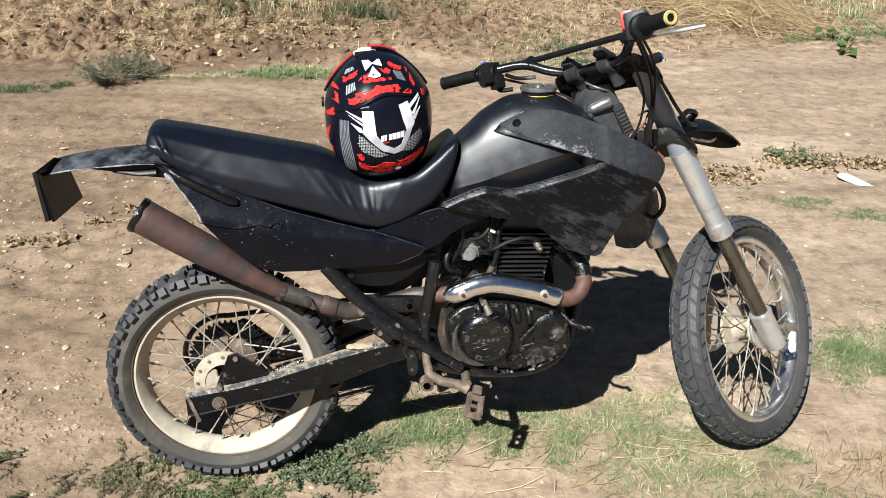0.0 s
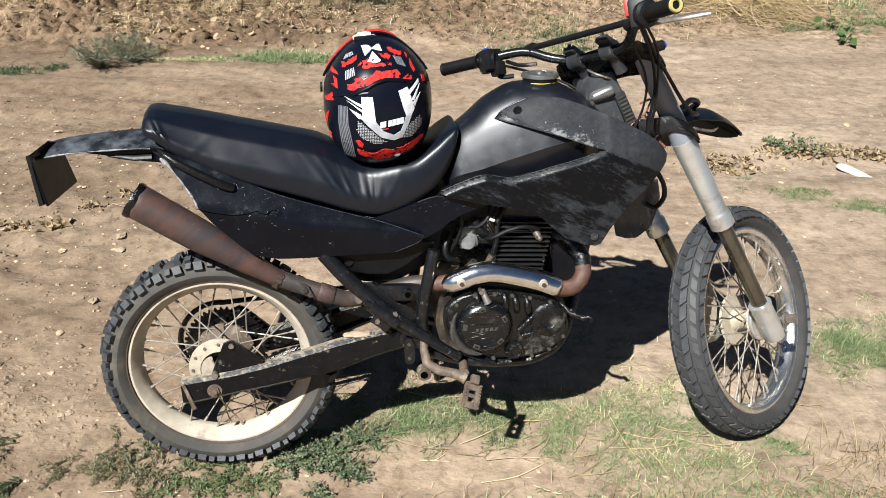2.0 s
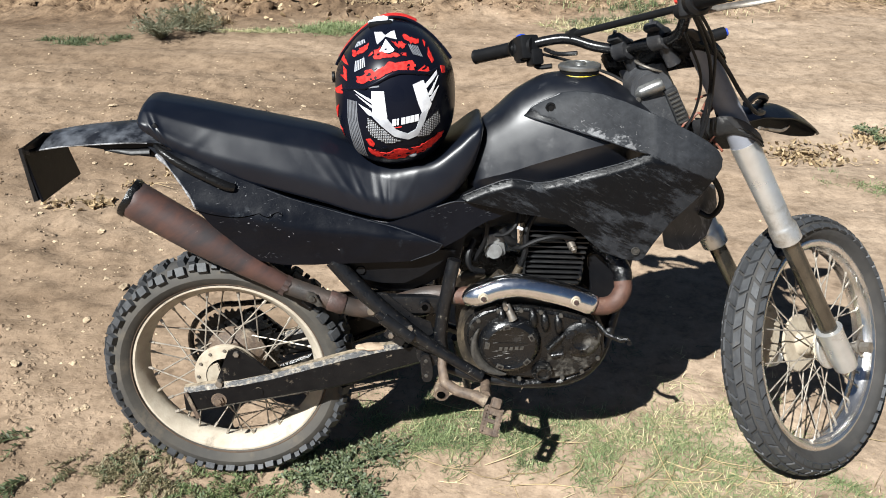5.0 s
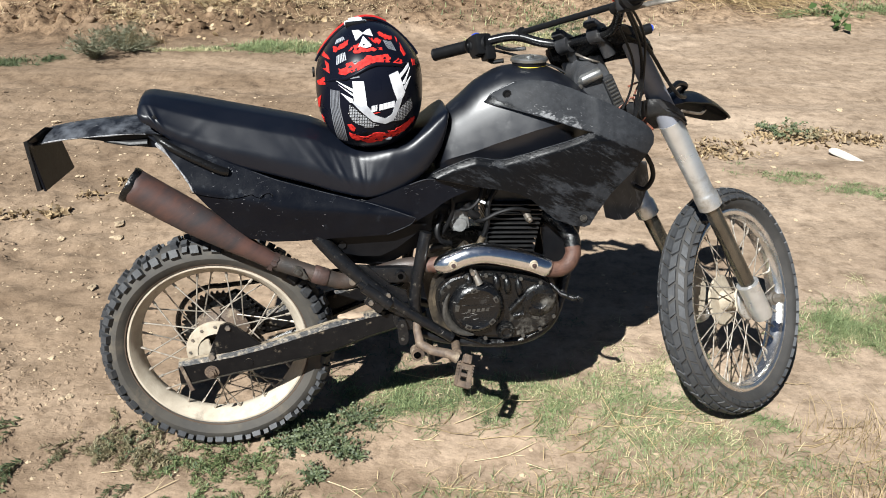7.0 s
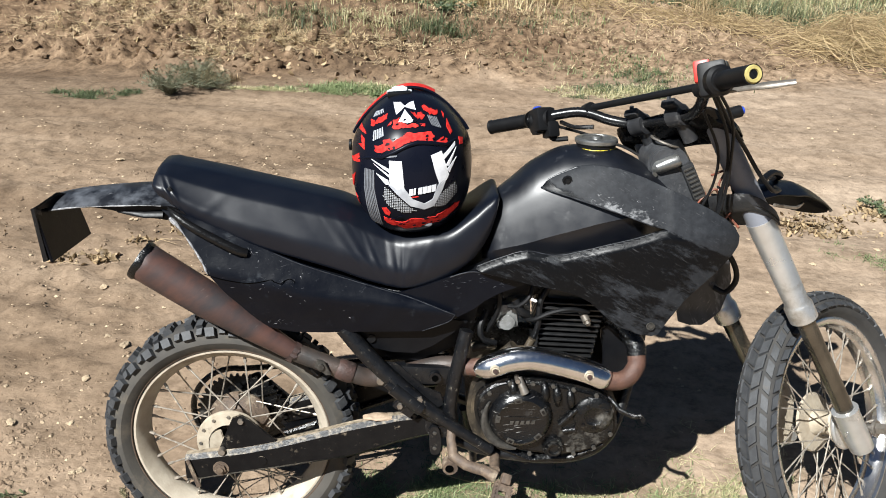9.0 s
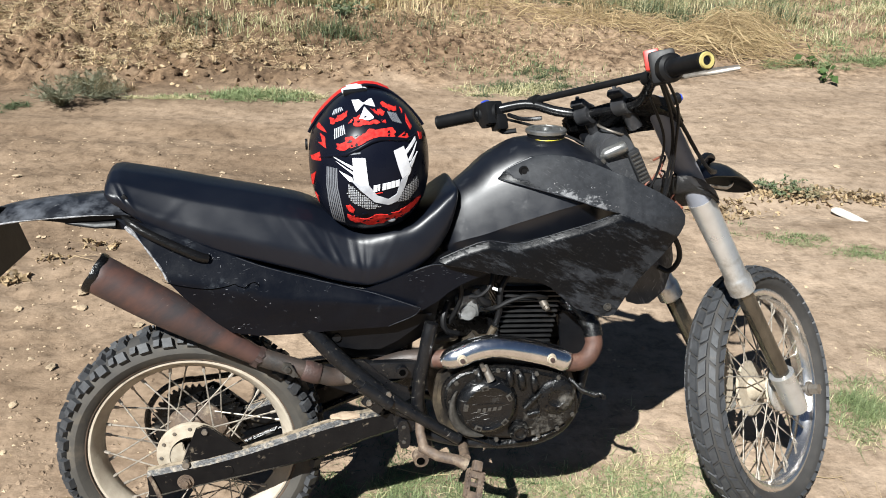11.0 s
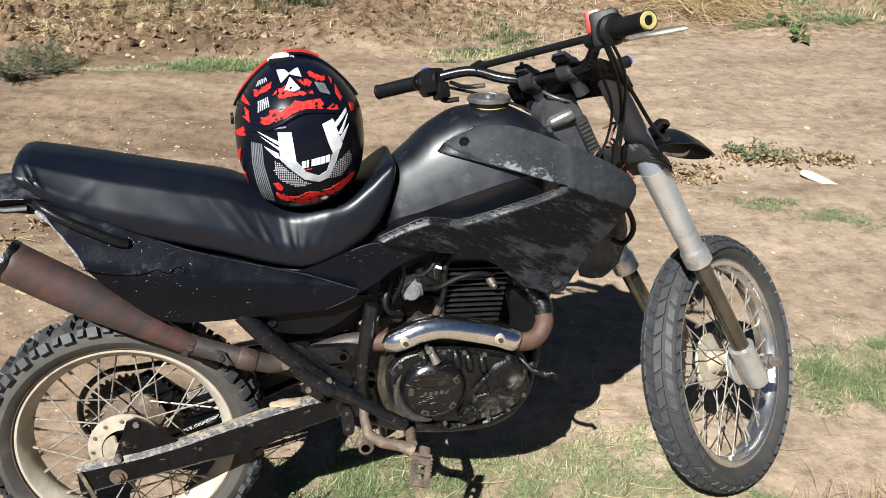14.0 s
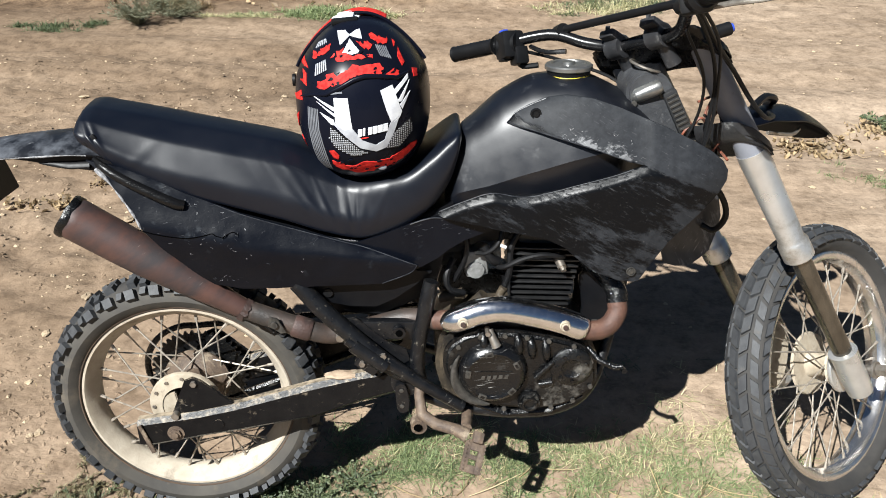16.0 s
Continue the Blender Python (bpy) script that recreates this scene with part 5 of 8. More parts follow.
            for i in range(26):
                x = rs.uniform(0.50, 0.67)
                z = float(np.interp(x, (0.50, 0.5715, 0.6855), (0.425, 0.440, 0.412))) - abs(rs.gauss(0, 0.012)) - 0.003
                if z < np.interp(x, (0.5, 0.6228, 0.6855), (0.33, 0.395, 0.414)):
                    continue
                a = rs.uniform(-0.3, 0.6)
                tube(mk, [(x + 0.004 * k * math.cos(a), fy(x, z) + 0.0002, z + 0.004 * k * math.sin(a)) for k in range(3)], [0.0001, 0.0005, 0.0001], 5)
            tagged(part("scratches", mk, M["edge"], fp, "fine pale scratches"), kind="stuff")
        b = B()
        low = [(0.275, 0.306), (0.30, 0.275), (0.34, 0.258), (0.39, 0.245), (0.44, 0.243), (0.48, 0.262), (0.52, 0.292), (0.555, 0.322), (0.52, 0.326), (0.40, 0.318)]
        plate(b, low, lambda x, z, s=s: s * (0.104 - 0.12 * max(0, 0.30 - z)), 0.006 * (1 if s < 0 else -1), 0.02)
        lp = part("lower_panel", b, M["plastic"], bike, "black lower side cover")
        if s < 0:
            b = B()
            bolt(b, 0.345, -0.100, 0.280, 0.010, 0.005, 16)
            part("fixing_bolt", b, M["rubber"], lp)
        # grab strap below the seat's tail
        b = B()
        tube(b, [(-0.066, s * 0.108, 0.573), (-0.046, s * 0.124, 0.562), (-0.018, s * 0.131, 0.544), (0.030, s * 0.134, 0.5165), (0.074, s * 0.134, 0.493), (0.092, s * 0.130, 0.486)], [0.006, 0.008, 0.0092, 0.010, 0.0105, 0.0095], 14, 4)
        part("grab_rail", b, M["taped"], bike, "black taped grab rail")
        # torn pale edge of the panel
        if s < 0:
            b = B()
            tube(b, [(x, py(x + 0.002, z) - 0.0005, z) for x, z in ((-0.062, 0.560), (-0.046, 0.543), (-0.0255, 0.515), (0.000, 0.476), (0.0128, 0.448))], [0.003, 0.0055, 0.005, 0.0035, 0.0012, 0.0006, 0.003, 0.001, 0.0035, 0.0012, 0.003, 0.0008], 8, 4)
            part("torn_edge", b, M["scrape"], p, "pale scraped panel edge")

    # dark inner body: air box, battery tray, under-seat pan
    b = B()
    prism(b, [(0.28, 0.30), (0.32, 0.22), (0.45, 0.20), (0.56, 0.26), (0.60, 0.42), (0.42, 0.40), (0.30, 0.42)], -0.07, 0.085, 0.01)
    part("air_box", b, M["plastic"], bike, "black air box")
    b = B()
    prism(b, [(-0.08, 0.575), (0.1, 0.50), (0.42, 0.395), (0.60, 0.46), (0.60, 0.40), (0.42, 0.34), (0.12, 0.41), (-0.02, 0.49)], -0.095, 0.095, 0.01)
    part("seat_pan", b, M["plastic"], bike, "black under-seat pan")
    # inner mudguard over the rear tyre
    b = B()
    rows = []
    for i in range(16):
        t = i / 15
        x, z = 0.30 - 0.34 * t, 0.30 + 0.235 * t ** 0.85
        rows.append([(x, y, z - 0.25 * y * y) for y in np.linspace(-0.075, 0.075, 9)] + [(x, y, z - 0.006 - 0.25 * y * y) for y in np.linspace(0.075, -0.075, 9)])
    loft(b, rows)
    part("inner_mudguard", b, M["plastic"], bike, "black inner mudguard")
    # tail
    b = B()
    rows = []
    tail = [(-0.345, 0.573, 0.046), (-0.32, 0.580, 0.058), (-0.27, 0.588, 0.068), (-0.2, 0.594, 0.078), (-0.12, 0.598, 0.085), (-0.03, 0.593, 0.088)]
    for i in range(26):
        x = -0.345 + 0.315 * i / 25
        z, w = lerp_table(tail, x)
        top = [(x, w * a, z - 0.022 * abs(a) ** 2.5) for a in np.linspace(-1, 1, 15)]
        low = [(x, (w - 0.003) * a, z - 0.004 - 0.022 * abs(a) ** 2.5) for a in np.linspace(1, -1, 15)]
        rows.append(top + low)
    loft(b, rows)
    tl = part("rear_mudguard", b, M["tail"], bike, "scraped black tail mudguard")
    b = B()
    tube(b, [(x, -lerp_table(tail, x)[1] - 0.0002, lerp_table(tail, x)[0] - 0.0235) for x in np.linspace(-0.335, -0.09, 18)], [0.0012 + 0.0008 * math.sin(7 * i) for i in range(18)], 6)
    part("worn_edge", b, M["scrape"], tl, "worn pale edge")
    b = B()
    tube(b, [(-0.19, -0.062, 0.556), (-0.16, -0.066, 0.553), (-0.13, -0.068, 0.550), (-0.09, -0.072, 0.552)], [0.004, 0.007, 0.009, 0.009], 10, 0, 0.6)
    part("tail_bracket", b, M["rubber"], tl)
    b = B()
    plate(b, [(-0.25, 0.566), (-0.20, 0.574), (-0.07, 0.580), (-0.07, 0.535), (-0.13, 0.543), (-0.20, 0.558)], lambda x, z: -0.066, 0.004, 0.03)
    part("tail_skirt", b, M["panel"], tl, "black skirt under the tail")
    # number-plate flap, bent back
    b = B()
    quad = [(-0.353, -0.085, 0.566), (-0.331, 0.075, 0.540), (-0.310, 0.078, 0.458), (-0.332, -0.082, 0.446)]
    loft(b, [[Vector(q) for q in quad], [Vector(q) + Vector((-0.006, 0, -0.001)) for q in quad]])
    bmesh.ops.bevel(b, geom=b.edges[:], offset=0.0015, segments=2, affect="EDGES")
    fl = part("plate_flap", b, M["panel"], bike, "bent black plate flap below the tail")
    b = B()
    quad = [(-0.356, -0.088, 0.566), (-0.323, -0.04, 0.589), (-0.296, 0.02, 0.566), (-0.331, 0.075, 0.541)]
    loft(b, [[Vector(q) for q in quad], [Vector(q) + Vector((0, 0, -0.005)) for q in quad]])
    part("bracket", b, M["frame"], fl, "bent black flap bracket")
    b = B()
    quad = [(-0.360, -0.088, 0.566), (-0.353, -0.088, 0.569), (-0.342, -0.084, 0.450), (-0.352, -0.084, 0.447)]
    loft(b, [[Vector(q) for q in quad], [Vector(q) + Vector((0.004, 0.02, 0)) for q in quad]])
    part("edge_strip", b, M["frame"], fl)


body()


def exhaust():
    # the muffler lies behind the side panel's lower rear edge
    rear, tip = Vector((-0.134, -0.106, 0.460)), Vector((0.178, -0.100, 0.242))
    d = (tip - rear).normalized()
    b = B()
    tube(b, [rear.lerp(tip, t) for t in (0, 0.012, 0.05, 0.25, 0.42, 0.58, 0.74, 0.88, 1.0)], [0.0395, 0.0418, 0.0412, 0.0405, 0.0395, 0.0350, 0.0290, 0.0235, 0.0205], 36)
    for v in b.verts:
        v.co += v.co.normalized() * 0.0008 * noise.noise(v.co * 22)
    mf = part("muffler", b, M["rust"], bike, "rusty brown muffler")
    b = B()
    o1 = Vector((0, 1, 0))
    o2 = d.cross(o1)
    prof = [(0.0430, 0.006), (0.0440, 0.004), (0.0440, -0.004), (0.0420, -0.009), (0.0375, -0.006), (0.036, 0.006)]
    rows = []
    for i in range(40):
        a = 2 * math.pi * i / 40
        dent = 0.0012 * math.sin(3 * a + 0.7) + 0.0005 * math.sin(7 * a) - 0.003 * math.exp(-((a - 2.4) / 0.35) ** 2)
        rows.append([rear + d * (t + 0.7 * dent * (t < 0)) + (q + dent) * (math.cos(a) * o1 + math.sin(a) * o2) for q, t in prof])
    loft(b, rows, closed=True)
    part("end_cap", b, M["engine"], mf, "dented sooty muffler rim")
    b = B()
    tube(b, [rear + d * 0.004, rear + d * 0.010], 0.0375, 24)
    part("end_plate", b, M["worn"], mf, "sooty end plate")
    # torn flange where the muffler meets the link pipe
    b = B()
    rows = []
    rj = random.Random(6)
    for i in range(26):
        a = 2 * math.pi * i / 26
        q, e = 0.0235 + rj.uniform(-0.0015, 0.0025), rj.uniform(-0.004, 0.006)
        rows.append([tip + d * t + r * (math.cos(a) * o1 + math.sin(a) * o2) for r, t in ((0.021, -0.010), (q, -0.012), (q, e), (0.021, e))])
    loft(b, rows, closed=True)
    part("flange", b, M["flange"], mf, "torn rusty flange")
    b = B()
    tube(b, [(0.165, -0.100, 0.2500), (0.2465, -0.102, 0.2165), (0.3014, -0.102, 0.1940), (0.345, -0.092, 0.178), (0.42, -0.080, 0.186), (0.50, -0.080, 0.205), (0.57, -0.112, 0.215)], 0.0205, 18, 5)
    part("link_pipe", b, M["pipe"], bike, "dark rusty exhaust link pipe")
    b = B()
    tube(b, [(0.268, -0.104, 0.2090), (0.271, -0.104, 0.2077), (0.300, -0.103, 0.1950), (0.304, -0.103, 0.1935)], [0.0215, 0.0235, 0.0235, 0.0215], 20)
    part("sleeve", b, M["flange"], mf, "rust-red sleeve on the link pipe")
    b = B()
    prism(b, [(0.222, 0.225), (0.228, 0.243), (0.243, 0.238), (0.258, 0.206), (0.247, 0.204)], -0.132, -0.127, 0.001)
    tube(b, [(0.236, -0.120, 0.226), (0.236, -0.137, 0.226)], 0.007, 12)
    part("lug", b, M["worn"], mf, "bent mounting lug with a bolt")
    b = B()
    tube(b, [(0.56, -0.108, 0.214), (0.60, -0.124, 0.223), (0.64, -0.128, 0.235), (0.70, -0.128, 0.240), (0.79, -0.128, 0.218), (0.87, -0.125, 0.190), (0.91, -0.118, 0.193), (0.932, -0.106, 0.218), (0.933, -0.096, 0.240)], 0.0205, 18, 5)
    part("header_pipe", b, M["header"], bike, "rusted exhaust header pipe")
    b = B()
    tube(b, [(0.9335, -0.0965, 0.239), (0.930, -0.085, 0.262), (0.905, -0.06, 0.296), (0.87, -0.03, 0.31)], 0.0215, 18, 5)
    part("header_neck", b, M["engine"], bike, "sooty black header neck")
    # chrome shield: a half pipe over the header
    b = B()
    run = spline([(0.572, -0.128, 0.214), (0.610, -0.130, 0.228), (0.65, -0.131, 0.243), (0.695, -0.131, 0.247), (0.75, -0.131, 0.236), (0.81, -0.130, 0.218), (0.852, -0.128, 0.199), (0.868, -0.126, 0.191)], 5)
    rows = []
    for i, p in enumerate(run):
        d = (run[min(i + 1, len(run) - 1)] - run[max(i - 1, 0)]).normalized()
        up = Vector((0, -1, 0)).cross(d).normalized()
        if up.z < 0:
            up = -up
        out = Vector((0, -1, 0))
        w = 0.0275 * math.sqrt(1 - (1 - min(1.0, 0.12 + 0.17 * min(i, len(run) - 1 - i))) ** 2)
        arc = [p + w * (math.cos(a) * out + math.sin(a) * up) for a in np.linspace(radians(-40), radians(118), 14)]
        rows.append(arc + [p + (w - 0.002) * (math.cos(a) * out + math.sin(a) * up) for a in np.linspace(radians(118), radians(-40), 14)])
    loft(b, rows)
    hs = part("heat_shield", b, M["chrome"], bike, "scuffed chrome exhaust heat shield")
    for x, z in ((0.614, 0.232), (0.818, 0.219)):
        b = B()
        lathe(b, [(0, -0.1625), (0.006, -0.1625), (0.0075, -0.160), (0.0095, -0.1612), (0.0112, -0.157), (0.0112, -0.150), (0, -0.150)], 20, (x, 0, z), closed=False)
        sb = part("fixing_bolt", b, M["hub"], hs, "pale washer under a rusty shield bolt")
        b = B()
        bolt(b, x, -0.1620, z, 0.0055, 0.004, 8)
        part("bolt_head", b, M["flange"], sb)


exhaust()


def engine():
    b = B()
    prism(b, rounded([(0.56, 0.15), (0.60, 0.20), (0.70, 0.215), (0.86, 0.175), (0.90, 0.10), (0.885, 0.04), (0.82, 0.0), (0.62, 0.0), (0.565, 0.06)], 3), -0.105, 0.105, 0.01)
    eng = part("engine", b, M["engine_case"], bike, "grimy single-cylinder engine")
    b = B()
    prism(b, rounded([(0.573, 0.124), (0.588, 0.168), (0.645, 0.196), (0.745, 0.190), (0.854, 0.160), (0.893, 0.102), (0.885, 0.050), (0.821, 0.010), (0.732, 0.006), (0.629, 0.030), (0.586, 0.076)], 4), -0.136, -0.104, 0.010, 3)
    cov = part("clutch_cover", b, M["engine"], eng, "oily black clutch cover")
    b = B()
    lathe(b, [(0, -0.156), (0.046, -0.156), (0.049, -0.1575), (0.054, -0.159), (0.059, -0.157), (0.065, -0.150), (0.070, -0.142), (0.074, -0.130), (0, -0.130)], 56, (0.676, 0, 0.105), closed=False)
    rd = part("round_cover", b, M["cover"], cov, "round black cover with a raised rim")
    for i in range(5):
        a = radians(28 + 72 * i)
        b = B()
        turn = Matrix.Rotation(-a + math.pi / 2, 3, "Y")
        c = Vector((0.676 + 0.053 * math.cos(a), -0.158, 0.105 + 0.053 * math.sin(a)))
        box(b, c, (0.017, 0.005, 0.011), turn, 0.0012)
        lug = part("lug", b, M["worn"], cov)
        b = B()
        box(b, c + Vector((0, -0.0022, 0)), (0.009, 0.0014, 0.0055), turn, 0)
        part("recess", b, M["engine"], lug)
    b = B()
    for i in range(5):
        m = Matrix.Translation((0.654 + 0.0120 * i, -0.1575, 0.102 + 0.0004 * i)) @ Matrix.Scale(0.78, 4)
        v = [b.verts.new(m @ Vector(p)) for p in ((-0.006, 0, -0.0055), (0.0035, 0, -0.0055), (0.006, 0, 0.0055), (-0.0035, 0, 0.0055))]
        w = [b.verts.new(q.co + Vector((0, 0.002, 0))) for q in v]
        b.faces.new(v)
        for k in range(4):
            b.faces.new((v[k], v[(k + 1) % 4], w[(k + 1) % 4], w[k]))
    part("raised_mark", b, M["worn"], rd, "raised maker's mark, as plain bars")
    b = B()
    box(b, (0.676, -0.1562, 0.116), (0.075, 0.0018, 0.0022), Matrix.Rotation(radians(2), 3, "Y"), 0)
    part("rib", b, M["engine"], rd)
    # crescent and oil-way mouldings
    b = B()
    tube(b, [(0.676 + 0.080 * math.cos(a), -0.138, 0.105 + 0.080 * math.sin(a)) for a in np.linspace(radians(150), radians(265), 18)], [0.003 + 0.010 * math.sin(math.pi * i / 17) for i in range(18)], 10, 0, 0.7)
    part("moulding", b, M["worn"], cov, "worn crescent moulding")
    for x, z in ((0.655, 0.176), (0.725, 0.172), (0.752, 0.164), (0.782, 0.156)):
        b = B()
        tube(b, [(x, -0.128, z + 0.016), (x + 0.002, -0.138, z + 0.004), (x + 0.004, -0.140, z - 0.014), (x + 0.005, -0.134, z - 0.030)], [0.006, 0.009, 0.009, 0.005], 10, 3)
        part("cover_rib", b, M["engine"], cov)
    b = B()
    box(b, (0.806, -0.137, 0.105), (0.006, 0.010, 0.085), Matrix.Rotation(radians(14), 3, "Y"), 0.002)
    part("web", b, M["engine"], cov)
    b = B()
    tube(b, [(0.764, -0.140, 0.088), (0.800, -0.142, 0.128)], 0.006, 10)
    tube(b, [(0.772, -0.137, 0.070), (0.80, -0.138, 0.075)], 0.007, 10)
    part("oil_way", b, M["engine"], cov)
    b = B()
    lathe(b, [(0, -0.144), (0.018, -0.144), (0.022, -0.147), (0.036, -0.146), (0.044, -0.140), (0.046, -0.128), (0, -0.128)], 40, (0.838, 0, 0.112), closed=False)
    gc = part("filter_cover", b, M["engine"], cov, "small round black cover")
    for i in range(7):
        a = 2 * math.pi * i / 7 + 0.3
        b = B()
        bolt(b, 0.838 + 0.031 * math.cos(a), -0.146, 0.112 + 0.031 * math.sin(a), 0.0042, 0.003)
        part("bolt", b, M["engine"], gc)
    b = B()
    lathe(b, [(0, -0.150), (0.0115, -0.150), (0.0125, -0.156), (0.0155, -0.156), (0.0165, -0.148), (0.0215, -0.150), (0.0235, -0.146), (0.0245, -0.128), (0, -0.128)], 28, (0.752, 0, 0.032), closed=False)
    part("oil_cap", b, M["engine"], cov, "oily black filler cap")
    for x, z in ((0.592, 0.118), (0.605, 0.165), (0.650, 0.188), (0.700, 0.189), (0.745, 0.183), (0.790, 0.174), (0.842, 0.160), (0.878, 0.122), (0.880, 0.062), (0.845, 0.028), (0.800, 0.012), (0.700, 0.012), (0.635, 0.036), (0.600, 0.072)):
        b = B()
        bolt(b, x, -0.135, z, 0.0055, 0.006)
        part("bolt", b, M["worn"], cov)
    b = B()
    tube(b, [(0.668, -0.138, 0.205), (0.674, -0.146, 0.190), (0.682, -0.150, 0.172)], [0.007, 0.0085, 0.010], 10)
    rod(b, (0.664, -0.128, 0.203), (0.664, -0.155, 0.203), 0.0055, 8)
    part("clutch_arm", b, M["steel"], cov, "small alloy clutch arm")
    # mounting plates before the engine, added to fill a hole in its shadow
    for y in (-0.045, 0.05):
        b = B()
        prism(b, rounded([(0.862, 0.06), (0.872, 0.20), (0.862, 0.275), (0.90, 0.285), (0.945, 0.27), (0.950, 0.20), (0.935, 0.09), (0.905, 0.05)], 3), y, y + 0.012, 0.002)
        mp = part("engine_mount", b, M["plastic"], bike, "dirty black engine mounting plate")
        b = B()
        bolt(b, 0.90, y, 0.16, 0.011, 0.008)
        part("bolt", b, M["worn"], mp)
    # cylinder: barrel and cooling fins
    b = B()
    box(b, (0.775, 0.0, 0.285), (0.085, 0.10, 0.16), None, 0.012)
    cyl = part("cylinder", b, M["fin"], eng, "black finned cylinder")
    lean = Matrix.Rotation(radians(3), 3, "Y")
    me = None
    for i in range(12):
        z = 0.214 + 0.0125 * i
        w = 0.118 + 0.0026 * i
        b = B()
        box(b, (0.776 + 0.001 * i, 0, z), (w, 0.150, 0.0046), lean, 0.0015)
        part("fin", b, M["fin"], cyl)
    b = B()
    prism(b, rounded([(0.715, 0.365), (0.72, 0.41), (0.78, 0.425), (0.85, 0.405), (0.86, 0.355)], 3), -0.06, 0.06, 0.01)
    part("cylinder_head", b, M["fin"], eng)
    b = B()
    tube(b, [(0.822, -0.083, 0.338), (0.80, -0.092, 0.345), (0.770, -0.095, 0.348), (0.735, -0.092, 0.338), (0.705, -0.088, 0.322), (0.69, -0.075, 0.315), (0.675, -0.05, 0.32)], 0.0055, 8, 5)
    part("plug_lead", b, M["rubber"], eng, "black spark-plug lead")
    b = B()
    rod(b, (0.818, -0.094, 0.318), (0.808, -0.066, 0.335), 0.009, 12)
    rod(b, (0.820, -0.100, 0.314), (0.818, -0.092, 0.319), 0.006, 8)
    part("spark_plug", b, M["steel"], eng, "bright spark-plug shank")
    # air boot, cables and fuel tap that fill the space behind the cylinder
    b = B()
    tube(b, [(0.545, 0.01, 0.345), (0.60, 0.0, 0.335), (0.64, 0.0, 0.328)], [0.052, 0.046, 0.034], 20, 4)
    for k in range(4):
        tube(b, [(0.560 + 0.016 * k, 0.006, 0.343 - 0.003 * k), (0.566 + 0.016 * k, 0.006, 0.342 - 0.003 * k)], 0.054 - 0.003 * k, 20)
    part("air_boot", b, M["rubber"], bike, "ribbed black rubber air boot")
    b = B()
    prism(b, rounded([(0.585, 0.375), (0.62, 0.405), (0.70, 0.425), (0.735, 0.40), (0.715, 0.365), (0.66, 0.360), (0.62, 0.352)], 3), -0.055, 0.06, 0.008)
    part("fuel_tap_body", b, M["plastic"], bike, "black bracket under the tank")
    b = B()
    prism(b, rounded([(0.575, 0.215), (0.58, 0.285), (0.60, 0.30), (0.63, 0.275), (0.72, 0.265), (0.72, 0.215)], 3), 0.0, 0.075, 0.008)
    part("gearbox_top", b, M["engine"], bike, "oily black gearbox top")
    for i, run in enumerate(([(0.60, -0.06, 0.415), (0.625, -0.075, 0.375), (0.620, -0.07, 0.325), (0.60, -0.06, 0.28)], [(0.700, -0.07, 0.405), (0.690, -0.082, 0.372), (0.668, -0.080, 0.350), (0.645, -0.07, 0.345)], [(0.735, -0.07, 0.395), (0.715, -0.08, 0.36), (0.712, -0.085, 0.31), (0.700, -0.08, 0.265)])):
        b = B()
        tube(b, run, (0.006, 0.005, 0.007)[i], 8, 5)
        part("hose", b, M["rubber"], bike, "black rubber hose beside the cylinder")
    # carburettor and intake
    b = B()
    box(b, (0.645, -0.02, 0.312), (0.05, 0.07, 0.06), Matrix.Rotation(radians(-8), 3, "Y"), 0.010)
    tube(b, [(0.60, 0, 0.32), (0.70, 0, 0.325)], 0.024, 18)
    rod(b, (0.645, -0.06, 0.30), (0.645, -0.05, 0.30), 0.018, 16)
    carb = part("carburettor", b, M["carb"], bike, "dull grey carburettor")
    b = B()
    tube(b, [(0.60, -0.06, 0.33), (0.585, -0.075, 0.30), (0.59, -0.08, 0.27), (0.62, -0.07, 0.255)], 0.007, 8, 4)
    tube(b, [(0.66, -0.07, 0.36), (0.675, -0.075, 0.335), (0.69, -0.07, 0.325)], 0.010, 10, 4)
    part("hose", b, M["rubber"], carb, "black fuel hose")
    b = B()
    rod(b, (0.692, -0.10, 0.374), (0.703, -0.10, 0.369), 0.0035, 8)
    part("white_clip", b, M["helmet_white"], carb, "small white clip")
    b = B()
    for p, q, rr in (((0.57, -0.05, 0.235), (0.62, -0.06, 0.25), 0.012), ((0.635, -0.07, 0.225), (0.66, -0.08, 0.255), 0.012), ((0.66, -0.085, 0.215), (0.705, -0.085, 0.235), 0.014), ((0.69, -0.09, 0.255), (0.70, -0.09, 0.275), 0.009)):
        rod(b, p, q, rr, 10)
    part("starter_motor", b, M["engine_case"], eng, "grimy fittings behind the cylinder")


engine()


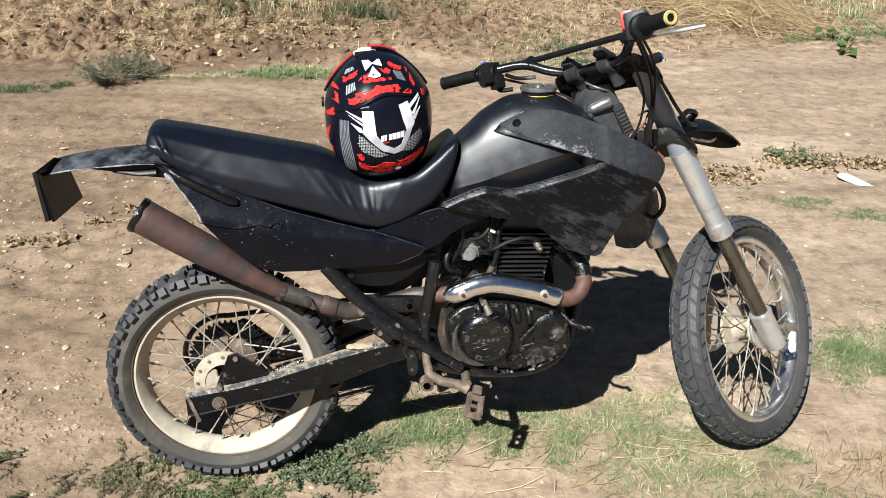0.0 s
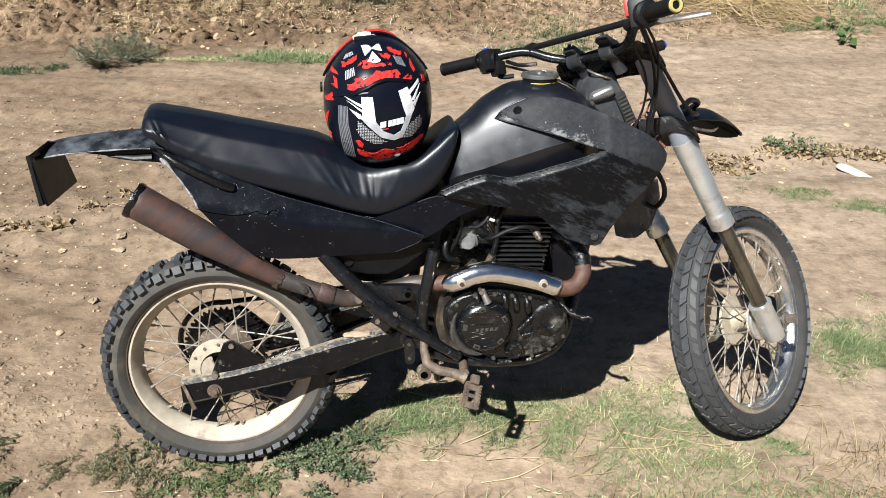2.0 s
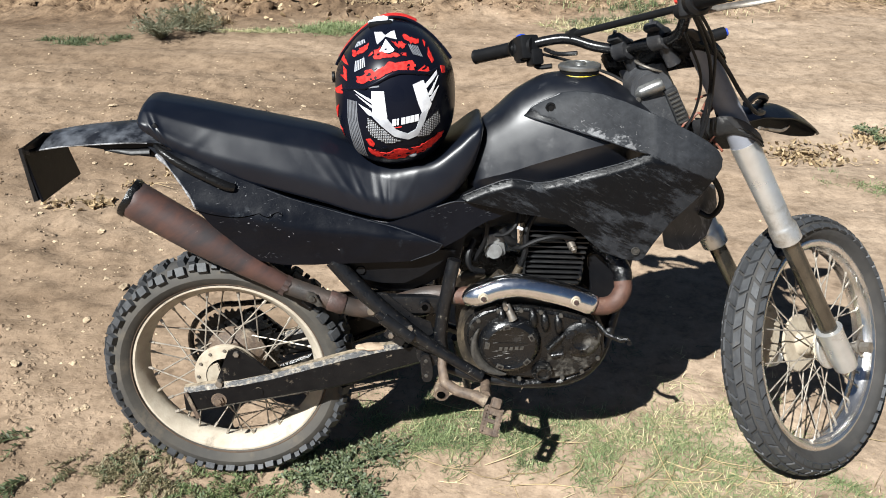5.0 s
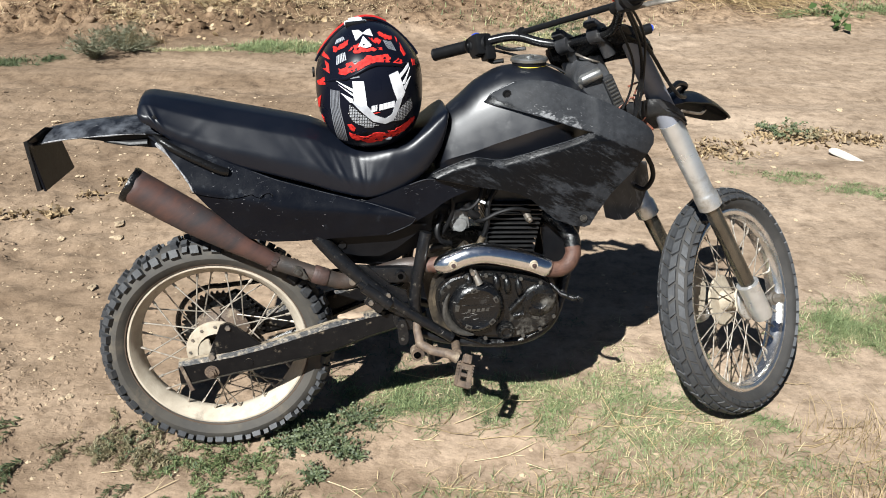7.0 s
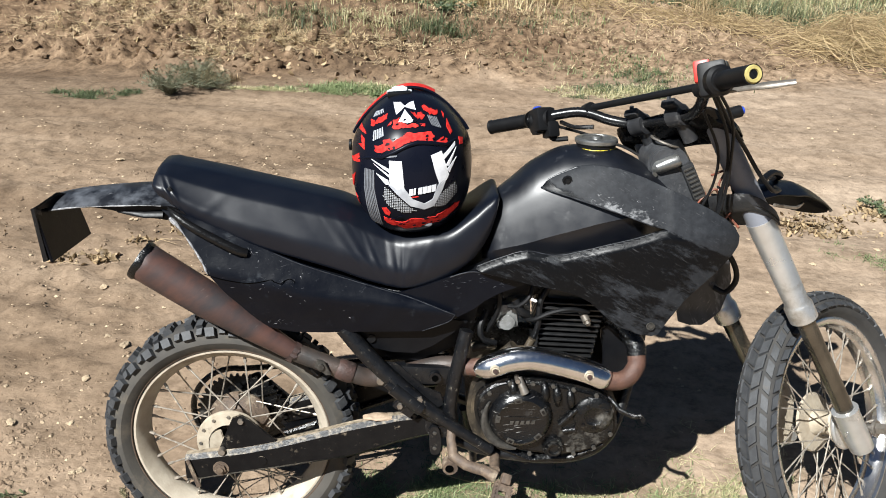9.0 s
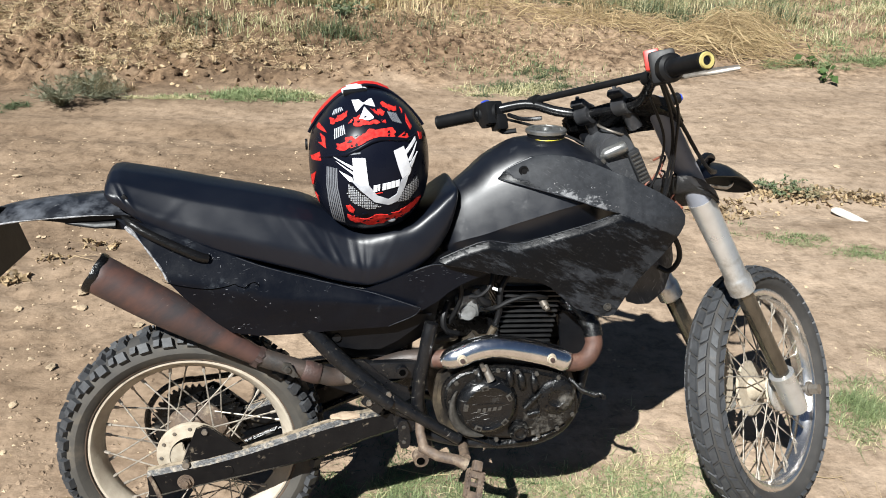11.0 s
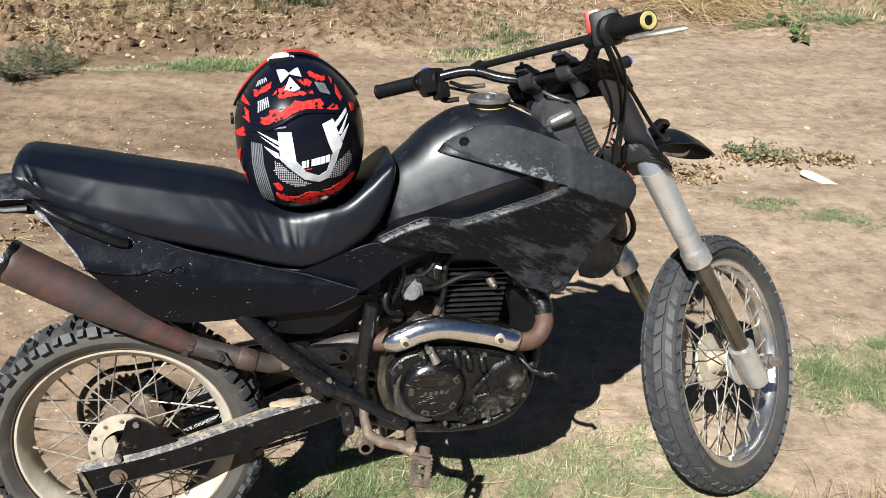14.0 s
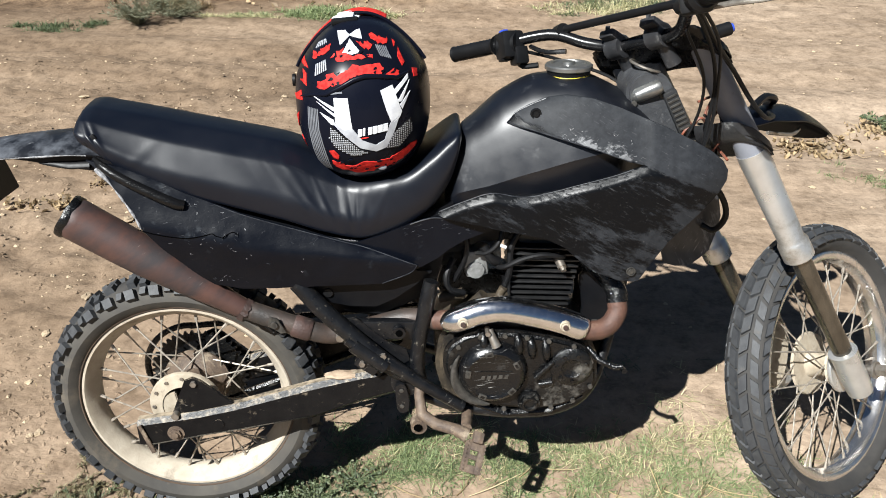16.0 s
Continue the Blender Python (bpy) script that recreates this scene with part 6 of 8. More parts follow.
def chassis():
    # swingarm: one tapered box each side
    for s in (-1, 1):
        b = B()
        rows = []
        for x, zt, zb in ((-0.085, -0.012, -0.078), (-0.07, -0.010, -0.080), (0.05, 0.006, -0.058), (0.127, 0.022, -0.046), (0.302, 0.070, -0.014), (0.40, 0.092, 0.022), (0.49, 0.104, 0.046), (0.512, 0.098, 0.056)):
            y0, y1 = 0.083, 0.118
            e = 0.010
            rows.append([(x, s * y0, zb + e), (x, s * (y0 + e), zb), (x, s * (y1 - e), zb), (x, s * y1, zb + e), (x, s * y1, zt - e), (x, s * (y1 - e), zt), (x, s * (y0 + e), zt), (x, s * y0, zt - e)])
        loft(b, rows)
        arm = part("swingarm", b, M["swing"], bike, "black box swingarm caked with pale dust on top")
        b = B()
        prism(b, [(-0.020, -0.025), (0.028, 0.083), (0.045, 0.090), (0.062, 0.082), (0.135, 0.012), (0.11, -0.03)], s * 0.100, s * 0.106, 0.0015)
        part("gusset", b, M["swing"], arm, "black brake stay plate")
        b = B()
        bolt(b, 0.046, -0.106, 0.074, 0.0075, 0.005) if s < 0 else bolt(b, 0.046, 0.112, 0.074, 0.010, 0.006)
        part("bolt", b, M["steel"], arm)
        b = B()
        prism(b, [(-0.082, -0.020), (-0.074, -0.016), (-0.052, -0.088), (-0.062, -0.092)], s * 0.119, s * 0.123, 0.001)
        part("chain_adjuster", b, M["peg_rust"], arm, "rusty axle adjuster")
        b = B()
        tube(b, [(-0.004, s * 0.117, -0.042), (-0.004, s * 0.1195, -0.042)], 0.0185, 20)
        tube(b, [(-0.004, s * 0.100, -0.042), (-0.004, s * 0.1245, -0.042)], 0.0125, 6)
        tube(b, [(-0.004, s * 0.100, -0.042), (-0.004, s * 0.128, -0.042)], 0.007, 10)
        part("axle_nut", b, M["peg_rust"], arm, "rusty brown axle nut on a washer")
        b = B()
        tube(b, [(0.09, s * 0.117, -0.022), (0.09, s * 0.1195, -0.022)], 0.012, 14)
        part("boss", b, M["swing"], arm)
        b = B()
        tube(b, [(0.495, s * 0.06, 0.075), (0.495, s * 0.126, 0.075)], 0.032, 20)
        part("pivot", b, M["frame"], arm, "dusty swingarm pivot")
    b = B()
    rod(b, (0, -0.12, 0), (0, 0.12, 0), 0.008, 10)
    part("rear_axle", b, M["steel"], bike)
    # mud lodged before the wheel
    b = B()
    bmesh.ops.create_icosphere(b, subdivisions=3, radius=1)
    for v in b.verts:
        q = 1 + 0.25 * noise.noise(v.co * 2.2)
        v.co = Vector((0.365 + 0.042 * v.co.x * q, -0.100 + 0.016 * v.co.y * q, 0.083 + 0.0065 * v.co.z * q * (1 + 0.6 * noise.noise(v.co * 5))))
    part("mud_cake", b, M["soil"], bike, "cake of dried mud on the swingarm", sharp=80)
    # main frame
    bars = [
        ("frame_tube", [(0.553, -0.112, 0.305), (0.540, -0.118, 0.25), (0.520, -0.12, 0.13), (0.528, -0.12, 0.05)], 0.0155),
        ("frame_tube", [(0.553, 0.112, 0.305), (0.540, 0.118, 0.25), (0.520, 0.12, 0.13), (0.528, 0.12, 0.05)], 0.0155),
        ("subframe_tube", [(0.285, -0.112, 0.310), (0.345, -0.124, 0.240), (0.43, -0.136, 0.160), (0.53, -0.140, 0.080), (0.612, -0.138, 0.020)], (0.0185, 0.0190, 0.017, 0.013, 0.0125)),
        ("subframe_tube", [(0.285, 0.100, 0.310), (0.345, 0.108, 0.240), (0.43, 0.120, 0.160), (0.53, 0.128, 0.080)], 0.0135),
        ("cradle_tube", [(0.52, -0.10, 0.03), (0.60, -0.105, 0.0), (0.72, -0.108, -0.018), (0.82, -0.105, -0.012), (0.885, -0.095, 0.03), (0.925, -0.06, 0.12), (0.955, -0.03, 0.25), (0.99, 0.0, 0.42), (1.02, 0, 0.55)], 0.0125),
        ("cradle_tube", [(0.52, 0.10, 0.03), (0.60, 0.105, 0.0), (0.72, 0.108, -0.018), (0.82, 0.105, -0.012), (0.885, 0.095, 0.03), (0.925, 0.06, 0.12), (0.955, 0.03, 0.25), (0.99, 0.0, 0.42)], 0.0125),
        ("backbone", [(0.50, 0, 0.36), (0.7, 0, 0.43), (0.9, 0, 0.50), (1.03, 0, 0.58)], 0.024),
        ("seat_rail", [(0.56, -0.09, 0.38), (0.3, -0.09, 0.40), (0.0, -0.08, 0.50)], 0.011),
    ]
    for nm, pts, r in bars:
        b = B()
        tube(b, pts, r, 12, 5)
        part(nm, b, M["frame"], bike, "worn black frame tube")
    b = B()
    prism(b, [(0.345, 0.232), (0.36, 0.205), (0.44, 0.128), (0.475, 0.108), (0.505, 0.125), (0.498, 0.152), (0.46, 0.170), (0.40, 0.228)], -0.118, -0.112, 0.001)
    g = part("frame_gusset", b, M["frame"], bike, "black dirty frame gusset")
    for x, z in ((0.395, 0.168), (0.438, 0.150), (0.365, 0.192)):
        b = B()
        tube(b, [(x, -0.116, z), (x, -0.134, z - 0.002)], 0.0085, 12)
        part("boss", b, M["steel"], g)
    b = B()
    box(b, (0.462, -0.105, 0.195), (0.125, 0.020, 0.042), Matrix.Rotation(radians(2), 3, "Y"), 0.004)
    tube(b, [(0.485, -0.118, 0.196), (0.485, -0.128, 0.196)], 0.013, 16)
    part("exhaust_bracket", b, M["frame"], bike, "black bracket with a bolt hole")
    b = B()
    tube(b, [(0.485, -0.127, 0.196), (0.485, -0.1295, 0.196)], 0.0075, 12)
    part("bolt_hole", b, M["void"], g)
    b = B()
    tube(b, [(0.335, -0.115, 0.245), (0.40, -0.126, 0.165), (0.47, -0.130, 0.105), (0.505, -0.125, 0.085)], 0.011, 10, 4)
    part("frame_brace", b, M["frame"], bike, "worn black frame brace")
    b = B()
    rod(b, (0.392, -0.145, 0.182), (0.455, -0.148, 0.130), 0.0155, 14)
    rod(b, (0.380, -0.144, 0.193), (0.395, -0.145, 0.180), 0.0105, 10)
    box(b, (0.425, -0.138, 0.140), (0.05, 0.016, 0.05), Matrix.Rotation(radians(38), 3, "Y"), 0.004)
    mc = part("brake_cylinder", b, M["frame"], bike, "grimy black brake cylinder and bracket")
    for x, z in ((0.408, 0.138), (0.452, 0.155)):
        b = B()
        bolt(b, x, -0.146, z, 0.007, 0.006)
        part("bolt", b, M["steel"], mc)
    # shock absorber seen through the gap
    b = B()
    rod(b, (0.40, 0.0, 0.34), (0.47, 0.0, 0.10), 0.018, 14)
    shock = part("shock_absorber", b, M["frame"], bike, "black rear shock absorber")
    b = B()
    tube(b, [(0.41 + 0.055 * t + 0.034 * math.cos(50 * t), 0.034 * math.sin(50 * t), 0.315 - 0.19 * t) for t in np.linspace(0, 1, 120)], 0.0055, 6)
    part("spring", b, M["frame"], shock)
    # foot-peg bracket, peg, stays
    b = B()
    prism(b, rounded([(0.474, 0.075), (0.492, 0.078), (0.500, 0.045), (0.497, 0.012), (0.478, 0.010), (0.473, 0.04)], 3), -0.138, -0.130, 0.001)
    part("peg_bracket", b, M["frame"], bike, "small black bracket with two holes")
    for z in (0.064, 0.025):
        b = B()
        bolt(b, 0.485, -0.1385, z, 0.0048, 0.001, 12)
        part("bracket_hole", b, M["worn"], g)
    b = B()
    tube(b, [(0.525, -0.11, 0.10), (0.522, -0.14, 0.05), (0.527, -0.165, 0.022), (0.555, -0.185, 0.012), (0.595, -0.200, 0.008), (0.618, -0.205, -0.004)], [0.010, 0.011, 0.013, 0.012, 0.0125, 0.015], 12)
    tube(b, [(0.622, -0.135, 0.0), (0.618, -0.19, 0.002)], 0.012, 10)
    tube(b, [(0.518, -0.150, -0.002), (0.520, -0.176, -0.003)], 0.017, 16)
    hanger = part("peg_hanger", b, M["peg_rust"], bike, "dusty bent foot-peg hanger")
    b = B()
    tube(b, [(0.518, -0.177, -0.003), (0.518, -0.1775, -0.003)], 0.0095, 14)
    part("hanger_hole", b, M["void"], hanger)
    b = B()
    for u in (-1, 1):
        box(b, (0.015 * u, 0, 0), (0.012, 0.062, 0.010), None, 0.001)
        for k in range(8):
            box(b, (0.0195 * u, -0.028 + 0.008 * k, 0.006), (0.004, 0.0038, 0.006), None, 0)
    for k, wide in ((-1, 0.016), (0, 0.009), (1, 0.020)):
        box(b, (0, 0.024 * k, 0), (0.034, wide, 0.009), None, 0.001)
    box(b, (0, 0.040, 0.006), (0.022, 0.024, 0.017), None, 0.004)
    bmesh.ops.transform(b, matrix=Matrix.Translation((0.628, -0.236, -0.036)) @ Matrix.Rotation(radians(22), 4, "Y") @ Matrix.Rotation(radians(46), 4, "X"), verts=b.verts)
    part("foot_peg", b, M["peg_rust"], hanger, "rusty toothed foot peg")
    # ducts under the far shroud, and a loop of hose
    b = B()
    plate(b, [(1.048, 0.345), (1.049, 0.300), (1.0546, 0.272), (1.080, 0.264), (1.110, 0.264), (1.155, 0.294), (1.170, 0.335), (1.176, 0.368), (1.163, 0.4175), (1.132, 0.425), (1.07, 0.40)], lambda x, z: 0.020 - 0.20 * max(0, 0.30 - z) + 0.03 * max(0, (x - 1.12) / 0.07) ** 2, 0.006, 0.012)
    part("far_duct", b, M["duct"], bike, "scraped grey plastic duct")
    b = B()
    tube(b, [(1.095, -0.05, 0.49), (1.135, -0.03, 0.455), (1.160, -0.02, 0.415), (1.166, -0.01, 0.38), (1.150, 0.0, 0.352), (1.125, 0.01, 0.36)], 0.0065, 8, 5)
    part("hose_loop", b, M["rubber"], bike, "black hose loop")
    # brake pedal lever before the engine
    b = B()
    tube(b, [(0.872, -0.125, 0.150), (0.895, -0.145, 0.128), (0.925, -0.155, 0.118), (0.940, -0.158, 0.122)], [0.005, 0.006, 0.007, 0.006], 10)
    tube(b, [(0.938, -0.150, 0.115), (0.940, -0.175, 0.120)], 0.006, 10)
    part("brake_pedal", b, M["engine"], bike, "worn black brake pedal tip")
    b = B()
    tube(b, [(0.615, -0.118, 0.03), (0.70, -0.118, -0.012), (0.80, -0.118, -0.008), (0.865, -0.118, 0.028), (0.897, -0.11, 0.075)], [0.010, 0.008, 0.008, 0.009, 0.007], 8, 0, 0.6)
    part("engine_guard", b, M["engine"], bike, "scraped dark engine guard")
    # side stand on the far side
    b = B()
    tube(b, [(0.56, 0.12, -0.02), (0.585, 0.20, -0.16), (0.60, 0.262, -0.272)], 0.011, 10)
    box(b, (0.60, 0.262, -0.272), (0.06, 0.04, 0.008), None, 0.002)
    part("side_stand", b, M["frame"], bike, "black side stand on the ground")


chassis()


# ---- helmet on the seat: x to the bike's front, -y its back ----
def helmet():
    base = BIKE @ Matrix.Translation((0.432, -0.005, 0.505))
    zc, A, C, D, P = 0.150, 0.128, 0.160, 0.150, 2.3

    def crown(z):
        """How the shell narrows towards its crown."""
        return 1 - 0.15 * float(smooth01((z / D - 0.30) / 0.70))

    def on_back(x, z, lift=0.0012):
        """A place on the back of the shell, by its sideways place and its height from the middle."""
        t = 1 - abs(x / A) ** P - abs(z / D) ** P
        y = -C * max(t, 0.0) ** (1 / P)
        v = Vector((x, y, z))
        nrm = Vector((math.copysign(abs(x / A) ** (P - 1) / A, x), -abs(y / C) ** (P - 1) / C, math.copysign(abs(z / D) ** (P - 1) / D, z)))
        v += nrm.normalized() * lift
        return Vector((v.x * crown(v.z), v.y, v.z + zc))

    root = new("helmet")
    root.matrix_world = base
    tagged(root, "glossy black motocross helmet with red and white graphics", "helmet")
    b = B()
    bmesh.ops.create_uvsphere(b, u_segments=72, v_segments=48, radius=1)
    for v in b.verts:
        d = v.co.normalized()
        r = (abs(d.x / A) ** P + abs(d.y / C) ** P + abs(d.z / D) ** P) ** (-1 / P)
        q = d * r
        # rounded lower rim
        q.z = max(q.z, -0.138)
        v.co = Vector((q.x * crown(q.z), q.y, q.z + zc))
    part("shell", b, M["shell"], root, "glossy black shell", sharp=50)

    def decal(name, polys, mat, label="", lift=0.0012, step=0.008, parent=None):
        if mat is M["helmet_red"] and len(polys[0]) > 5:
            rg = random.Random(len(polys[0]) * 7 + 1)
            out = []
            for (x1, z1), (x2, z2) in zip(polys[0], polys[0][1:] + polys[0][:1]):
                for t in (0, 0.34, 0.67):
                    j = 0 if t == 0 else 0.0032
                    out.append((x1 + (x2 - x1) * t + rg.uniform(-j, j), z1 + (z2 - z1) * t + rg.uniform(-j, j)))
            polys = [out]
        if len(polys) > 1:
            return [decal(name, [q], mat, label, lift, step, parent) for q in polys][0]
        b = B()
        for poly in polys:
            f = b.faces.new([b.verts.new((x, 0, z)) for x, z in poly])
        bmesh.ops.triangulate(b, faces=b.faces[:])
        for axis in ((1, 0, 0), (0, 0, 1)):
            v = -0.15
            while v < 0.15:
                bmesh.ops.bisect_plane(b, geom=b.verts[:] + b.edges[:] + b.faces[:], plane_co=Vector(axis) * v, plane_no=axis, dist=1e-6)
                v += step
        front = b.faces[:]
        edge = [e for e in b.edges if e.is_boundary]
        ret = bmesh.ops.duplicate(b, geom=front)
        twin = dict(ret["vert_map"].items())
        orig = {v for f in front for v in f.verts}
        for v in orig:
            x, z = v.co.x, v.co.z
            twin[v].co = on_back(x, z, -0.001)
            v.co = on_back(x, z, lift)
        for e in edge:
            p, q = e.verts
            b.faces.new((p, q, twin[q], twin[p]))
        return part(name, b, mat, parent or root, label, sharp=70)

    decal("red_graphic", [[(-0.071, 0.054), (-0.069, 0.061), (-0.053, 0.067), (-0.055, 0.073), (-0.045, 0.076), (-0.035, 0.071), (-0.02, 0.081), (-0.007, 0.09), (0.016, 0.089), (0.043, 0.09), (0.048, 0.079), (0.038, 0.08), (0.043, 0.072), (0.06, 0.073), (0.067, 0.08), (0.075, 0.074), (0.075, 0.067), (0.062, 0.066), (0.048, 0.069), (0.028, 0.067), (0.019, 0.069), (0.012, 0.078), (0.004, 0.083), (0.0, 0.078), (0.001, 0.069), (-0.006, 0.068), (-0.012, 0.073), (-0.02, 0.06), (-0.03, 0.056), (-0.046, 0.056), (-0.066, 0.049)]], M["helmet_red"], "ragged red graphic across the back")
    decal("red_graphic", [[(-0.05, 0.097), (-0.045, 0.104), (-0.038, 0.104), (-0.039, 0.109), (-0.025, 0.115), (-0.027, 0.106), (-0.015, 0.1025), (0.009, 0.105), (0.031, 0.104), (0.031, 0.099), (0.004, 0.099), (-0.015, 0.096), (-0.03, 0.094), (-0.04, 0.099)]], M["helmet_red"], "ragged red graphic round the triangle")
    decal("red_graphic", [[(-0.001, 0.124), (0.012, 0.119), (0.02, 0.122), (0.031, 0.118), (0.028, 0.113), (0.016, 0.112), (0.010, 0.116)]], M["helmet_red"])
    decal("red_graphic", [[(0.024, 0.132), (0.038, 0.13), (0.043, 0.127), (0.055, 0.124), (0.059, 0.125), (0.059, 0.117), (0.048, 0.12), (0.036, 0.123), (0.029, 0.126)]], M["helmet_red"])
    decal("red_graphic", [[(-0.089, 0.1), (-0.078, 0.1), (-0.069, 0.106), (-0.073, 0.109), (-0.062, 0.115), (-0.052, 0.119), (-0.053, 0.11), (-0.061, 0.104), (-0.072, 0.099), (-0.081, 0.093)]], M["helmet_red"])
    decal("red_graphic", [[(-0.112, 0.079), (-0.109, 0.087), (-0.099, 0.084), (-0.092, 0.077)], [(-0.104, 0.073), (-0.095, 0.069), (-0.092, 0.049), (-0.107, 0.056), (-0.099, 0.059)], [(-0.123, 0.023), (-0.105, 0.039), (-0.103, 0.022), (-0.120, 0.017)], [(-0.124, -0.019), (-0.114, -0.004), (-0.120, -0.039), (-0.123, -0.04)], [(-0.117, -0.056), (-0.112, -0.063), (-0.109, -0.079), (-0.115, -0.067)]], M["helmet_red"])
    decal("red_graphic", [[(0.069, 0.121), (0.074, 0.116), (0.072, 0.110)], [(0.079, 0.108), (0.082, 0.098), (0.087, 0.085), (0.082, 0.081), (0.076, 0.096)], [(0.098, 0.073), (0.106, 0.069), (0.105, 0.058), (0.099, 0.059)]], M["helmet_red"])
    decal("red_graphic", [[(-0.058, -0.065), (-0.049, -0.063), (-0.04, -0.073), (-0.043, -0.082), (-0.051, -0.079)]], M["helmet_red"])
    decal("red_graphic", [[(-0.055, -0.086), (-0.041, -0.089), (-0.026, -0.096), (-0.007, -0.093), (0.0, -0.087), (0.021, -0.087), (0.036, -0.084), (0.051, -0.084), (0.067, -0.074), (0.088, -0.062), (0.1, -0.06), (0.095, -0.073), (0.076, -0.087), (0.061, -0.097), (0.045, -0.101), (0.024, -0.105), (0.002, -0.114), (-0.018, -0.112), (-0.033, -0.107), (-0.049, -0.102)]], M["helmet_red"], "red graphic round the neck rim")
    decal("white_graphic", [[(-0.042, 0.136), (-0.025, 0.1375), (-0.0155, 0.1325), (-0.0145, 0.1315), (-0.033, 0.118)]], M["helmet_white"], "white crown mark")
    decal("white_graphic", [[(-0.0155, 0.1325), (-0.002, 0.1385), (0.005, 0.1395), (0.011, 0.127), (-0.002, 0.129), (-0.0145, 0.1315)]], M["helmet_white"], "white crown mark")
    decal("white_graphic", [[(-0.014, 0.127), (0.008, 0.108), (-0.008, 0.1045), (-0.027, 0.107)]], M["helmet_white"], "white triangle")
    decal("white_stripe", [[(-0.042, 0.036), (-0.017, 0.036), (-0.012, -0.018), (-0.026, -0.021), (-0.041, -0.011)]], M["helmet_white"], "broad white stripe")
    decal("white_stripe", [[(0.040, 0.047), (0.061, 0.054), (0.076, 0.006), (0.072, -0.004), (0.058, -0.013), (0.050, 0.010)]], M["helmet_white"], "broad white stripe")
    decal("white_stripe", [[(-0.046, -0.010), (-0.041, -0.010), (-0.026, -0.020), (-0.012, -0.018), (0.005, -0.041), (0.028, -0.051), (0.044, -0.042), (0.055, -0.012), (0.072, 0.0), (0.062, -0.027), (0.047, -0.057), (0.028, -0.064), (0.0, -0.056), (-0.027, -0.031)]], M["helmet_silver"], "silver curved band")
    decal("white_flash", [[(-0.082, 0.037), (-0.041, 0.019), (-0.040, 0.011)], [(-0.074, 0.027), (-0.042, 0.008), (-0.041, 0.002)], [(-0.069, 0.009), (-0.044, -0.003), (-0.041, -0.013), (-0.049, -0.012)]], M["helmet_white"], "white speed flashes")
    decal("white_flash", [[(0.089, 0.067), (0.089, 0.060), (0.063, 0.034), (0.061, 0.043)], [(0.091, 0.057), (0.076, 0.023), (0.069, 0.024)], [(0.091, 0.038), (0.077, 0.010), (0.073, 0.018)]], M["helmet_white"], "white speed flashes")
    decal("white_flash", [[(-0.055, 0.043), (-0.026, 0.047), (-0.026, 0.044), (-0.055, 0.040)]], M["helmet_grey"])
    rf = random.Random(21)
    for lo, hi, zl, zh, count in ((-0.055, 0.070, 0.056, 0.086, 15), (-0.040, 0.080, -0.104, -0.080, 15), (-0.04, 0.03, 0.097, 0.112, 5)):
        for _ in range(count):
            x, z = rf.uniform(lo, hi), rf.uniform(zl, zh)
            w, h = rf.uniform(0.002, 0.006), rf.uniform(0.001, 0.0026)
            decal("black_fleck", [[(x + w * rf.uniform(0.5, 1.2) * math.cos(q), z + h * rf.uniform(0.5, 1.4) * math.sin(q) + 0.2 * w * math.cos(q)) for q in (0, 0.8, 1.7, 2.6, 3.4, 4.2, 5.2)]], M["shell"], lift=0.0019)
    # lettering, as plain slanted bars
    bars = []
    for i in range(6):
        x0 = -0.003 + 0.0090 * i
        z0 = -0.0335 + 0.0015 * i
        w, h = (0.0077 if i != 1 else 0.0040), 0.0136
        bars.append([(x0, z0), (x0 + w, z0 + 0.0011), (x0 + w + 0.001, z0 + h + 0.001), (x0 + 0.001, z0 + h)])
    decal("lettering", bars, M["helmet_white"], "white lettering, as plain bars", lift=0.0016)
    decal("lettering_line", [[(0.002, -0.0365), (0.016, -0.0345), (0.016, -0.036), (0.002, -0.038)]], M["helmet_red"])
    # vent gauze
    for poly in ([(-0.051, -0.014), (-0.029, -0.031), (0.0, -0.058), (0.017, -0.066), (-0.013, -0.074), (-0.047, -0.057), (-0.055, -0.038)], [(0.043, -0.060), (0.062, -0.029), (0.091, -0.009), (0.094, -0.033), (0.066, -0.062)]):
        vent = decal("vent", [poly], M["rubber"], "dark vent under pale gauze", lift=0.0008)
        dots = []
        xs, zs = [p[0] for p in poly], [p[1] for p in poly]

        def inside(x, z):
            c = False
            for (x1, z1), (x2, z2) in zip(poly, poly[1:] + poly[:1]):
                if (z1 > z) != (z2 > z) and x < (x2 - x1) * (z - z1) / (z2 - z1) + x1:
                    c = not c
            return c
        s = 0.0036
        for i in range(40):
            for j in range(30):
                x, z = min(xs) + i * s, min(zs) + j * s
                if inside(x, z) and inside(x + 0.0024, z + 0.0024):
                    dots.append([(x, z), (x + 0.0023, z), (x + 0.0023, z + 0.0023), (x, z + 0.0023)])
        bm = B()
        for d in dots:
            vs = [bm.verts.new(on_back(x, z, 0.0016)) for x, z in d]
            bm.faces.new(vs)
        tagged(part("gauze", bm, M["helmet_silver"], vent, "pale dotted gauze"), kind="stuff")
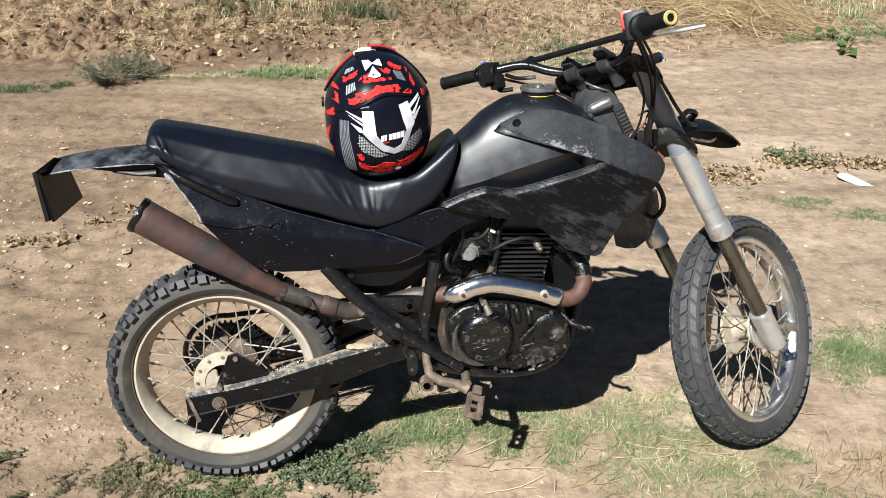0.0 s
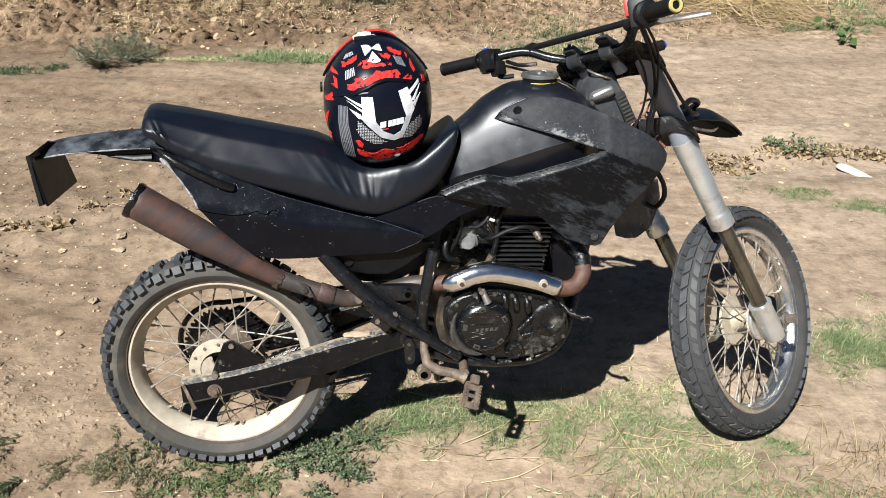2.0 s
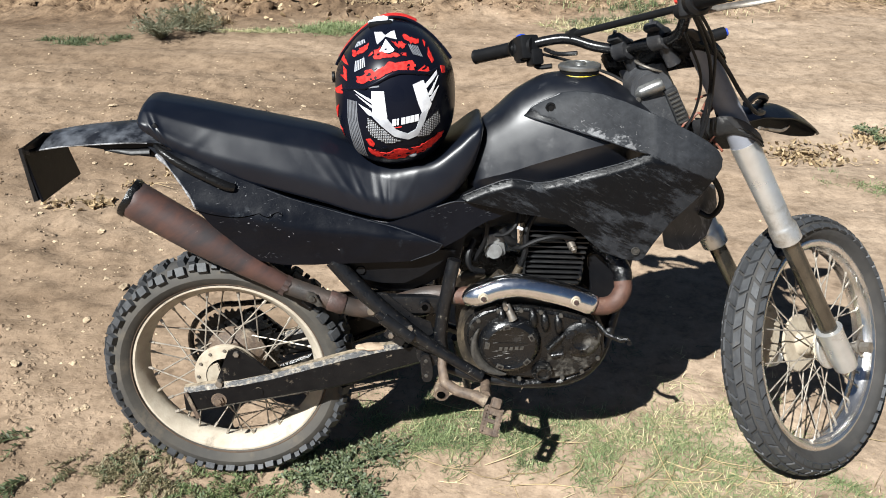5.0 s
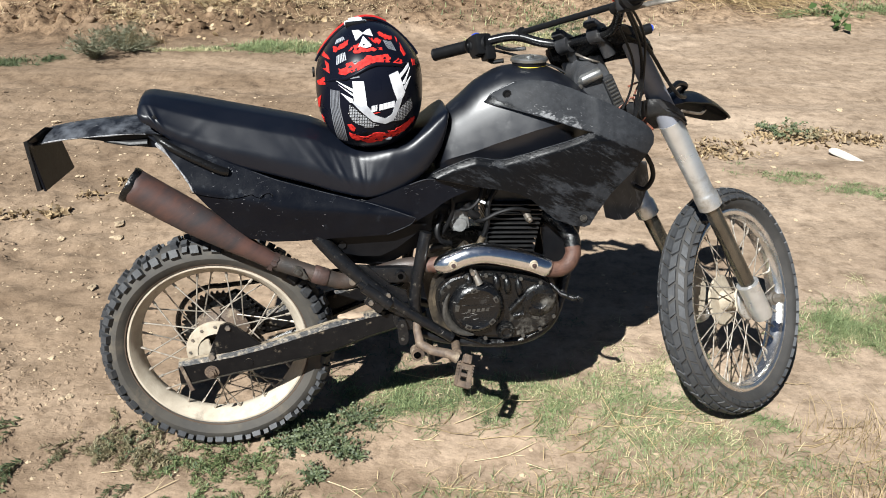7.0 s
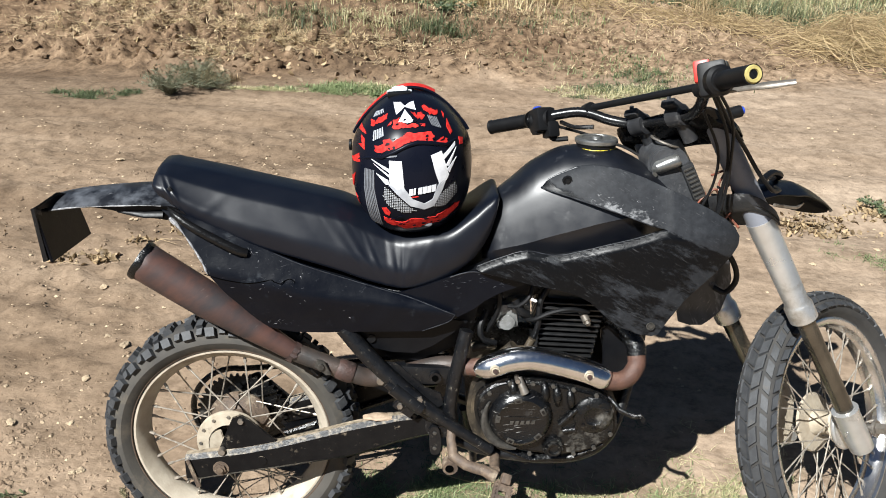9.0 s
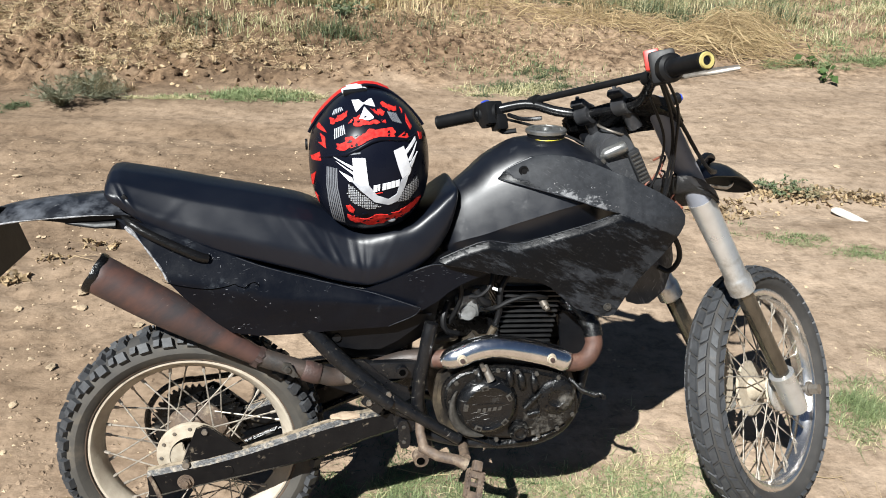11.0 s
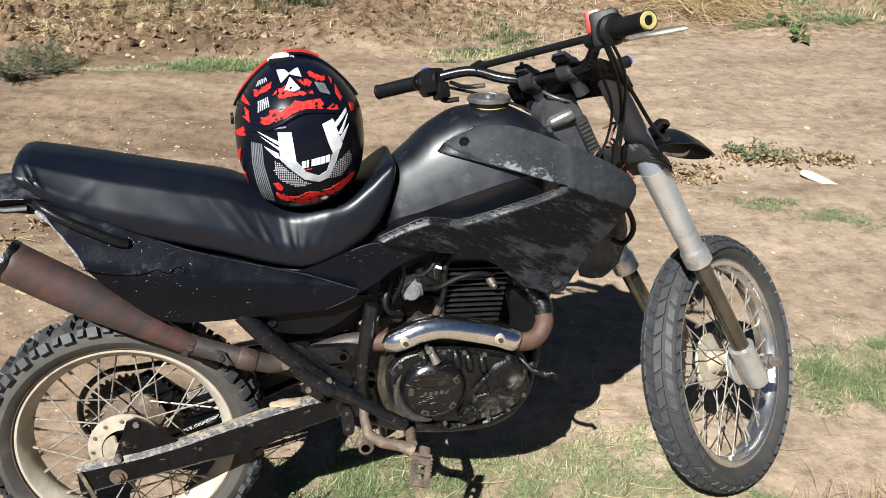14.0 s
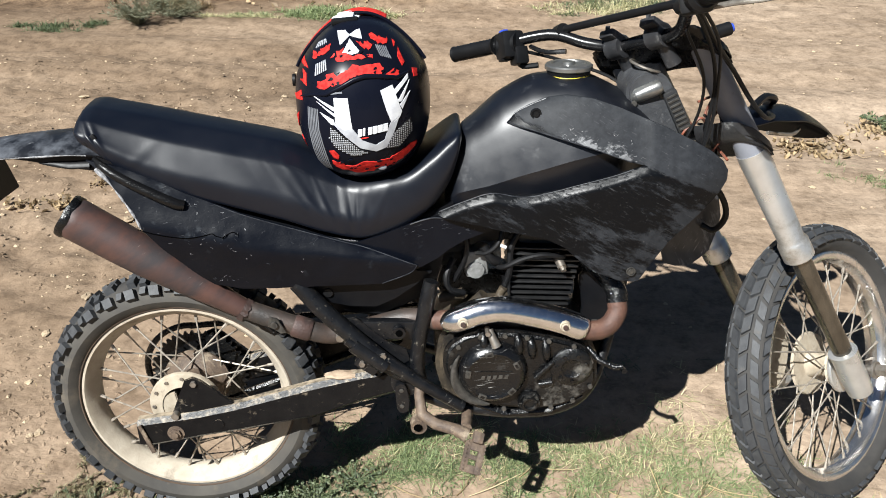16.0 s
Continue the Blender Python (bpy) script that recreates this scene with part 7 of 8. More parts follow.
    # ruled grey squares and band
    for poly in ([(-0.078, 0.086), (-0.058, 0.096), (-0.054, 0.081), (-0.077, 0.068)], [(0.036, 0.118), (0.058, 0.113), (0.066, 0.094), (0.045, 0.101)], [(-0.081, 0.116), (-0.064, 0.124), (-0.060, 0.120), (-0.085, 0.107)]):
        strips = []
        p = [Vector((x, z)) for x, z in poly]
        for i in range(6):
            a, c = p[0].lerp(p[1], i / 6 + 0.02), p[0].lerp(p[1], i / 6 + 0.11)
            d, e = p[3].lerp(p[2], i / 6 + 0.11), p[3].lerp(p[2], i / 6 + 0.02)
            strips.append([tuple(a), tuple(c), tuple(d), tuple(e)])
        decal("grey_graphic", strips, M["helmet_silver"] if poly[0][0] < -0.07 else M["helmet_grey"], "finely ruled grey square")
    left = [(-0.092, 0.014), (-0.094, -0.025), (-0.090, -0.07), (-0.082, -0.115)]
    right = [(-0.071, 0.013), (-0.071, -0.026), (-0.063, -0.07), (-0.057, -0.112)]
    strips = []
    for i in range(7):
        t0, t1 = i / 7, i / 7 + 0.085
        L = [Vector(a).lerp(Vector(c), t0) for a, c in zip(left, right)]
        R = [Vector(a).lerp(Vector(c), t1) for a, c in zip(left, right)]
        strips.append([tuple(q) for q in L] + [tuple(q) for q in R[::-1]])
    decal("grey_graphic", strips, M["helmet_grey"], "finely ruled grey band")
    # rear lip above the smooth back panel
    b = B()
    lipline = [(-0.106, 0.028), (-0.085, 0.036), (-0.055, 0.041), (-0.030, 0.053), (-0.005, 0.066), (0.014, 0.071), (0.045, 0.069), (0.070, 0.064), (0.092, 0.070)]
    tube(b, [on_back(x, z, 0.0005) for x, z in lipline], [0.0015, 0.003, 0.004, 0.0045, 0.005, 0.005, 0.0045, 0.004, 0.0015], 10)
    part("rear_lip", b, M["shell"], root, "raised black lip")
    b = B()
    q = on_back(0.035, -0.103, 0.001)
    bmesh.ops.create_uvsphere(b, u_segments=16, v_segments=8, radius=1)
    for v in b.verts:
        v.co = q + Vector((0.009 * v.co.x, 0.003 * v.co.y, 0.0055 * v.co.z))
    part("badge", b, M["helmet_grey"], root, "small pale badge")
    # crown vent and the sun peak, which hugs the far side of the shell
    b = B()
    box(b, (-0.026, 0.004, zc + 0.150), (0.034, 0.044, 0.012), Matrix.Rotation(radians(-8), 3, "Y") @ Matrix.Rotation(radians(6), 3, "X"), 0.005)
    box(b, (-0.044, 0.010, zc + 0.146), (0.018, 0.028, 0.010), Matrix.Rotation(radians(-22), 3, "Y"), 0.004)
    box(b, (-0.008, 0.010, zc + 0.148), (0.016, 0.028, 0.009), Matrix.Rotation(radians(6), 3, "Y"), 0.004)
    part("crown_vent", b, M["helmet_white"], root, "white crown vent")
    b = B()
    box(b, (-0.026, -0.022, zc + 0.146), (0.050, 0.014, 0.012), Matrix.Rotation(radians(-4), 3, "Y") @ Matrix.Rotation(radians(18), 3, "X"), 0.004)
    part("vent_slot", b, M["rubber"], root, "black vent slot")
    b = B()
    rows = []
    for u in np.linspace(radians(66), radians(152), 28):
        cu, su = math.cos(u), math.sin(u)
        row = []
        for lift in (0.0105, 0.0065):
            span = np.linspace(0, 1, 9) if lift > 0.008 else np.linspace(1, 0, 9)
            for t in span:
                y = 0.012 + 0.12 * t
                k = max(0.05, 1 - abs(y / C) ** P) ** (1 / P) + 0.05 * t
                row.append(((A * k + lift + 0.006 * t) * cu * crown(D * k * su), y, zc + (D * k + lift + 0.006 * t) * su))
        rows.append(row)
    loft(b, rows)
    peak = part("peak", b, M["helmet_red"], root, "red sun peak")
    b = B()
    tube(b, [((A + 0.0075) * math.cos(u) * crown(D * math.sin(u)), 0.010, zc + (D + 0.0065) * math.sin(u)) for u in np.linspace(radians(26), radians(158), 40)], 0.0032, 8)
    part("peak_edge", b, M["shell"], peak, "black edge of the peak")
    b = B()
    tube(b, [(-0.129, 0.0, zc + 0.035), (-0.134, 0.0, zc + 0.035)], 0.012, 16)
    part("peak_screw", b, M["rubber"], root)


helmet()


# ---- plants, stones, litter ----
def blades(name, centres, height, width, mat, label, category, lean=0.6, seed=1, seg=3, kind="stuff", curl=0.6):
    """Many thin tapering blades in one mesh; centres: array of (x, y)."""
    rng = np.random.default_rng(seed)
    n = len(centres)
    x, y = centres[:, 0], centres[:, 1]
    z = ground_height(x, y) - 0.004
    a = rng.uniform(0, 2 * np.pi, n)
    h = height * rng.uniform(0.45, 1.25, n)
    w = width * rng.uniform(0.6, 1.3, n)
    ln = lean * rng.uniform(0.1, 1.3, n)
    dx, dy = np.cos(a), np.sin(a)
    sx, sy = -dy, dx
    verts, faces = [], []
    base = np.arange(n) * (2 * seg + 1)
    cols = np.zeros((n, 2 * seg + 1, 3))
    for k in range(seg + 1):
        t = k / seg
        out = h * ln * (t ** (1 + curl))
        up = h * t * np.sqrt(np.maximum(0.05, 1 - np.minimum(0.9, (ln * t) ** 2 * 0.55)))
        px, py, pz = x + dx * out, y + dy * out, z + up
        if k < seg:
            ww = w * (1 - 0.75 * t)
            cols[:, 2 * k] = np.stack([px - sx * ww, py - sy * ww, pz], -1)
            cols[:, 2 * k + 1] = np.stack([px + sx * ww, py + sy * ww, pz], -1)
        else:
            cols[:, 2 * k] = np.stack([px, py, pz], -1)
    f = []
    for k in range(seg - 1):
        f.append(np.stack([base + 2 * k, base + 2 * k + 1, base + 2 * k + 3, base + 2 * k + 2], -1))
    tri = np.stack([base + 2 * seg - 2, base + 2 * seg - 1, base + 2 * seg], -1)
    faces = np.concatenate(f).tolist() + tri.tolist() if f else tri.tolist()
    me = bpy.data.meshes.new(name)
    me.from_pydata(cols.reshape(-1, 3).tolist(), [], faces)
    me.materials.append(mat)
    return tagged(new(name, me), label, category, kind=kind)


def patch(rng, n, cx, cy, rx, ry, turn=0.0, clump=0.9):
    """n places in an uneven oval, gathered in tufts."""
    m = max(4, int(n / 34))
    tx, ty = rng.normal(0, 0.5, m), rng.normal(0, 0.5, m)
    k = rng.integers(0, m, n)
    u = np.where(rng.random(n) < clump, tx[k] + rng.normal(0, 0.085, n), rng.normal(0, 0.55, n))
    v = np.where(rng.random(n) < clump, ty[k] + rng.normal(0, 0.07, n), rng.normal(0, 0.5, n))
    v = np.where(np.abs(u - tx[k]) < 0.2, ty[k] + rng.normal(0, 0.07, n), v)
    c, s = math.cos(turn), math.sin(turn)
    return np.stack([cx + rx * u * c - ry * v * s, cy + rx * u * s + ry * v * c], -1)


def vegetation():
    rng = np.random.default_rng(7)
    G = "grass patch"
    def open_ground(x, y, rng):
        """Where grass grows: a bare trodden patch is left out, and thin spots between the tufts."""
        bare = np.exp(-((x - 0.08) / 0.22) ** 2 - ((y - 1.80 - 0.12 * x) / 0.105) ** 2)
        thin = 0.5 + 0.5 * lumps(x, y, 0.17, 2, 12)
        return rng.random(len(x)) > 1.5 * bare + 0.9 * (1 - np.clip(1.7 * thin, 0, 1))

    # green grass under and beside the motorcycle
    def lawn(cx, cy, rx, ry, turn, n, mat, h, lab):
        c = patch(rng, n if cy > 2.35 or cx > 1.1 else int(2.8 * n), cx, cy, rx, ry, turn)
        if cy < 2.35 and cx < 1.1:
            c = c[:len(c) // 2] if mat == "pale_grass" else c
            c = c[open_ground(c[:, 0], c[:, 1], rng)]
            h = 0.72 * h
        blades("grass_patch", c, 0.85 * h, 0.0013 if cy < 4 else 0.003, M[mat], lab, G, 2.1, int(cx * 100 + cy * 1000) % 9999 + 3)

    lawn(-0.30, 1.90, 0.20, 0.10, 0.15, 700, "weed", 0.030, "low dark green weeds beside the rear tyre")
    lawn(-0.05, 2.02, 0.26, 0.13, 0.1, 1100, "grass", 0.042, "short green grass under the motorcycle")
    lawn(0.00, 2.00, 0.26, 0.12, 0.1, 700, "weed", 0.034, "dark green grass under the motorcycle")
    lawn(0.02, 2.05, 0.30, 0.12, 0.1, 231, "pale_grass", 0.050, "yellowing grass under the motorcycle")
    lawn(-0.12, 2.28, 0.32, 0.2, 0.0, 600, "weed", 0.035, "short green grass in the shade")
    lawn(0.36, 2.10, 0.26, 0.12, 0.1, 418, "pale_grass", 0.045, "thin yellowing grass under the engine")
    lawn(0.34, 2.08, 0.26, 0.12, 0.1, 480, "grass", 0.036, "thin green grass under the engine")
    lawn(0.66, 2.20, 0.24, 0.18, 0.3, 396, "pale_grass", 0.045, "thin yellowing grass before the front tyre")
    lawn(0.64, 2.12, 0.22, 0.2, 0.3, 620, "grass", 0.036, "thin green grass before the front tyre")
    lawn(0.62, 1.92, 0.32, 0.12, 0.1, 418, "pale_grass", 0.045, "sparse yellow grass")
    lawn(0.66, 1.90, 0.28, 0.12, 0.1, 520, "grass", 0.036, "sparse green grass")
    lawn(0.95, 1.98, 0.10, 0.08, 0.1, 140, "grass", 0.036, "small grass tuft")
    lawn(0.30, 2.40, 0.35, 0.22, 0.1, 420, "weed", 0.030, "sparse grass in the shade")
    lawn(1.32, 2.50, 0.20, 0.12, 0.2, 1700, "grass", 0.040, "green grass tufts")
    lawn(1.55, 2.44, 0.26, 0.16, -0.1, 2100, "grass", 0.042, "green grass tufts")
    lawn(1.80, 2.62, 0.22, 0.16, 0.1, 1300, "grass", 0.042, "green grass tufts")
    lawn(1.50, 2.46, 0.30, 0.16, 0.1, 900, "pale_grass", 0.036, "yellowing grass among the green tufts")
    lawn(1.78, 2.60, 0.24, 0.15, 0.1, 700, "pale_grass", 0.036, "yellowing grass among the green tufts")
    lawn(0.62, 1.98, 0.34, 0.16, 0.2, 900, "grass", 0.030, "fine green grass before the front tyre")
    lawn(0.30, 1.98, 0.26, 0.10, 0.1, 900, "grass", 0.030, "fine green grass under the engine")
    lawn(1.55, 3.70, 0.20, 0.07, -0.3, 800, "grass", 0.03, "short green grass on the track")
    lawn(1.84, 3.56, 0.22, 0.08, -0.2, 900, "grass", 0.03, "short green grass on the track")
    lawn(1.57, 2.68, 0.10, 0.05, 0, 220, "grass", 0.03, "small grass tuft")
    lawn(-1.25, 5.62, 0.30, 0.11, 0.08, 2300, "grass", 0.055, "strip of green grass at the track's edge")
    lawn(-1.05, 5.66, 0.28, 0.09, 0.05, 700, "pale_grass", 0.05, "yellowing grass at the track's edge")
    lawn(-1.85, 5.52, 0.34, 0.045, 0.06, 620, "pale_grass", 0.035, "thin pale grass strip at the track's edge")
    lawn(-1.7, 5.55, 0.25, 0.04, 0.06, 260, "grass", 0.035, "thin green grass strip at the track's edge")
    lawn(0.45, 5.90, 0.34, 0.14, 0.2, 1000, "pale_grass", 0.06, "olive grass at the track's edge")
    lawn(0.55, 5.98, 0.40, 0.16, 0.2, 1200, "weed", 0.05, "dusty green grass at the track's edge")
    lawn(0.65, 6.35, 0.30, 0.14, 0.2, 500, "weed", 0.05, "dusty green grass on the bank")
    lawn(-2.95, 5.18, 0.22, 0.10, 0.0, 700, "weed", 0.05, "low grey-green weeds")
    lawn(-2.68, 5.27, 0.08, 0.05, 0.0, 160, "weed", 0.05, "low grey-green weeds")
    lawn(-2.15, 5.66, 0.16, 0.06, 0.0, 300, "dead_leaf", 0.06, "withered brown weeds")
    lawn(2.75, 6.85, 0.25, 0.12, 0.0, 700, "grass", 0.06, "green grass at the track's edge")
    lawn(3.3, 6.95, 0.3, 0.12, 0.0, 900, "grass", 0.06, "green grass at the track's edge")
    # straw scraps lying about
    for cx, cy, rx, ry, n in ((0.55, 2.0, 0.8, 0.35, 420), (1.25, 1.95, 0.3, 0.2, 160), (-0.9, 1.9, 0.6, 0.4, 60), (1.6, 2.5, 0.5, 0.4, 80)):
        c = np.stack([rng.normal(cx, rx / 2, n), rng.normal(cy, ry / 2, n)], -1)
        blades("straw_scraps", c, 0.022, 0.0011, M["straw"], "dry straw scraps lying on the earth", "straw", 3.2, n, 3)
    # dry grass at the near edge of the trodden ground
    for i, (cx, cy, n) in enumerate(((-0.82, 1.33, 190), (-0.52, 1.40, 220), (-0.22, 1.50, 260), (0.12, 1.60, 300), (0.42, 1.66, 340), (0.72, 1.72, 380), (1.0, 1.76, 380))):
        c = np.stack([rng.normal(cx, 0.15, n), rng.normal(cy, 0.05, n)], -1)
        blades("dry_grass", c[:2 * n // 3], 0.04, 0.0012, M["straw"], "short dry grass at the path's edge", "dry grass", 1.9, 600 + i, 3)
        if cx > -0.3:
            c = np.stack([rng.normal(cx, 0.15, n), rng.normal(cy + 0.02, 0.04, n)], -1)
            blades("grass_patch", c, 0.034, 0.0014, M["grass"], "thin green grass at the path's edge", G, 1.6, 620 + i, 3)
    # dense dry clump where the path ends
    for i, (cx, cy, rx, ry, n, h, mat) in enumerate(((1.50, 1.66, 0.12, 0.08, 620, 0.13, "straw"), (1.34, 1.62, 0.12, 0.05, 420, 0.10, "straw"), (1.14, 1.62, 0.14, 0.04, 340, 0.08, "straw"), (1.48, 1.58, 0.12, 0.05, 420, 0.09, "weed"), (1.52, 1.72, 0.10, 0.06, 220, 0.10, "dead_leaf"), (1.62, 1.80, 0.10, 0.08, 260, 0.12, "straw"), (1.58, 1.64, 0.13, 0.07, 700, 0.15, "straw"), (1.60, 1.62, 0.12, 0.06, 520, 0.08, "dead_leaf"), (1.55, 1.70, 0.12, 0.07, 130, 0.21, "straw"), (1.40, 1.55, 0.10, 0.04, 300, 0.08, "dead_leaf"), (1.26, 1.72, 0.10, 0.05, 110, 0.12, "straw"))):
        c = np.stack([rng.normal(cx, rx, n), rng.normal(cy, ry, n)], -1)
        blades("dry_grass_clump", c, h, 0.0012, M[mat], "dense clump of withered grass at the path's edge", "dry grass", 1.2, 640 + i, 4)
    # stalks lying flat
    r2 = random.Random(77)
    b = B()
    for i in range(46):
        x, y = r2.gauss(0.42, 0.28), r2.gauss(1.93, 0.09)
        if i % 3 == 0:
            x, y = r2.gauss(1.0, 0.25), r2.gauss(1.95, 0.12)
        a, ln = r2.uniform(-0.6, 0.9), r2.uniform(0.05, 0.16)
        pts = [(x + ln * t * math.cos(a + 0.3 * t), y + ln * t * math.sin(a + 0.3 * t), float(ground_height(x, y)) + 0.004 + 0.012 * r2.random() * t) for t in (0, 0.33, 0.66, 1)]
        tube(b, pts, (0.0016, 0.0007), 5)
        if i % 2:
            q = pts[2]
            tube(b, [q, (q[0] + 0.04 * math.cos(a + 0.9), q[1] + 0.04 * math.sin(a + 0.9), q[2] + 0.006)], 0.0008, 4)
    tagged(part("straw_stalks", b, M["straw"]), "dry stalks lying on the earth", "straw", kind="stuff")
    # long pale stalks, each bent where it was trodden
    for i, (x0, y0, x1, y1) in enumerate(((0.02, 1.68, 0.29, 1.67), (0.12, 1.78, 0.29, 1.86), (-0.26, 1.68, -0.14, 1.61), (0.49, 2.08, 0.57, 1.83), (0.06, 1.92, 0.18, 2.01), (0.26, 1.78, 0.33, 1.75), (0.13, 1.86, 0.33, 1.88), (0.06, 1.68, 0.09, 1.73), (-1.53, 1.48, -1.43, 1.59), (-1.40, 1.42, -1.30, 1.38), (-1.55, 1.49, -1.46, 1.53), (-0.74, 1.58, -0.65, 1.67), (-0.61, 1.51, -0.57, 1.62), (-0.86, 1.68, -0.80, 1.70), (-0.05, 1.85, 0.02, 1.88), (0.57, 1.95, 0.62, 1.84))):
        b = B()
        mx, my = 0.5 * (x0 + x1) + r2.uniform(-0.012, 0.012), 0.5 * (y0 + y1) + r2.uniform(-0.012, 0.012)
        run = [(x, y, float(ground_height(x, y)) + 0.003 + 0.005 * r2.random()) for x, y in ((x0, y0), (mx, my), (x1, y1))]
        tube(b, run, [r2.uniform(0.0008, 0.0016) for _ in range(6)] + [0.0004], 6, 3)
        for k in range(2):
            q, a = run[1], math.atan2(y1 - y0, x1 - x0) + r2.choice((-0.6, 0.6, 0.45))
            tube(b, [q, (q[0] + 0.045 * math.cos(a), q[1] + 0.045 * math.sin(a), q[2] + 0.006)], (0.0007, 0.0003), 5)
        tagged(part("dry_stalk", b, M["pale_straw" if i % 3 else "straw"]), "long pale dry stalk lying on the earth", "straw", "dry stalks on the ground")
    # pale mats of straw on the dug bank
    for i, (cx, cy, rx, ry, n) in enumerate(((-3.35, 6.62, 0.20, 0.07, 500), (-2.92, 6.40, 0.20, 0.05, 500), (-2.20, 6.42, 0.20, 0.05, 520), (-2.02, 6.34, 0.14, 0.05, 360), (-2.45, 6.10, 0.15, 0.06, 420), (-1.62, 6.28, 0.25, 0.06, 300), (-2.7, 6.65, 0.2, 0.06, 300), (-1.1, 6.3, 0.3, 0.06, 260), (-0.5, 6.9, 0.35, 0.08, 420), (0.1, 6.9, 0.4, 0.1, 420), (-3.7, 6.3, 0.25, 0.08, 350))):
        c = np.stack([rng.normal(cx, rx, 2 * n), rng.normal(cy, ry, 2 * n)], -1)
        blades("straw_mat", c, 0.040, 0.0030, M["pale_straw"], "flattened pale straw on the dug bank", "straw", 4.0, 400 + i, 2)
    c = np.stack([rng.normal(1.20, 0.11, 120), rng.normal(1.92, 0.05, 120)], -1)
    blades("dry_grass_tuft", c, 0.11, 0.0011, M["straw"], "tuft of thin dry grass stems", "dry grass", 0.9, 55, 3)
    # wild grass behind the bank, in tufts, dry and green mixed
    def meadow(k, x0, x1, y0, y1, n, h, w, mat, lab):
        m = max(4, n // 34)
        tx, ty = rng.uniform(x0, x1, m), y0 + (y1 - y0) * rng.random(m) ** 0.85
        keep = rng.random(m) < 0.25 + 0.9 * (0.5 + 0.5 * np.sin(tx * 2.9 + k * 1.9 + np.sin(ty * 2.6)) * np.sin(ty * 2.3 + k))
        tx, ty = tx[keep], ty[keep]
        q = rng.integers(0, len(tx), n)
        sp = (0.045 + 0.06 * rng.random(len(tx)))[q] * (1 if y0 < 9 else 4)
        x, y = tx[q] + rng.normal(0, 1, n) * sp * 1.5, ty[q] + rng.normal(0, 1, n) * sp
        blades("wild_grass", np.stack([x, y], -1), h, w, M[mat], lab, "grass", 1.2, 90 + k, 3)

    meadow(0, -5.0, -0.2, 6.95, 8.0, 8000, 0.24, 0.003, "pale_straw", "tall dry yellow grass on the bank")
    meadow(1, -5.0, -0.2, 7.0, 8.0, 6500, 0.22, 0.003, "pale_grass", "olive green wild grass on the bank")
    meadow(2, -5.0, -0.2, 7.0, 8.2, 4500, 0.20, 0.0032, "weed", "dark green wild grass on the bank")
    meadow(3, -7.0, 0.6, 8.0, 9.4, 4000, 0.30, 0.004, "pale_grass", "olive green wild grass on the bank")
    meadow(4, -7.0, 0.6, 8.0, 9.4, 4000, 0.30, 0.004, "pale_straw", "tall dry yellow grass on the bank")
    meadow(5, -0.6, 1.4, 7.2, 8.2, 1600, 0.19, 0.003, "straw", "dry yellow grass stems")
    meadow(6, -0.2, 3.2, 7.5, 9.2, 4200, 0.17, 0.0036, "weed", "dark olive wild grass")
    meadow(7, -0.2, 3.2, 7.5, 9.2, 2600, 0.17, 0.0034, "pale_grass", "olive green wild grass")
    meadow(8, -0.2, 3.2, 7.6, 9.4, 1100, 0.22, 0.0030, "straw", "thin dry grass stems")
    meadow(9, 2.7, 6.5, 6.95, 9.6, 5600, 0.075, 0.0036, "grass", "low green grass")
    meadow(10, 2.7, 6.5, 7.0, 9.6, 4600, 0.085, 0.0036, "pale_grass", "low yellow-green grass")
    meadow(11, 2.7, 6.5, 7.3, 9.6, 1500, 0.10, 0.0030, "straw", "low dry grass")
    meadow(12, -9, 9, 9.2, 15, 3500, 0.36, 0.005, "straw", "far dry yellow grass")
    meadow(13, -9, 9, 9.2, 15, 7000, 0.34, 0.005, "pale_grass", "far olive grass")
    meadow(14, -9, 9, 9.2, 15, 6000, 0.32, 0.005, "grass", "far green grass")
    meadow(15, -22, 22, 15, 40, 7000, 0.7, 0.009, "straw", "far dry yellow grass")
    meadow(16, -22, 22, 15, 40, 5000, 0.7, 0.009, "pale_grass", "far olive grass")
    # weeds on the bank's face
    for i, (cx, cy, rx, n, h, mat) in enumerate(((-1.92, 6.56, 0.13, 420, 0.12, "weed"), (-1.33, 6.52, 0.16, 380, 0.11, "pale_grass"), (-0.93, 6.46, 0.10, 360, 0.10, "weed"), (-0.78, 6.52, 0.10, 420, 0.11, "weed"), (-1.62, 6.62, 0.2, 260, 0.09, "pale_grass"), (0.55, 6.55, 0.16, 300, 0.06, "grass"), (0.35, 6.3, 0.25, 300, 0.05, "grass"), (0.85, 6.35, 0.2, 260, 0.05, "pale_grass"), (-0.35, 6.75, 0.14, 200, 0.09, "weed"), (0.15, 7.0, 0.14, 160, 0.09, "grass"))):
        c = np.stack([rng.normal(cx, 1.4 * rx, n), rng.normal(cy, 0.07, n)], -1)[:int(0.62 * n)]
        blades("bank_weed", c, h, 0.0032, M[mat], "green weed tuft on the dug bank", "weed", 1.3, 500 + i, 3)
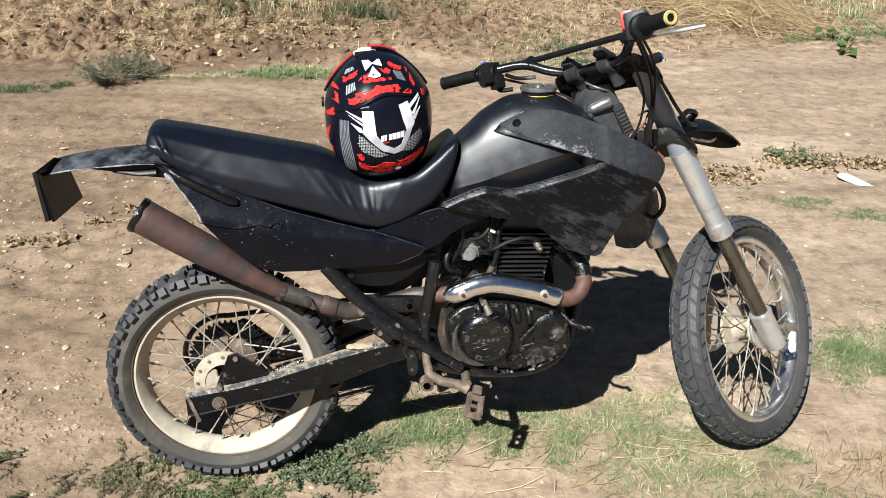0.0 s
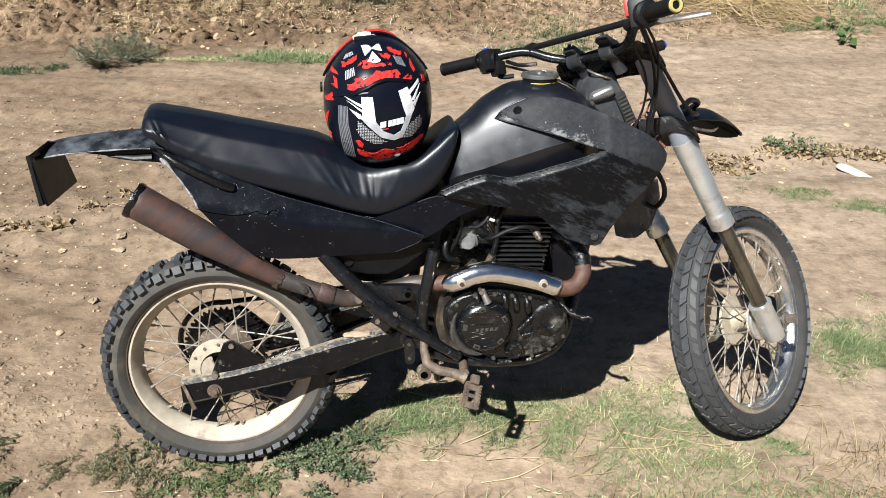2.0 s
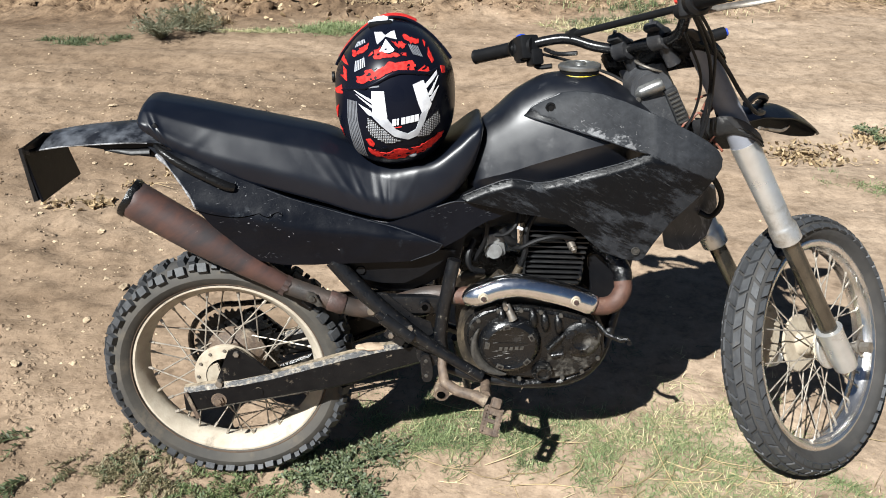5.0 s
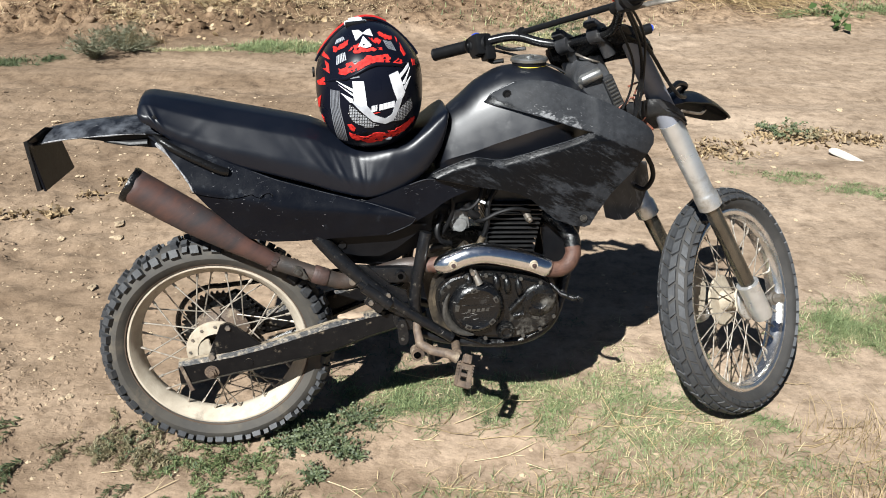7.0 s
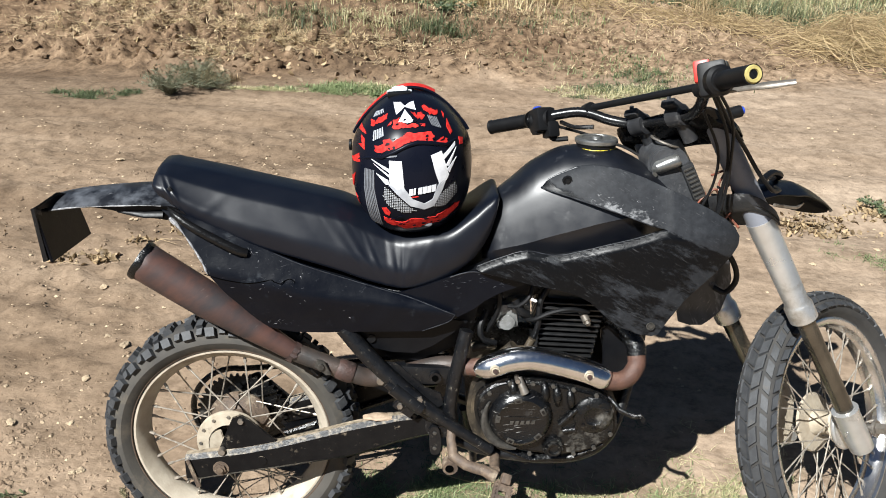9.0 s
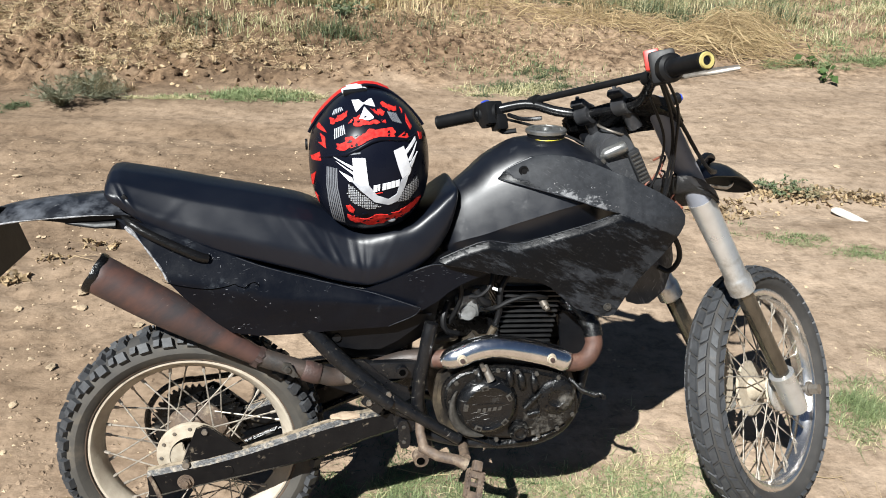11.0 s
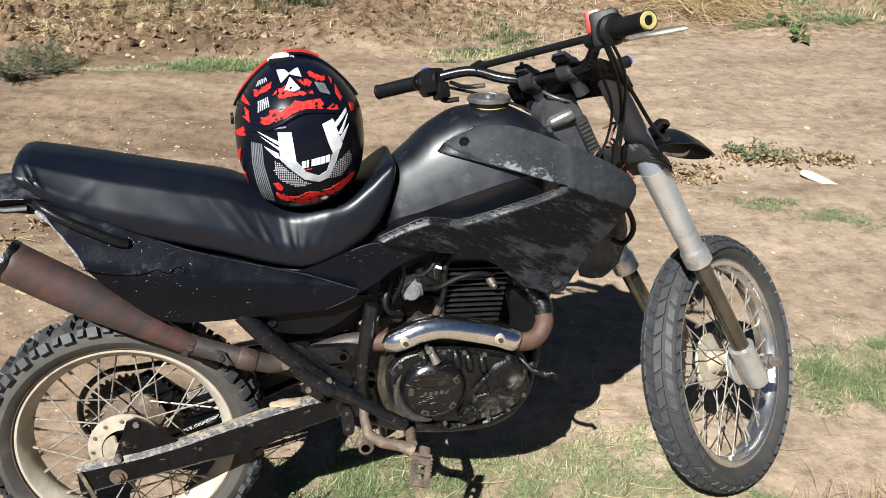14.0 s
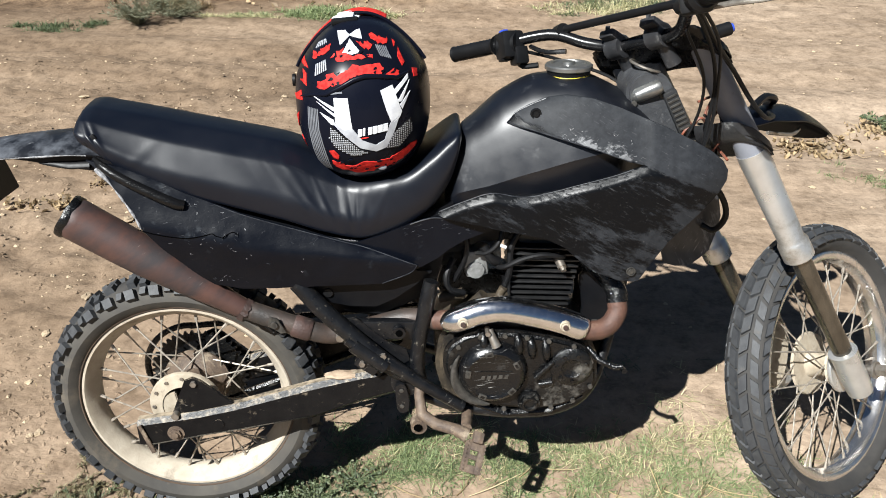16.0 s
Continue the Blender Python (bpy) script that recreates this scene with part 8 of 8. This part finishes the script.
    # tangled straw heap, and drifts of bent straw beside it
    for i, (cx, cy, rx, ry, n, top, ln) in enumerate(((2.18, 7.02, 0.24, 0.13, 210, 0.17, 0.60), (2.22, 7.06, 0.20, 0.10, 170, 0.24, 0.50), (2.42, 7.25, 0.24, 0.14, 150, 0.20, 0.55), (2.05, 6.95, 0.3, 0.1, 120, 0.06, 0.5), (1.30, 7.20, 0.26, 0.10, 130, 0.09, 0.45), (0.85, 7.2, 0.25, 0.10, 90, 0.07, 0.4), (1.75, 7.25, 0.2, 0.08, 80, 0.09, 0.35), (0.2, 7.2, 0.35, 0.1, 90, 0.07, 0.35))):
        tangle(rng, cx, cy, rx, ry, n, top, ln)
    n = 7000
    x, y = rng.uniform(-4.2, 2.0, n), rng.uniform(5.95, 7.5, n) + 0.1 * np.abs(rng.normal(0, 1, n))
    keep = rng.random(n) < 0.12 + 0.9 * np.clip(np.sin(x * 4.1 + 2 * y) * np.sin(y * 5.3 - x), 0, 1)
    keep &= y > 5.95 + 0.26 * np.maximum(0, x + 1)
    blades("straw_litter", np.stack([x, y], -1)[keep], 0.07, 0.0024, M["pale_straw"], "dry straw and stalks on the dug bank", "straw", 3.0, 302, 3, curl=0.2)


def tangle(rng, cx, cy, rx, ry, n, top, length):
    """Long dry stems that arch over one another in a heap."""
    x, y = rng.normal(cx, rx, n), rng.normal(cy, ry, n)
    mound = top * np.exp(-((x - cx) / (1.3 * rx)) ** 2 - ((y - cy) / (1.6 * ry)) ** 2)
    a = rng.normal(0.15, 0.75, n) + np.pi * (rng.random(n) < 0.4)
    ln = length * rng.uniform(0.4, 1.2, n)
    arch = rng.uniform(0.0, 0.42, n) * ln
    seg, w = 7, 0.0034
    co = np.zeros((n, seg + 1, 2, 3))
    turn = rng.normal(0, 0.9, n)
    for k in range(seg + 1):
        t = k / seg - 0.5
        px, py = x + ln * t * np.cos(a + turn * t), y + 0.55 * ln * t * np.sin(a + turn * t)
        pz = ground_height(px, py) + 0.004 + mound * rng.uniform(0.75, 1.0, n) * (1 - 0.9 * t * t) + arch * (1 - 4 * t * t) * 0.6
        co[:, k, 0] = np.stack([px - w * np.sin(a) * 0.5, py, pz - w * 0.5], -1)
        co[:, k, 1] = np.stack([px + w * np.sin(a) * 0.5, py, pz + w * 0.5], -1)
    base = np.arange(n) * 2 * (seg + 1)
    f = [np.stack([base + 2 * k, base + 2 * k + 1, base + 2 * k + 3, base + 2 * k + 2], -1) for k in range(seg)]
    me = bpy.data.meshes.new("straw_heap")
    me.from_pydata(co.reshape(-1, 3).tolist(), [], np.concatenate(f).tolist())
    me.materials.append(M["straw"])
    tagged(new("straw_heap", me), "tangled heap of dry bent straw", "straw", kind="stuff")


vegetation()


def leafy(name, cx, cy, radius, height, n, leaf, mat, label, category, seed, stems=9, broad=0.28, up=0.3):
    """A plant of branching stems with small leaves, one thing with stem and leaf parts."""
    rng = random.Random(seed)
    root = new(name)
    root.matrix_world = pose(cx, cy, float(ground_height(cx, cy)) - 0.003)
    tagged(root, label, category)
    st, lf = B(), B()
    for i in range(stems):
        a = 2 * math.pi * i / stems + rng.uniform(-0.4, 0.4)
        r = radius * rng.uniform(0.5, 1.1)
        h = height * rng.uniform(0.4, 1.1)
        tip = Vector((r * math.cos(a), r * math.sin(a), h))
        mid = tip * 0.5 + Vector((0, 0, h * 0.18))
        run = spline([(0, 0, 0), mid, tip], 5)
        tube(st, run, (0.0022, 0.0008), 5)
        for j in range(n // stems):
            p = run[min(len(run) - 1, int((0.15 + 0.85 * rng.random()) * len(run)))]
            q = Vector((rng.gauss(0, 1), rng.gauss(0, 1), rng.gauss(up, 0.7))).normalized()
            s = leaf * rng.uniform(0.6, 1.3)
            side = q.orthogonal().normalized() * s * broad
            bend = Vector((0, 0, -0.15 * s))
            p = p + q * s * 0.1
            v = [lf.verts.new(w) for w in (p, p + q * s * 0.45 + side, p + q * s + bend, p + q * s * 0.45 - side)]
            lf.faces.new(v)
    tagged(part("stem", st, mat, root), kind="stuff")
    tagged(part("foliage", lf, mat, root), kind="stuff")
    return root


def trailing(name, stems, leaf, mat, label, seed, spread=0.035, side=4):
    """A prostrate weed: stems creep over the ground, narrow leaves point along them."""
    rng = random.Random(seed)
    root = new(name)
    ox, oy = stems[0][0], stems[0][1]
    oz = float(ground_height(ox, oy)) - 0.002
    root.matrix_world = pose(ox, oy, oz)
    tagged(root, label, "weed")
    st, lf = B(), B()
    for x0, y0, x1, y1 in stems:
        long = math.hypot(x1 - x0, y1 - y0)
        for twig in range(side):
            a = math.atan2(y1 - y0, x1 - x0) + (rng.gauss(0, 0.35) if twig else 0)
            f = rng.uniform(0.0, 0.6) if twig else 0.0
            sx, sy = x0 + f * (x1 - x0) + rng.gauss(0, spread * 0.3), y0 + f * (y1 - y0) + rng.gauss(0, spread * 0.3)
            run, ln = [], long * (1 if not twig else rng.uniform(0.35, 0.7))
            for k in range(7):
                run.append(Vector((sx - ox, sy - oy, float(ground_height(sx, sy)) - oz + 0.004 + 0.010 * math.sin(0.5 * k) * rng.random())))
                a += rng.gauss(0, 0.16)
                sx, sy = sx + ln / 6 * math.cos(a), sy + ln / 6 * math.sin(a)
            tube(st, run, (0.0012, 0.0005), 5)
            count = max(8, int(ln / (0.30 * leaf)))
            for j in range(2 * count):
                u = 6 * rng.random()
                k = min(5, int(u))
                p = run[k].lerp(run[k + 1], u - k)
                d = (run[k + 1] - run[k]).normalized()
                q = Matrix.Rotation((0.65 if j % 2 else -0.65) + rng.gauss(0, 0.3), 3, "Z") @ d
                q = (q + Vector((0, 0, rng.uniform(0.0, 0.75)))).normalized()
                s = leaf * rng.uniform(0.55, 1.25)
                w = Vector((-q.y, q.x, rng.uniform(-0.5, 0.5))).normalized() * s * 0.105
                drop = Vector((0, 0, -0.12 * s))
                vs = [lf.verts.new(c) for c in (p, p + q * s * 0.35 + w, p + q * s * 0.7 + 0.8 * w, p + q * s + drop, p + q * s * 0.7 - 0.8 * w, p + q * s * 0.35 - w)]
                lf.faces.new(vs)
    tagged(part("stem", st, M["dry_weed"], root), kind="stuff")
    tagged(part("foliage", lf, mat, root), kind="stuff")
    return root


def dead_leaves(cx, cy, rx, ry, n, seed, size=0.020):
    """Curled dry leaves scattered in a drift."""
    rng = random.Random(seed)
    b = B()
    for i in range(2 * n):
        x, y = rng.gauss(cx, rx / 2), rng.gauss(cy, ry / 2)
        z = float(ground_height(x, y)) + rng.uniform(0.001, 0.020) * math.exp(-((x - cx) / rx) ** 2)
        m = pose(x, y, z, rng.uniform(-60, 60), rng.uniform(-60, 60), rng.uniform(0, 360))
        s = 0.72 * size * rng.uniform(0.4, 1.5)
        curl, cup = rng.uniform(-0.3, 0.7), rng.uniform(0.0, 0.7)
        cols = []
        for u in (-1, -0.35, 0.3, 1):
            w = ((1 - u * u) * rng.uniform(0.35, 0.75) + 0.05)
            cols.append([b.verts.new(m @ Vector((s * u, s * v * w, s * (cup * abs(v) * w + curl * u * u) + rng.uniform(-.002, .002)))) for v in (-1, 0, 1)])
        for p, q in zip(cols, cols[1:]):
            for k in range(2):
                b.faces.new((p[k], p[k + 1], q[k + 1], q[k]))
    # thin withered stems through the drift
    for i in range(max(3, n // 7)):
        x, y, a = rng.gauss(cx, rx / 2.4), rng.gauss(cy, ry / 2.4), rng.uniform(-0.7, 0.7) + math.pi * (i % 2)
        pts = []
        for k in range(5):
            pts.append((x, y, float(ground_height(x, y)) + 0.004 + 0.014 * rng.random()))
            a += rng.uniform(-0.6, 0.6)
            x, y = x + 0.028 * math.cos(a), y + 0.020 * math.sin(a)
        tube(b, pts, (0.0018, 0.0007), 5)
    ob = part("dry_leaves", b, M["dead_leaf"])
    tagged(ob, "drift of curled dry brown leaves on the earth", "leaves", kind="stuff")


def plants():
    W = "weed"
    for cx, cy, r, h, n, s in ((-2.38, 5.27, 0.17, 0.17, 800, 1), (-2.34, 5.58, 0.16, 0.14, 620, 2), (-2.20, 5.46, 0.17, 0.10, 420, 8)):
        leafy("weed_bush", cx, cy, r, 0.85 * h, 2 * n, 0.030, M["dusty_weed"], "dusty grey-green weed bush beside the track", W, s, 60, 0.07, 1.0)
    # weeds on the bare earth
    trailing("weed", [(-1.17, 1.86, -1.28, 1.75), (-1.24, 1.78, -1.36, 1.68), (-1.18, 1.85, -1.24, 1.82)], 0.019, M["weed"], "small green weed on bare earth", 3, 0.05, 3)
    trailing("weed", [(-1.09, 1.71, -1.14, 1.60), (-1.10, 1.70, -1.13, 1.63), (-1.11, 1.69, -1.11, 1.61)], 0.020, M["weed"], "small green weed on bare earth", 4, 0.05, 3)
    trailing("weed", [(-1.54, 1.36, -1.58, 1.50), (-1.52, 1.36, -1.50, 1.46), (-1.50, 1.34, -1.38, 1.37), (-1.52, 1.38, -1.44, 1.42), (-1.56, 1.42, -1.62, 1.52)], 0.020, M["weed"], "leafy green weed creeping over bare earth", 5, 0.06, 5)
    trailing("weed", [(-1.58, 1.56, -1.56, 1.62), (-1.60, 1.57, -1.65, 1.60)], 0.016, M["weed"], "small green weed on bare earth", 6, 0.02, 3)
    trailing("weed", [(-2.02, 2.87, -2.10, 2.85), (-2.03, 2.86, -2.06, 2.90)], 0.022, M["pale_grass"], "tiny pale green weed on bare earth", 9, 0.02, 3)
    trailing("weed", [(-0.80, 1.65, -0.88, 1.50), (-0.77, 1.65, -0.80, 1.51)], 0.014, M["weed"], "thin trailing weed stems on bare earth", 10, 0.02, 2)
    # creeping weeds beside the rear tyre: withering, fresh green, and a dense dark mat
    rng = random.Random(41)
    for label, mat, leaf, cx, cy, rx, ry, count, seed in (("withering feathery weed beside the rear tyre", "dry_weed", 0.012, -0.86, 1.80, 0.11, 0.065, 30, 11), ("withering feathery weed beside the rear tyre", "weed", 0.011, -0.83, 1.79, 0.11, 0.06, 9, 14), ("withering feathery weed beside the rear tyre", "dry_weed", 0.012, -0.73, 1.75, 0.07, 0.04, 12, 18),
                                                          ("fresh green feathery weed beside the rear tyre", "green_weed", 0.013, -0.60, 1.725, 0.095, 0.05, 24, 12), ("fresh green feathery weed beside the rear tyre", "green_weed", 0.012, -0.51, 1.77, 0.07, 0.045, 14, 13), ("sparse green weed beside the rear tyre", "green_weed", 0.012, -0.54, 1.62, 0.09, 0.045, 9, 15)):
        stems = []
        for i in range(count):
            x, y, a = rng.gauss(cx, 0.7 * rx), rng.gauss(cy, 0.7 * ry), rng.uniform(0, 2 * math.pi)
            stems.append((x, y, x + 0.06 * math.cos(a), y + 0.05 * math.sin(a)))
        trailing("creeping_weed", stems, leaf, M[mat], label, seed, 0.03, 4)
    for cx, cy, r, h, n, s in ((-0.38, 1.83, 0.075, 0.030, 150, 16), (-0.30, 1.86, 0.085, 0.032, 190, 17), (-0.24, 1.80, 0.06, 0.028, 90, 19), (-0.22, 1.93, 0.075, 0.030, 110, 20), (-0.30, 1.70, 0.045, 0.026, 50, 27), (-0.20, 1.78, 0.035, 0.022, 30, 28), (-0.40, 1.90, 0.06, 0.03, 80, 29)):
        leafy("creeping_weed", cx, cy, r, h, int(4.2 * n), 0.0095, M["weed"], "low dark blue-green creeping weed", W, s, 26)
    trailing("withered_weed", [(-0.39, 1.56, -0.36, 1.66), (-0.40, 1.55, -0.44, 1.63), (-0.38, 1.55, -0.33, 1.60)], 0.014, M["dry_weed"], "withered brown weed at the path's edge", 30, 0.04, 5)
    leafy("broadleaf_plant", 2.72, 6.36, 0.08, 0.15, 17, 0.08, M["leaf"], "broad-leaved green plant at the track's edge", "plant", 21, 7)
    leafy("broadleaf_plant", 2.76, 6.74, 0.08, 0.13, 12, 0.075, M["leaf"], "broad-leaved green plant at the track's edge", "plant", 22, 7)
    leafy("weed_bush", 1.66, 4.22, 0.13, 0.06, 420, 0.017, M["weed"], "wilted green weed among dry leaves", W, 23, 14)
    leafy("weed_bush", 1.76, 4.19, 0.12, 0.05, 260, 0.018, M["dry_weed"], "withered weed among dry leaves", W, 25, 12)
    leafy("weed_bush", -2.26, 5.48, 0.20, 0.13, 900, 0.030, M["dry_weed"], "withering spiky weed bush beside the track", W, 26, 40, 0.07, 1.2)
    leafy("weed_bush", -0.82, 6.8, 0.2, 0.14, 260, 0.035, M["weed"], "green weed on the bank", W, 24, 14)
    dead_leaves(1.72, 4.22, 0.22, 0.11, 150, 31)
    dead_leaves(1.30, 4.02, 0.22, 0.12, 90, 32)
    dead_leaves(2.05, 4.18, 0.2, 0.08, 60, 33)
    dead_leaves(-1.80, 3.09, 0.10, 0.035, 18, 34, 0.017)
    dead_leaves(-1.66, 3.13, 0.08, 0.045, 22, 36, 0.020)
    dead_leaves(-1.56, 3.29, 0.10, 0.05, 14, 37, 0.017)
    dead_leaves(-1.46, 3.44, 0.09, 0.05, 16, 38, 0.020)
    dead_leaves(-2.60, 3.26, 0.50, 0.10, 40, 39, 0.013)
    dead_leaves(-2.0, 6.25, 1.3, 0.5, 160, 35, 0.03)


plants()


def stones():
    meshes = []
    for k in range(6):
        b = B()
        bmesh.ops.create_icosphere(b, subdivisions=2, radius=1)
        for v in b.verts:
            v.co *= 1 + 0.7 * noise.noise(v.co * 1.2 + Vector((7 * k, 0, 0))) + 0.25 * noise.noise(v.co * 3.1 + Vector((0, 9 * k, 0)))
            v.co.z *= 0.42
        me = bpy.data.meshes.new("stone")
        for f in b.faces:
            f.smooth = False
        b.to_mesh(me)
        b.free()
        me.materials.append(M["stone"])
        meshes.append(me)
    rng = random.Random(12)
    big = [(-1.34, 3.03, 0.020), (-1.29, 2.37, 0.014), (-1.08, 1.98, 0.012), (-1.34, 1.775, 0.010), (-1.10, 1.97, 0.009), (-0.93, 1.99, 0.009), (-1.25, 2.55, 0.016), (-1.31, 2.94, 0.02), (-1.9, 2.6, 0.015), (-1.02, 3.4, 0.017), (-0.9, 2.9, 0.014), (1.9, 3.0, 0.014), (1.2, 3.3, 0.012), (2.1, 4.6, 0.02)]
    big += [(rng.gauss(-1.62, 0.36), rng.uniform(1.7, 4.3), 0.005 + 0.011 * rng.random() ** 2) for _ in range(46)]
    big += [(rng.uniform(0.8, 2.8), rng.uniform(2.9, 5.8), 0.005 + 0.008 * rng.random() ** 2) for _ in range(44)]
    for x, y, s in big:
        ob = new("stone", rng.choice(meshes))
        ob.matrix_world = pose(x, y, float(ground_height(x, y)) + 0.2 * s, 0, 0, rng.uniform(0, 360)) @ Matrix.Diagonal((s * rng.uniform(0.9, 1.4), s, s * 0.9, 1))
        tagged(ob, "pale weathered stone lying on dry earth", "stone", "stones on the track")
    for x, y, s, mat, lab in ((-1.86, 1.945, 0.024, "stone", "rounded pale stone lying on dry earth"), (-1.65, 2.075, 0.021, "ochre_stone", "rounded orange-brown stone lying on dry earth")):
        ob = new("stone", meshes[2].copy())
        ob.data.materials.clear()
        ob.data.materials.append(M[mat])
        ob.data.polygons.foreach_set("use_smooth", [True] * len(ob.data.polygons))
        ob.matrix_world = pose(x, y, float(ground_height(x, y)) + 0.35 * s, 0, 0, 20 + 900 * x) @ Matrix.Diagonal((1.15 * s, 0.8 * s, 1.2 * s, 1))
        tagged(ob, lab, "stone", "stones on the track")
    # grit: small pebbles in one mesh
    b_v, b_f = [], []
    base = [(1, 0, 0), (0, 1, 0), (-1, 0, 0), (0, -1, 0), (0, 0, 0.8), (0.7, 0.7, 0.3), (-0.7, 0.7, 0.35), (-0.7, -0.7, 0.3), (0.7, -0.7, 0.3)]
    tri = [(0, 5, 4), (5, 1, 4), (1, 6, 4), (6, 2, 4), (2, 7, 4), (7, 3, 4), (3, 8, 4), (8, 0, 4)]
    r = np.random.default_rng(5)
    n = 4600
    x = np.concatenate([r.uniform(-3.5, 3.5, n // 2), r.normal(-1.7, 0.7, n // 2)])
    y = np.concatenate([r.uniform(1.3, 7.5, n // 2), r.uniform(1.6, 4.8, n // 2)])
    s = 0.0016 + 0.0075 * r.random(n) ** 5
    z = ground_height(x, y)
    for i in range(n):
        o, a = len(b_v), r.uniform(0, 6.28)
        ca, sa, q = math.cos(a), math.sin(a), s[i]
        e = r.uniform(0.6, 1.3)
        for u, v, w in base:
            b_v.append((x[i] + q * (u * ca * e - v * sa), y[i] + q * (u * sa * e + v * ca), z[i] - 0.001 + q * w))
        b_f += [(o + p, o + g, o + h) for p, g, h in tri]
    me = bpy.data.meshes.new("grit")
    me.from_pydata(b_v, [], b_f)
    me.materials.append(M["stone"])
    tagged(new("grit", me), "small pale pebbles strewn over the earth", "pebbles", kind="stuff")
    # crumbs of earth
    b_v, b_f = [], []
    n = 18000
    x = np.concatenate([r.normal(-1.8, 0.75, n // 3), r.uniform(-3.4, 3.4, n // 3), r.normal(-1.45, 0.33, n // 3)])
    y = np.concatenate([r.uniform(1.4, 4.6, n // 3), r.uniform(1.3, 6.4, n // 3), r.normal(1.85, 0.28, n // 3)])
    s = 0.0015 + 0.010 * r.random(n) ** 5
    z = ground_height(x, y)
    jit = r.uniform(0.65, 1.3, (n, 9))
    for i in range(n):
        o, a = len(b_v), r.uniform(0, 6.28)
        ca, sa, q = math.cos(a), math.sin(a), s[i]
        for k, (u, v, w) in enumerate(base):
            j = q * jit[i, k]
            b_v.append((x[i] + j * (u * ca - v * sa), y[i] + j * (u * sa + v * ca), z[i] - 0.001 + j * w * 0.8))
        b_f += [(o + p, o + g, o + h) for p, g, h in tri]
    me = bpy.data.meshes.new("earth_crumbs")
    me.from_pydata(b_v, [], b_f)
    me.materials.append(M["soil"])
    tagged(new("earth_crumbs", me), "small crumbs of dry earth on the track", "earth", kind="stuff")
    # clods on the bank
    b = B()
    rr = random.Random(3)
    for i in range(1300):
        cx, cy = rr.uniform(-4.2, 1.6), 0
        cy = 5.85 + 0.26 * max(0, cx + 1) + abs(rr.gauss(0.35, 0.45))
        sc = 0.006 + 0.036 * rr.random() ** 4 * (1.0 if cx < -1.2 else 0.5)
        m = pose(cx, cy, float(ground_height(cx, cy)) + 0.1 * sc, rr.uniform(0, 360), rr.uniform(0, 360), rr.uniform(0, 360))
        ret = bmesh.ops.create_icosphere(b, subdivisions=1, radius=sc, matrix=m)
        for v in ret["verts"]:
            c = m.translation
            v.co = c + (v.co - c) * rr.uniform(0.55, 1.35)
    ob = part("earth_clods", b, M["soil"], sharp=60)
    tagged(ob, "broken clods of dug earth on the bank", "earth", kind="stuff")
    # white scrap
    b = B()
    prism(b, rounded([(-0.085, -0.014), (-0.080, 0.028), (-0.03, 0.034), (0.075, 0.017), (0.090, -0.004), (0.07, -0.020), (-0.03, -0.027)], 4), -0.004, 0.004, 0.002)
    ob = part("plastic_scrap", b, M["white_scrap"])
    ob.matrix_world = pose(1.895, 3.945, float(ground_height(1.895, 3.945)) + 0.009, -84, 4, -48)
    tagged(ob, "flat white plastic scrap lying among dry leaves", "litter")


stones()
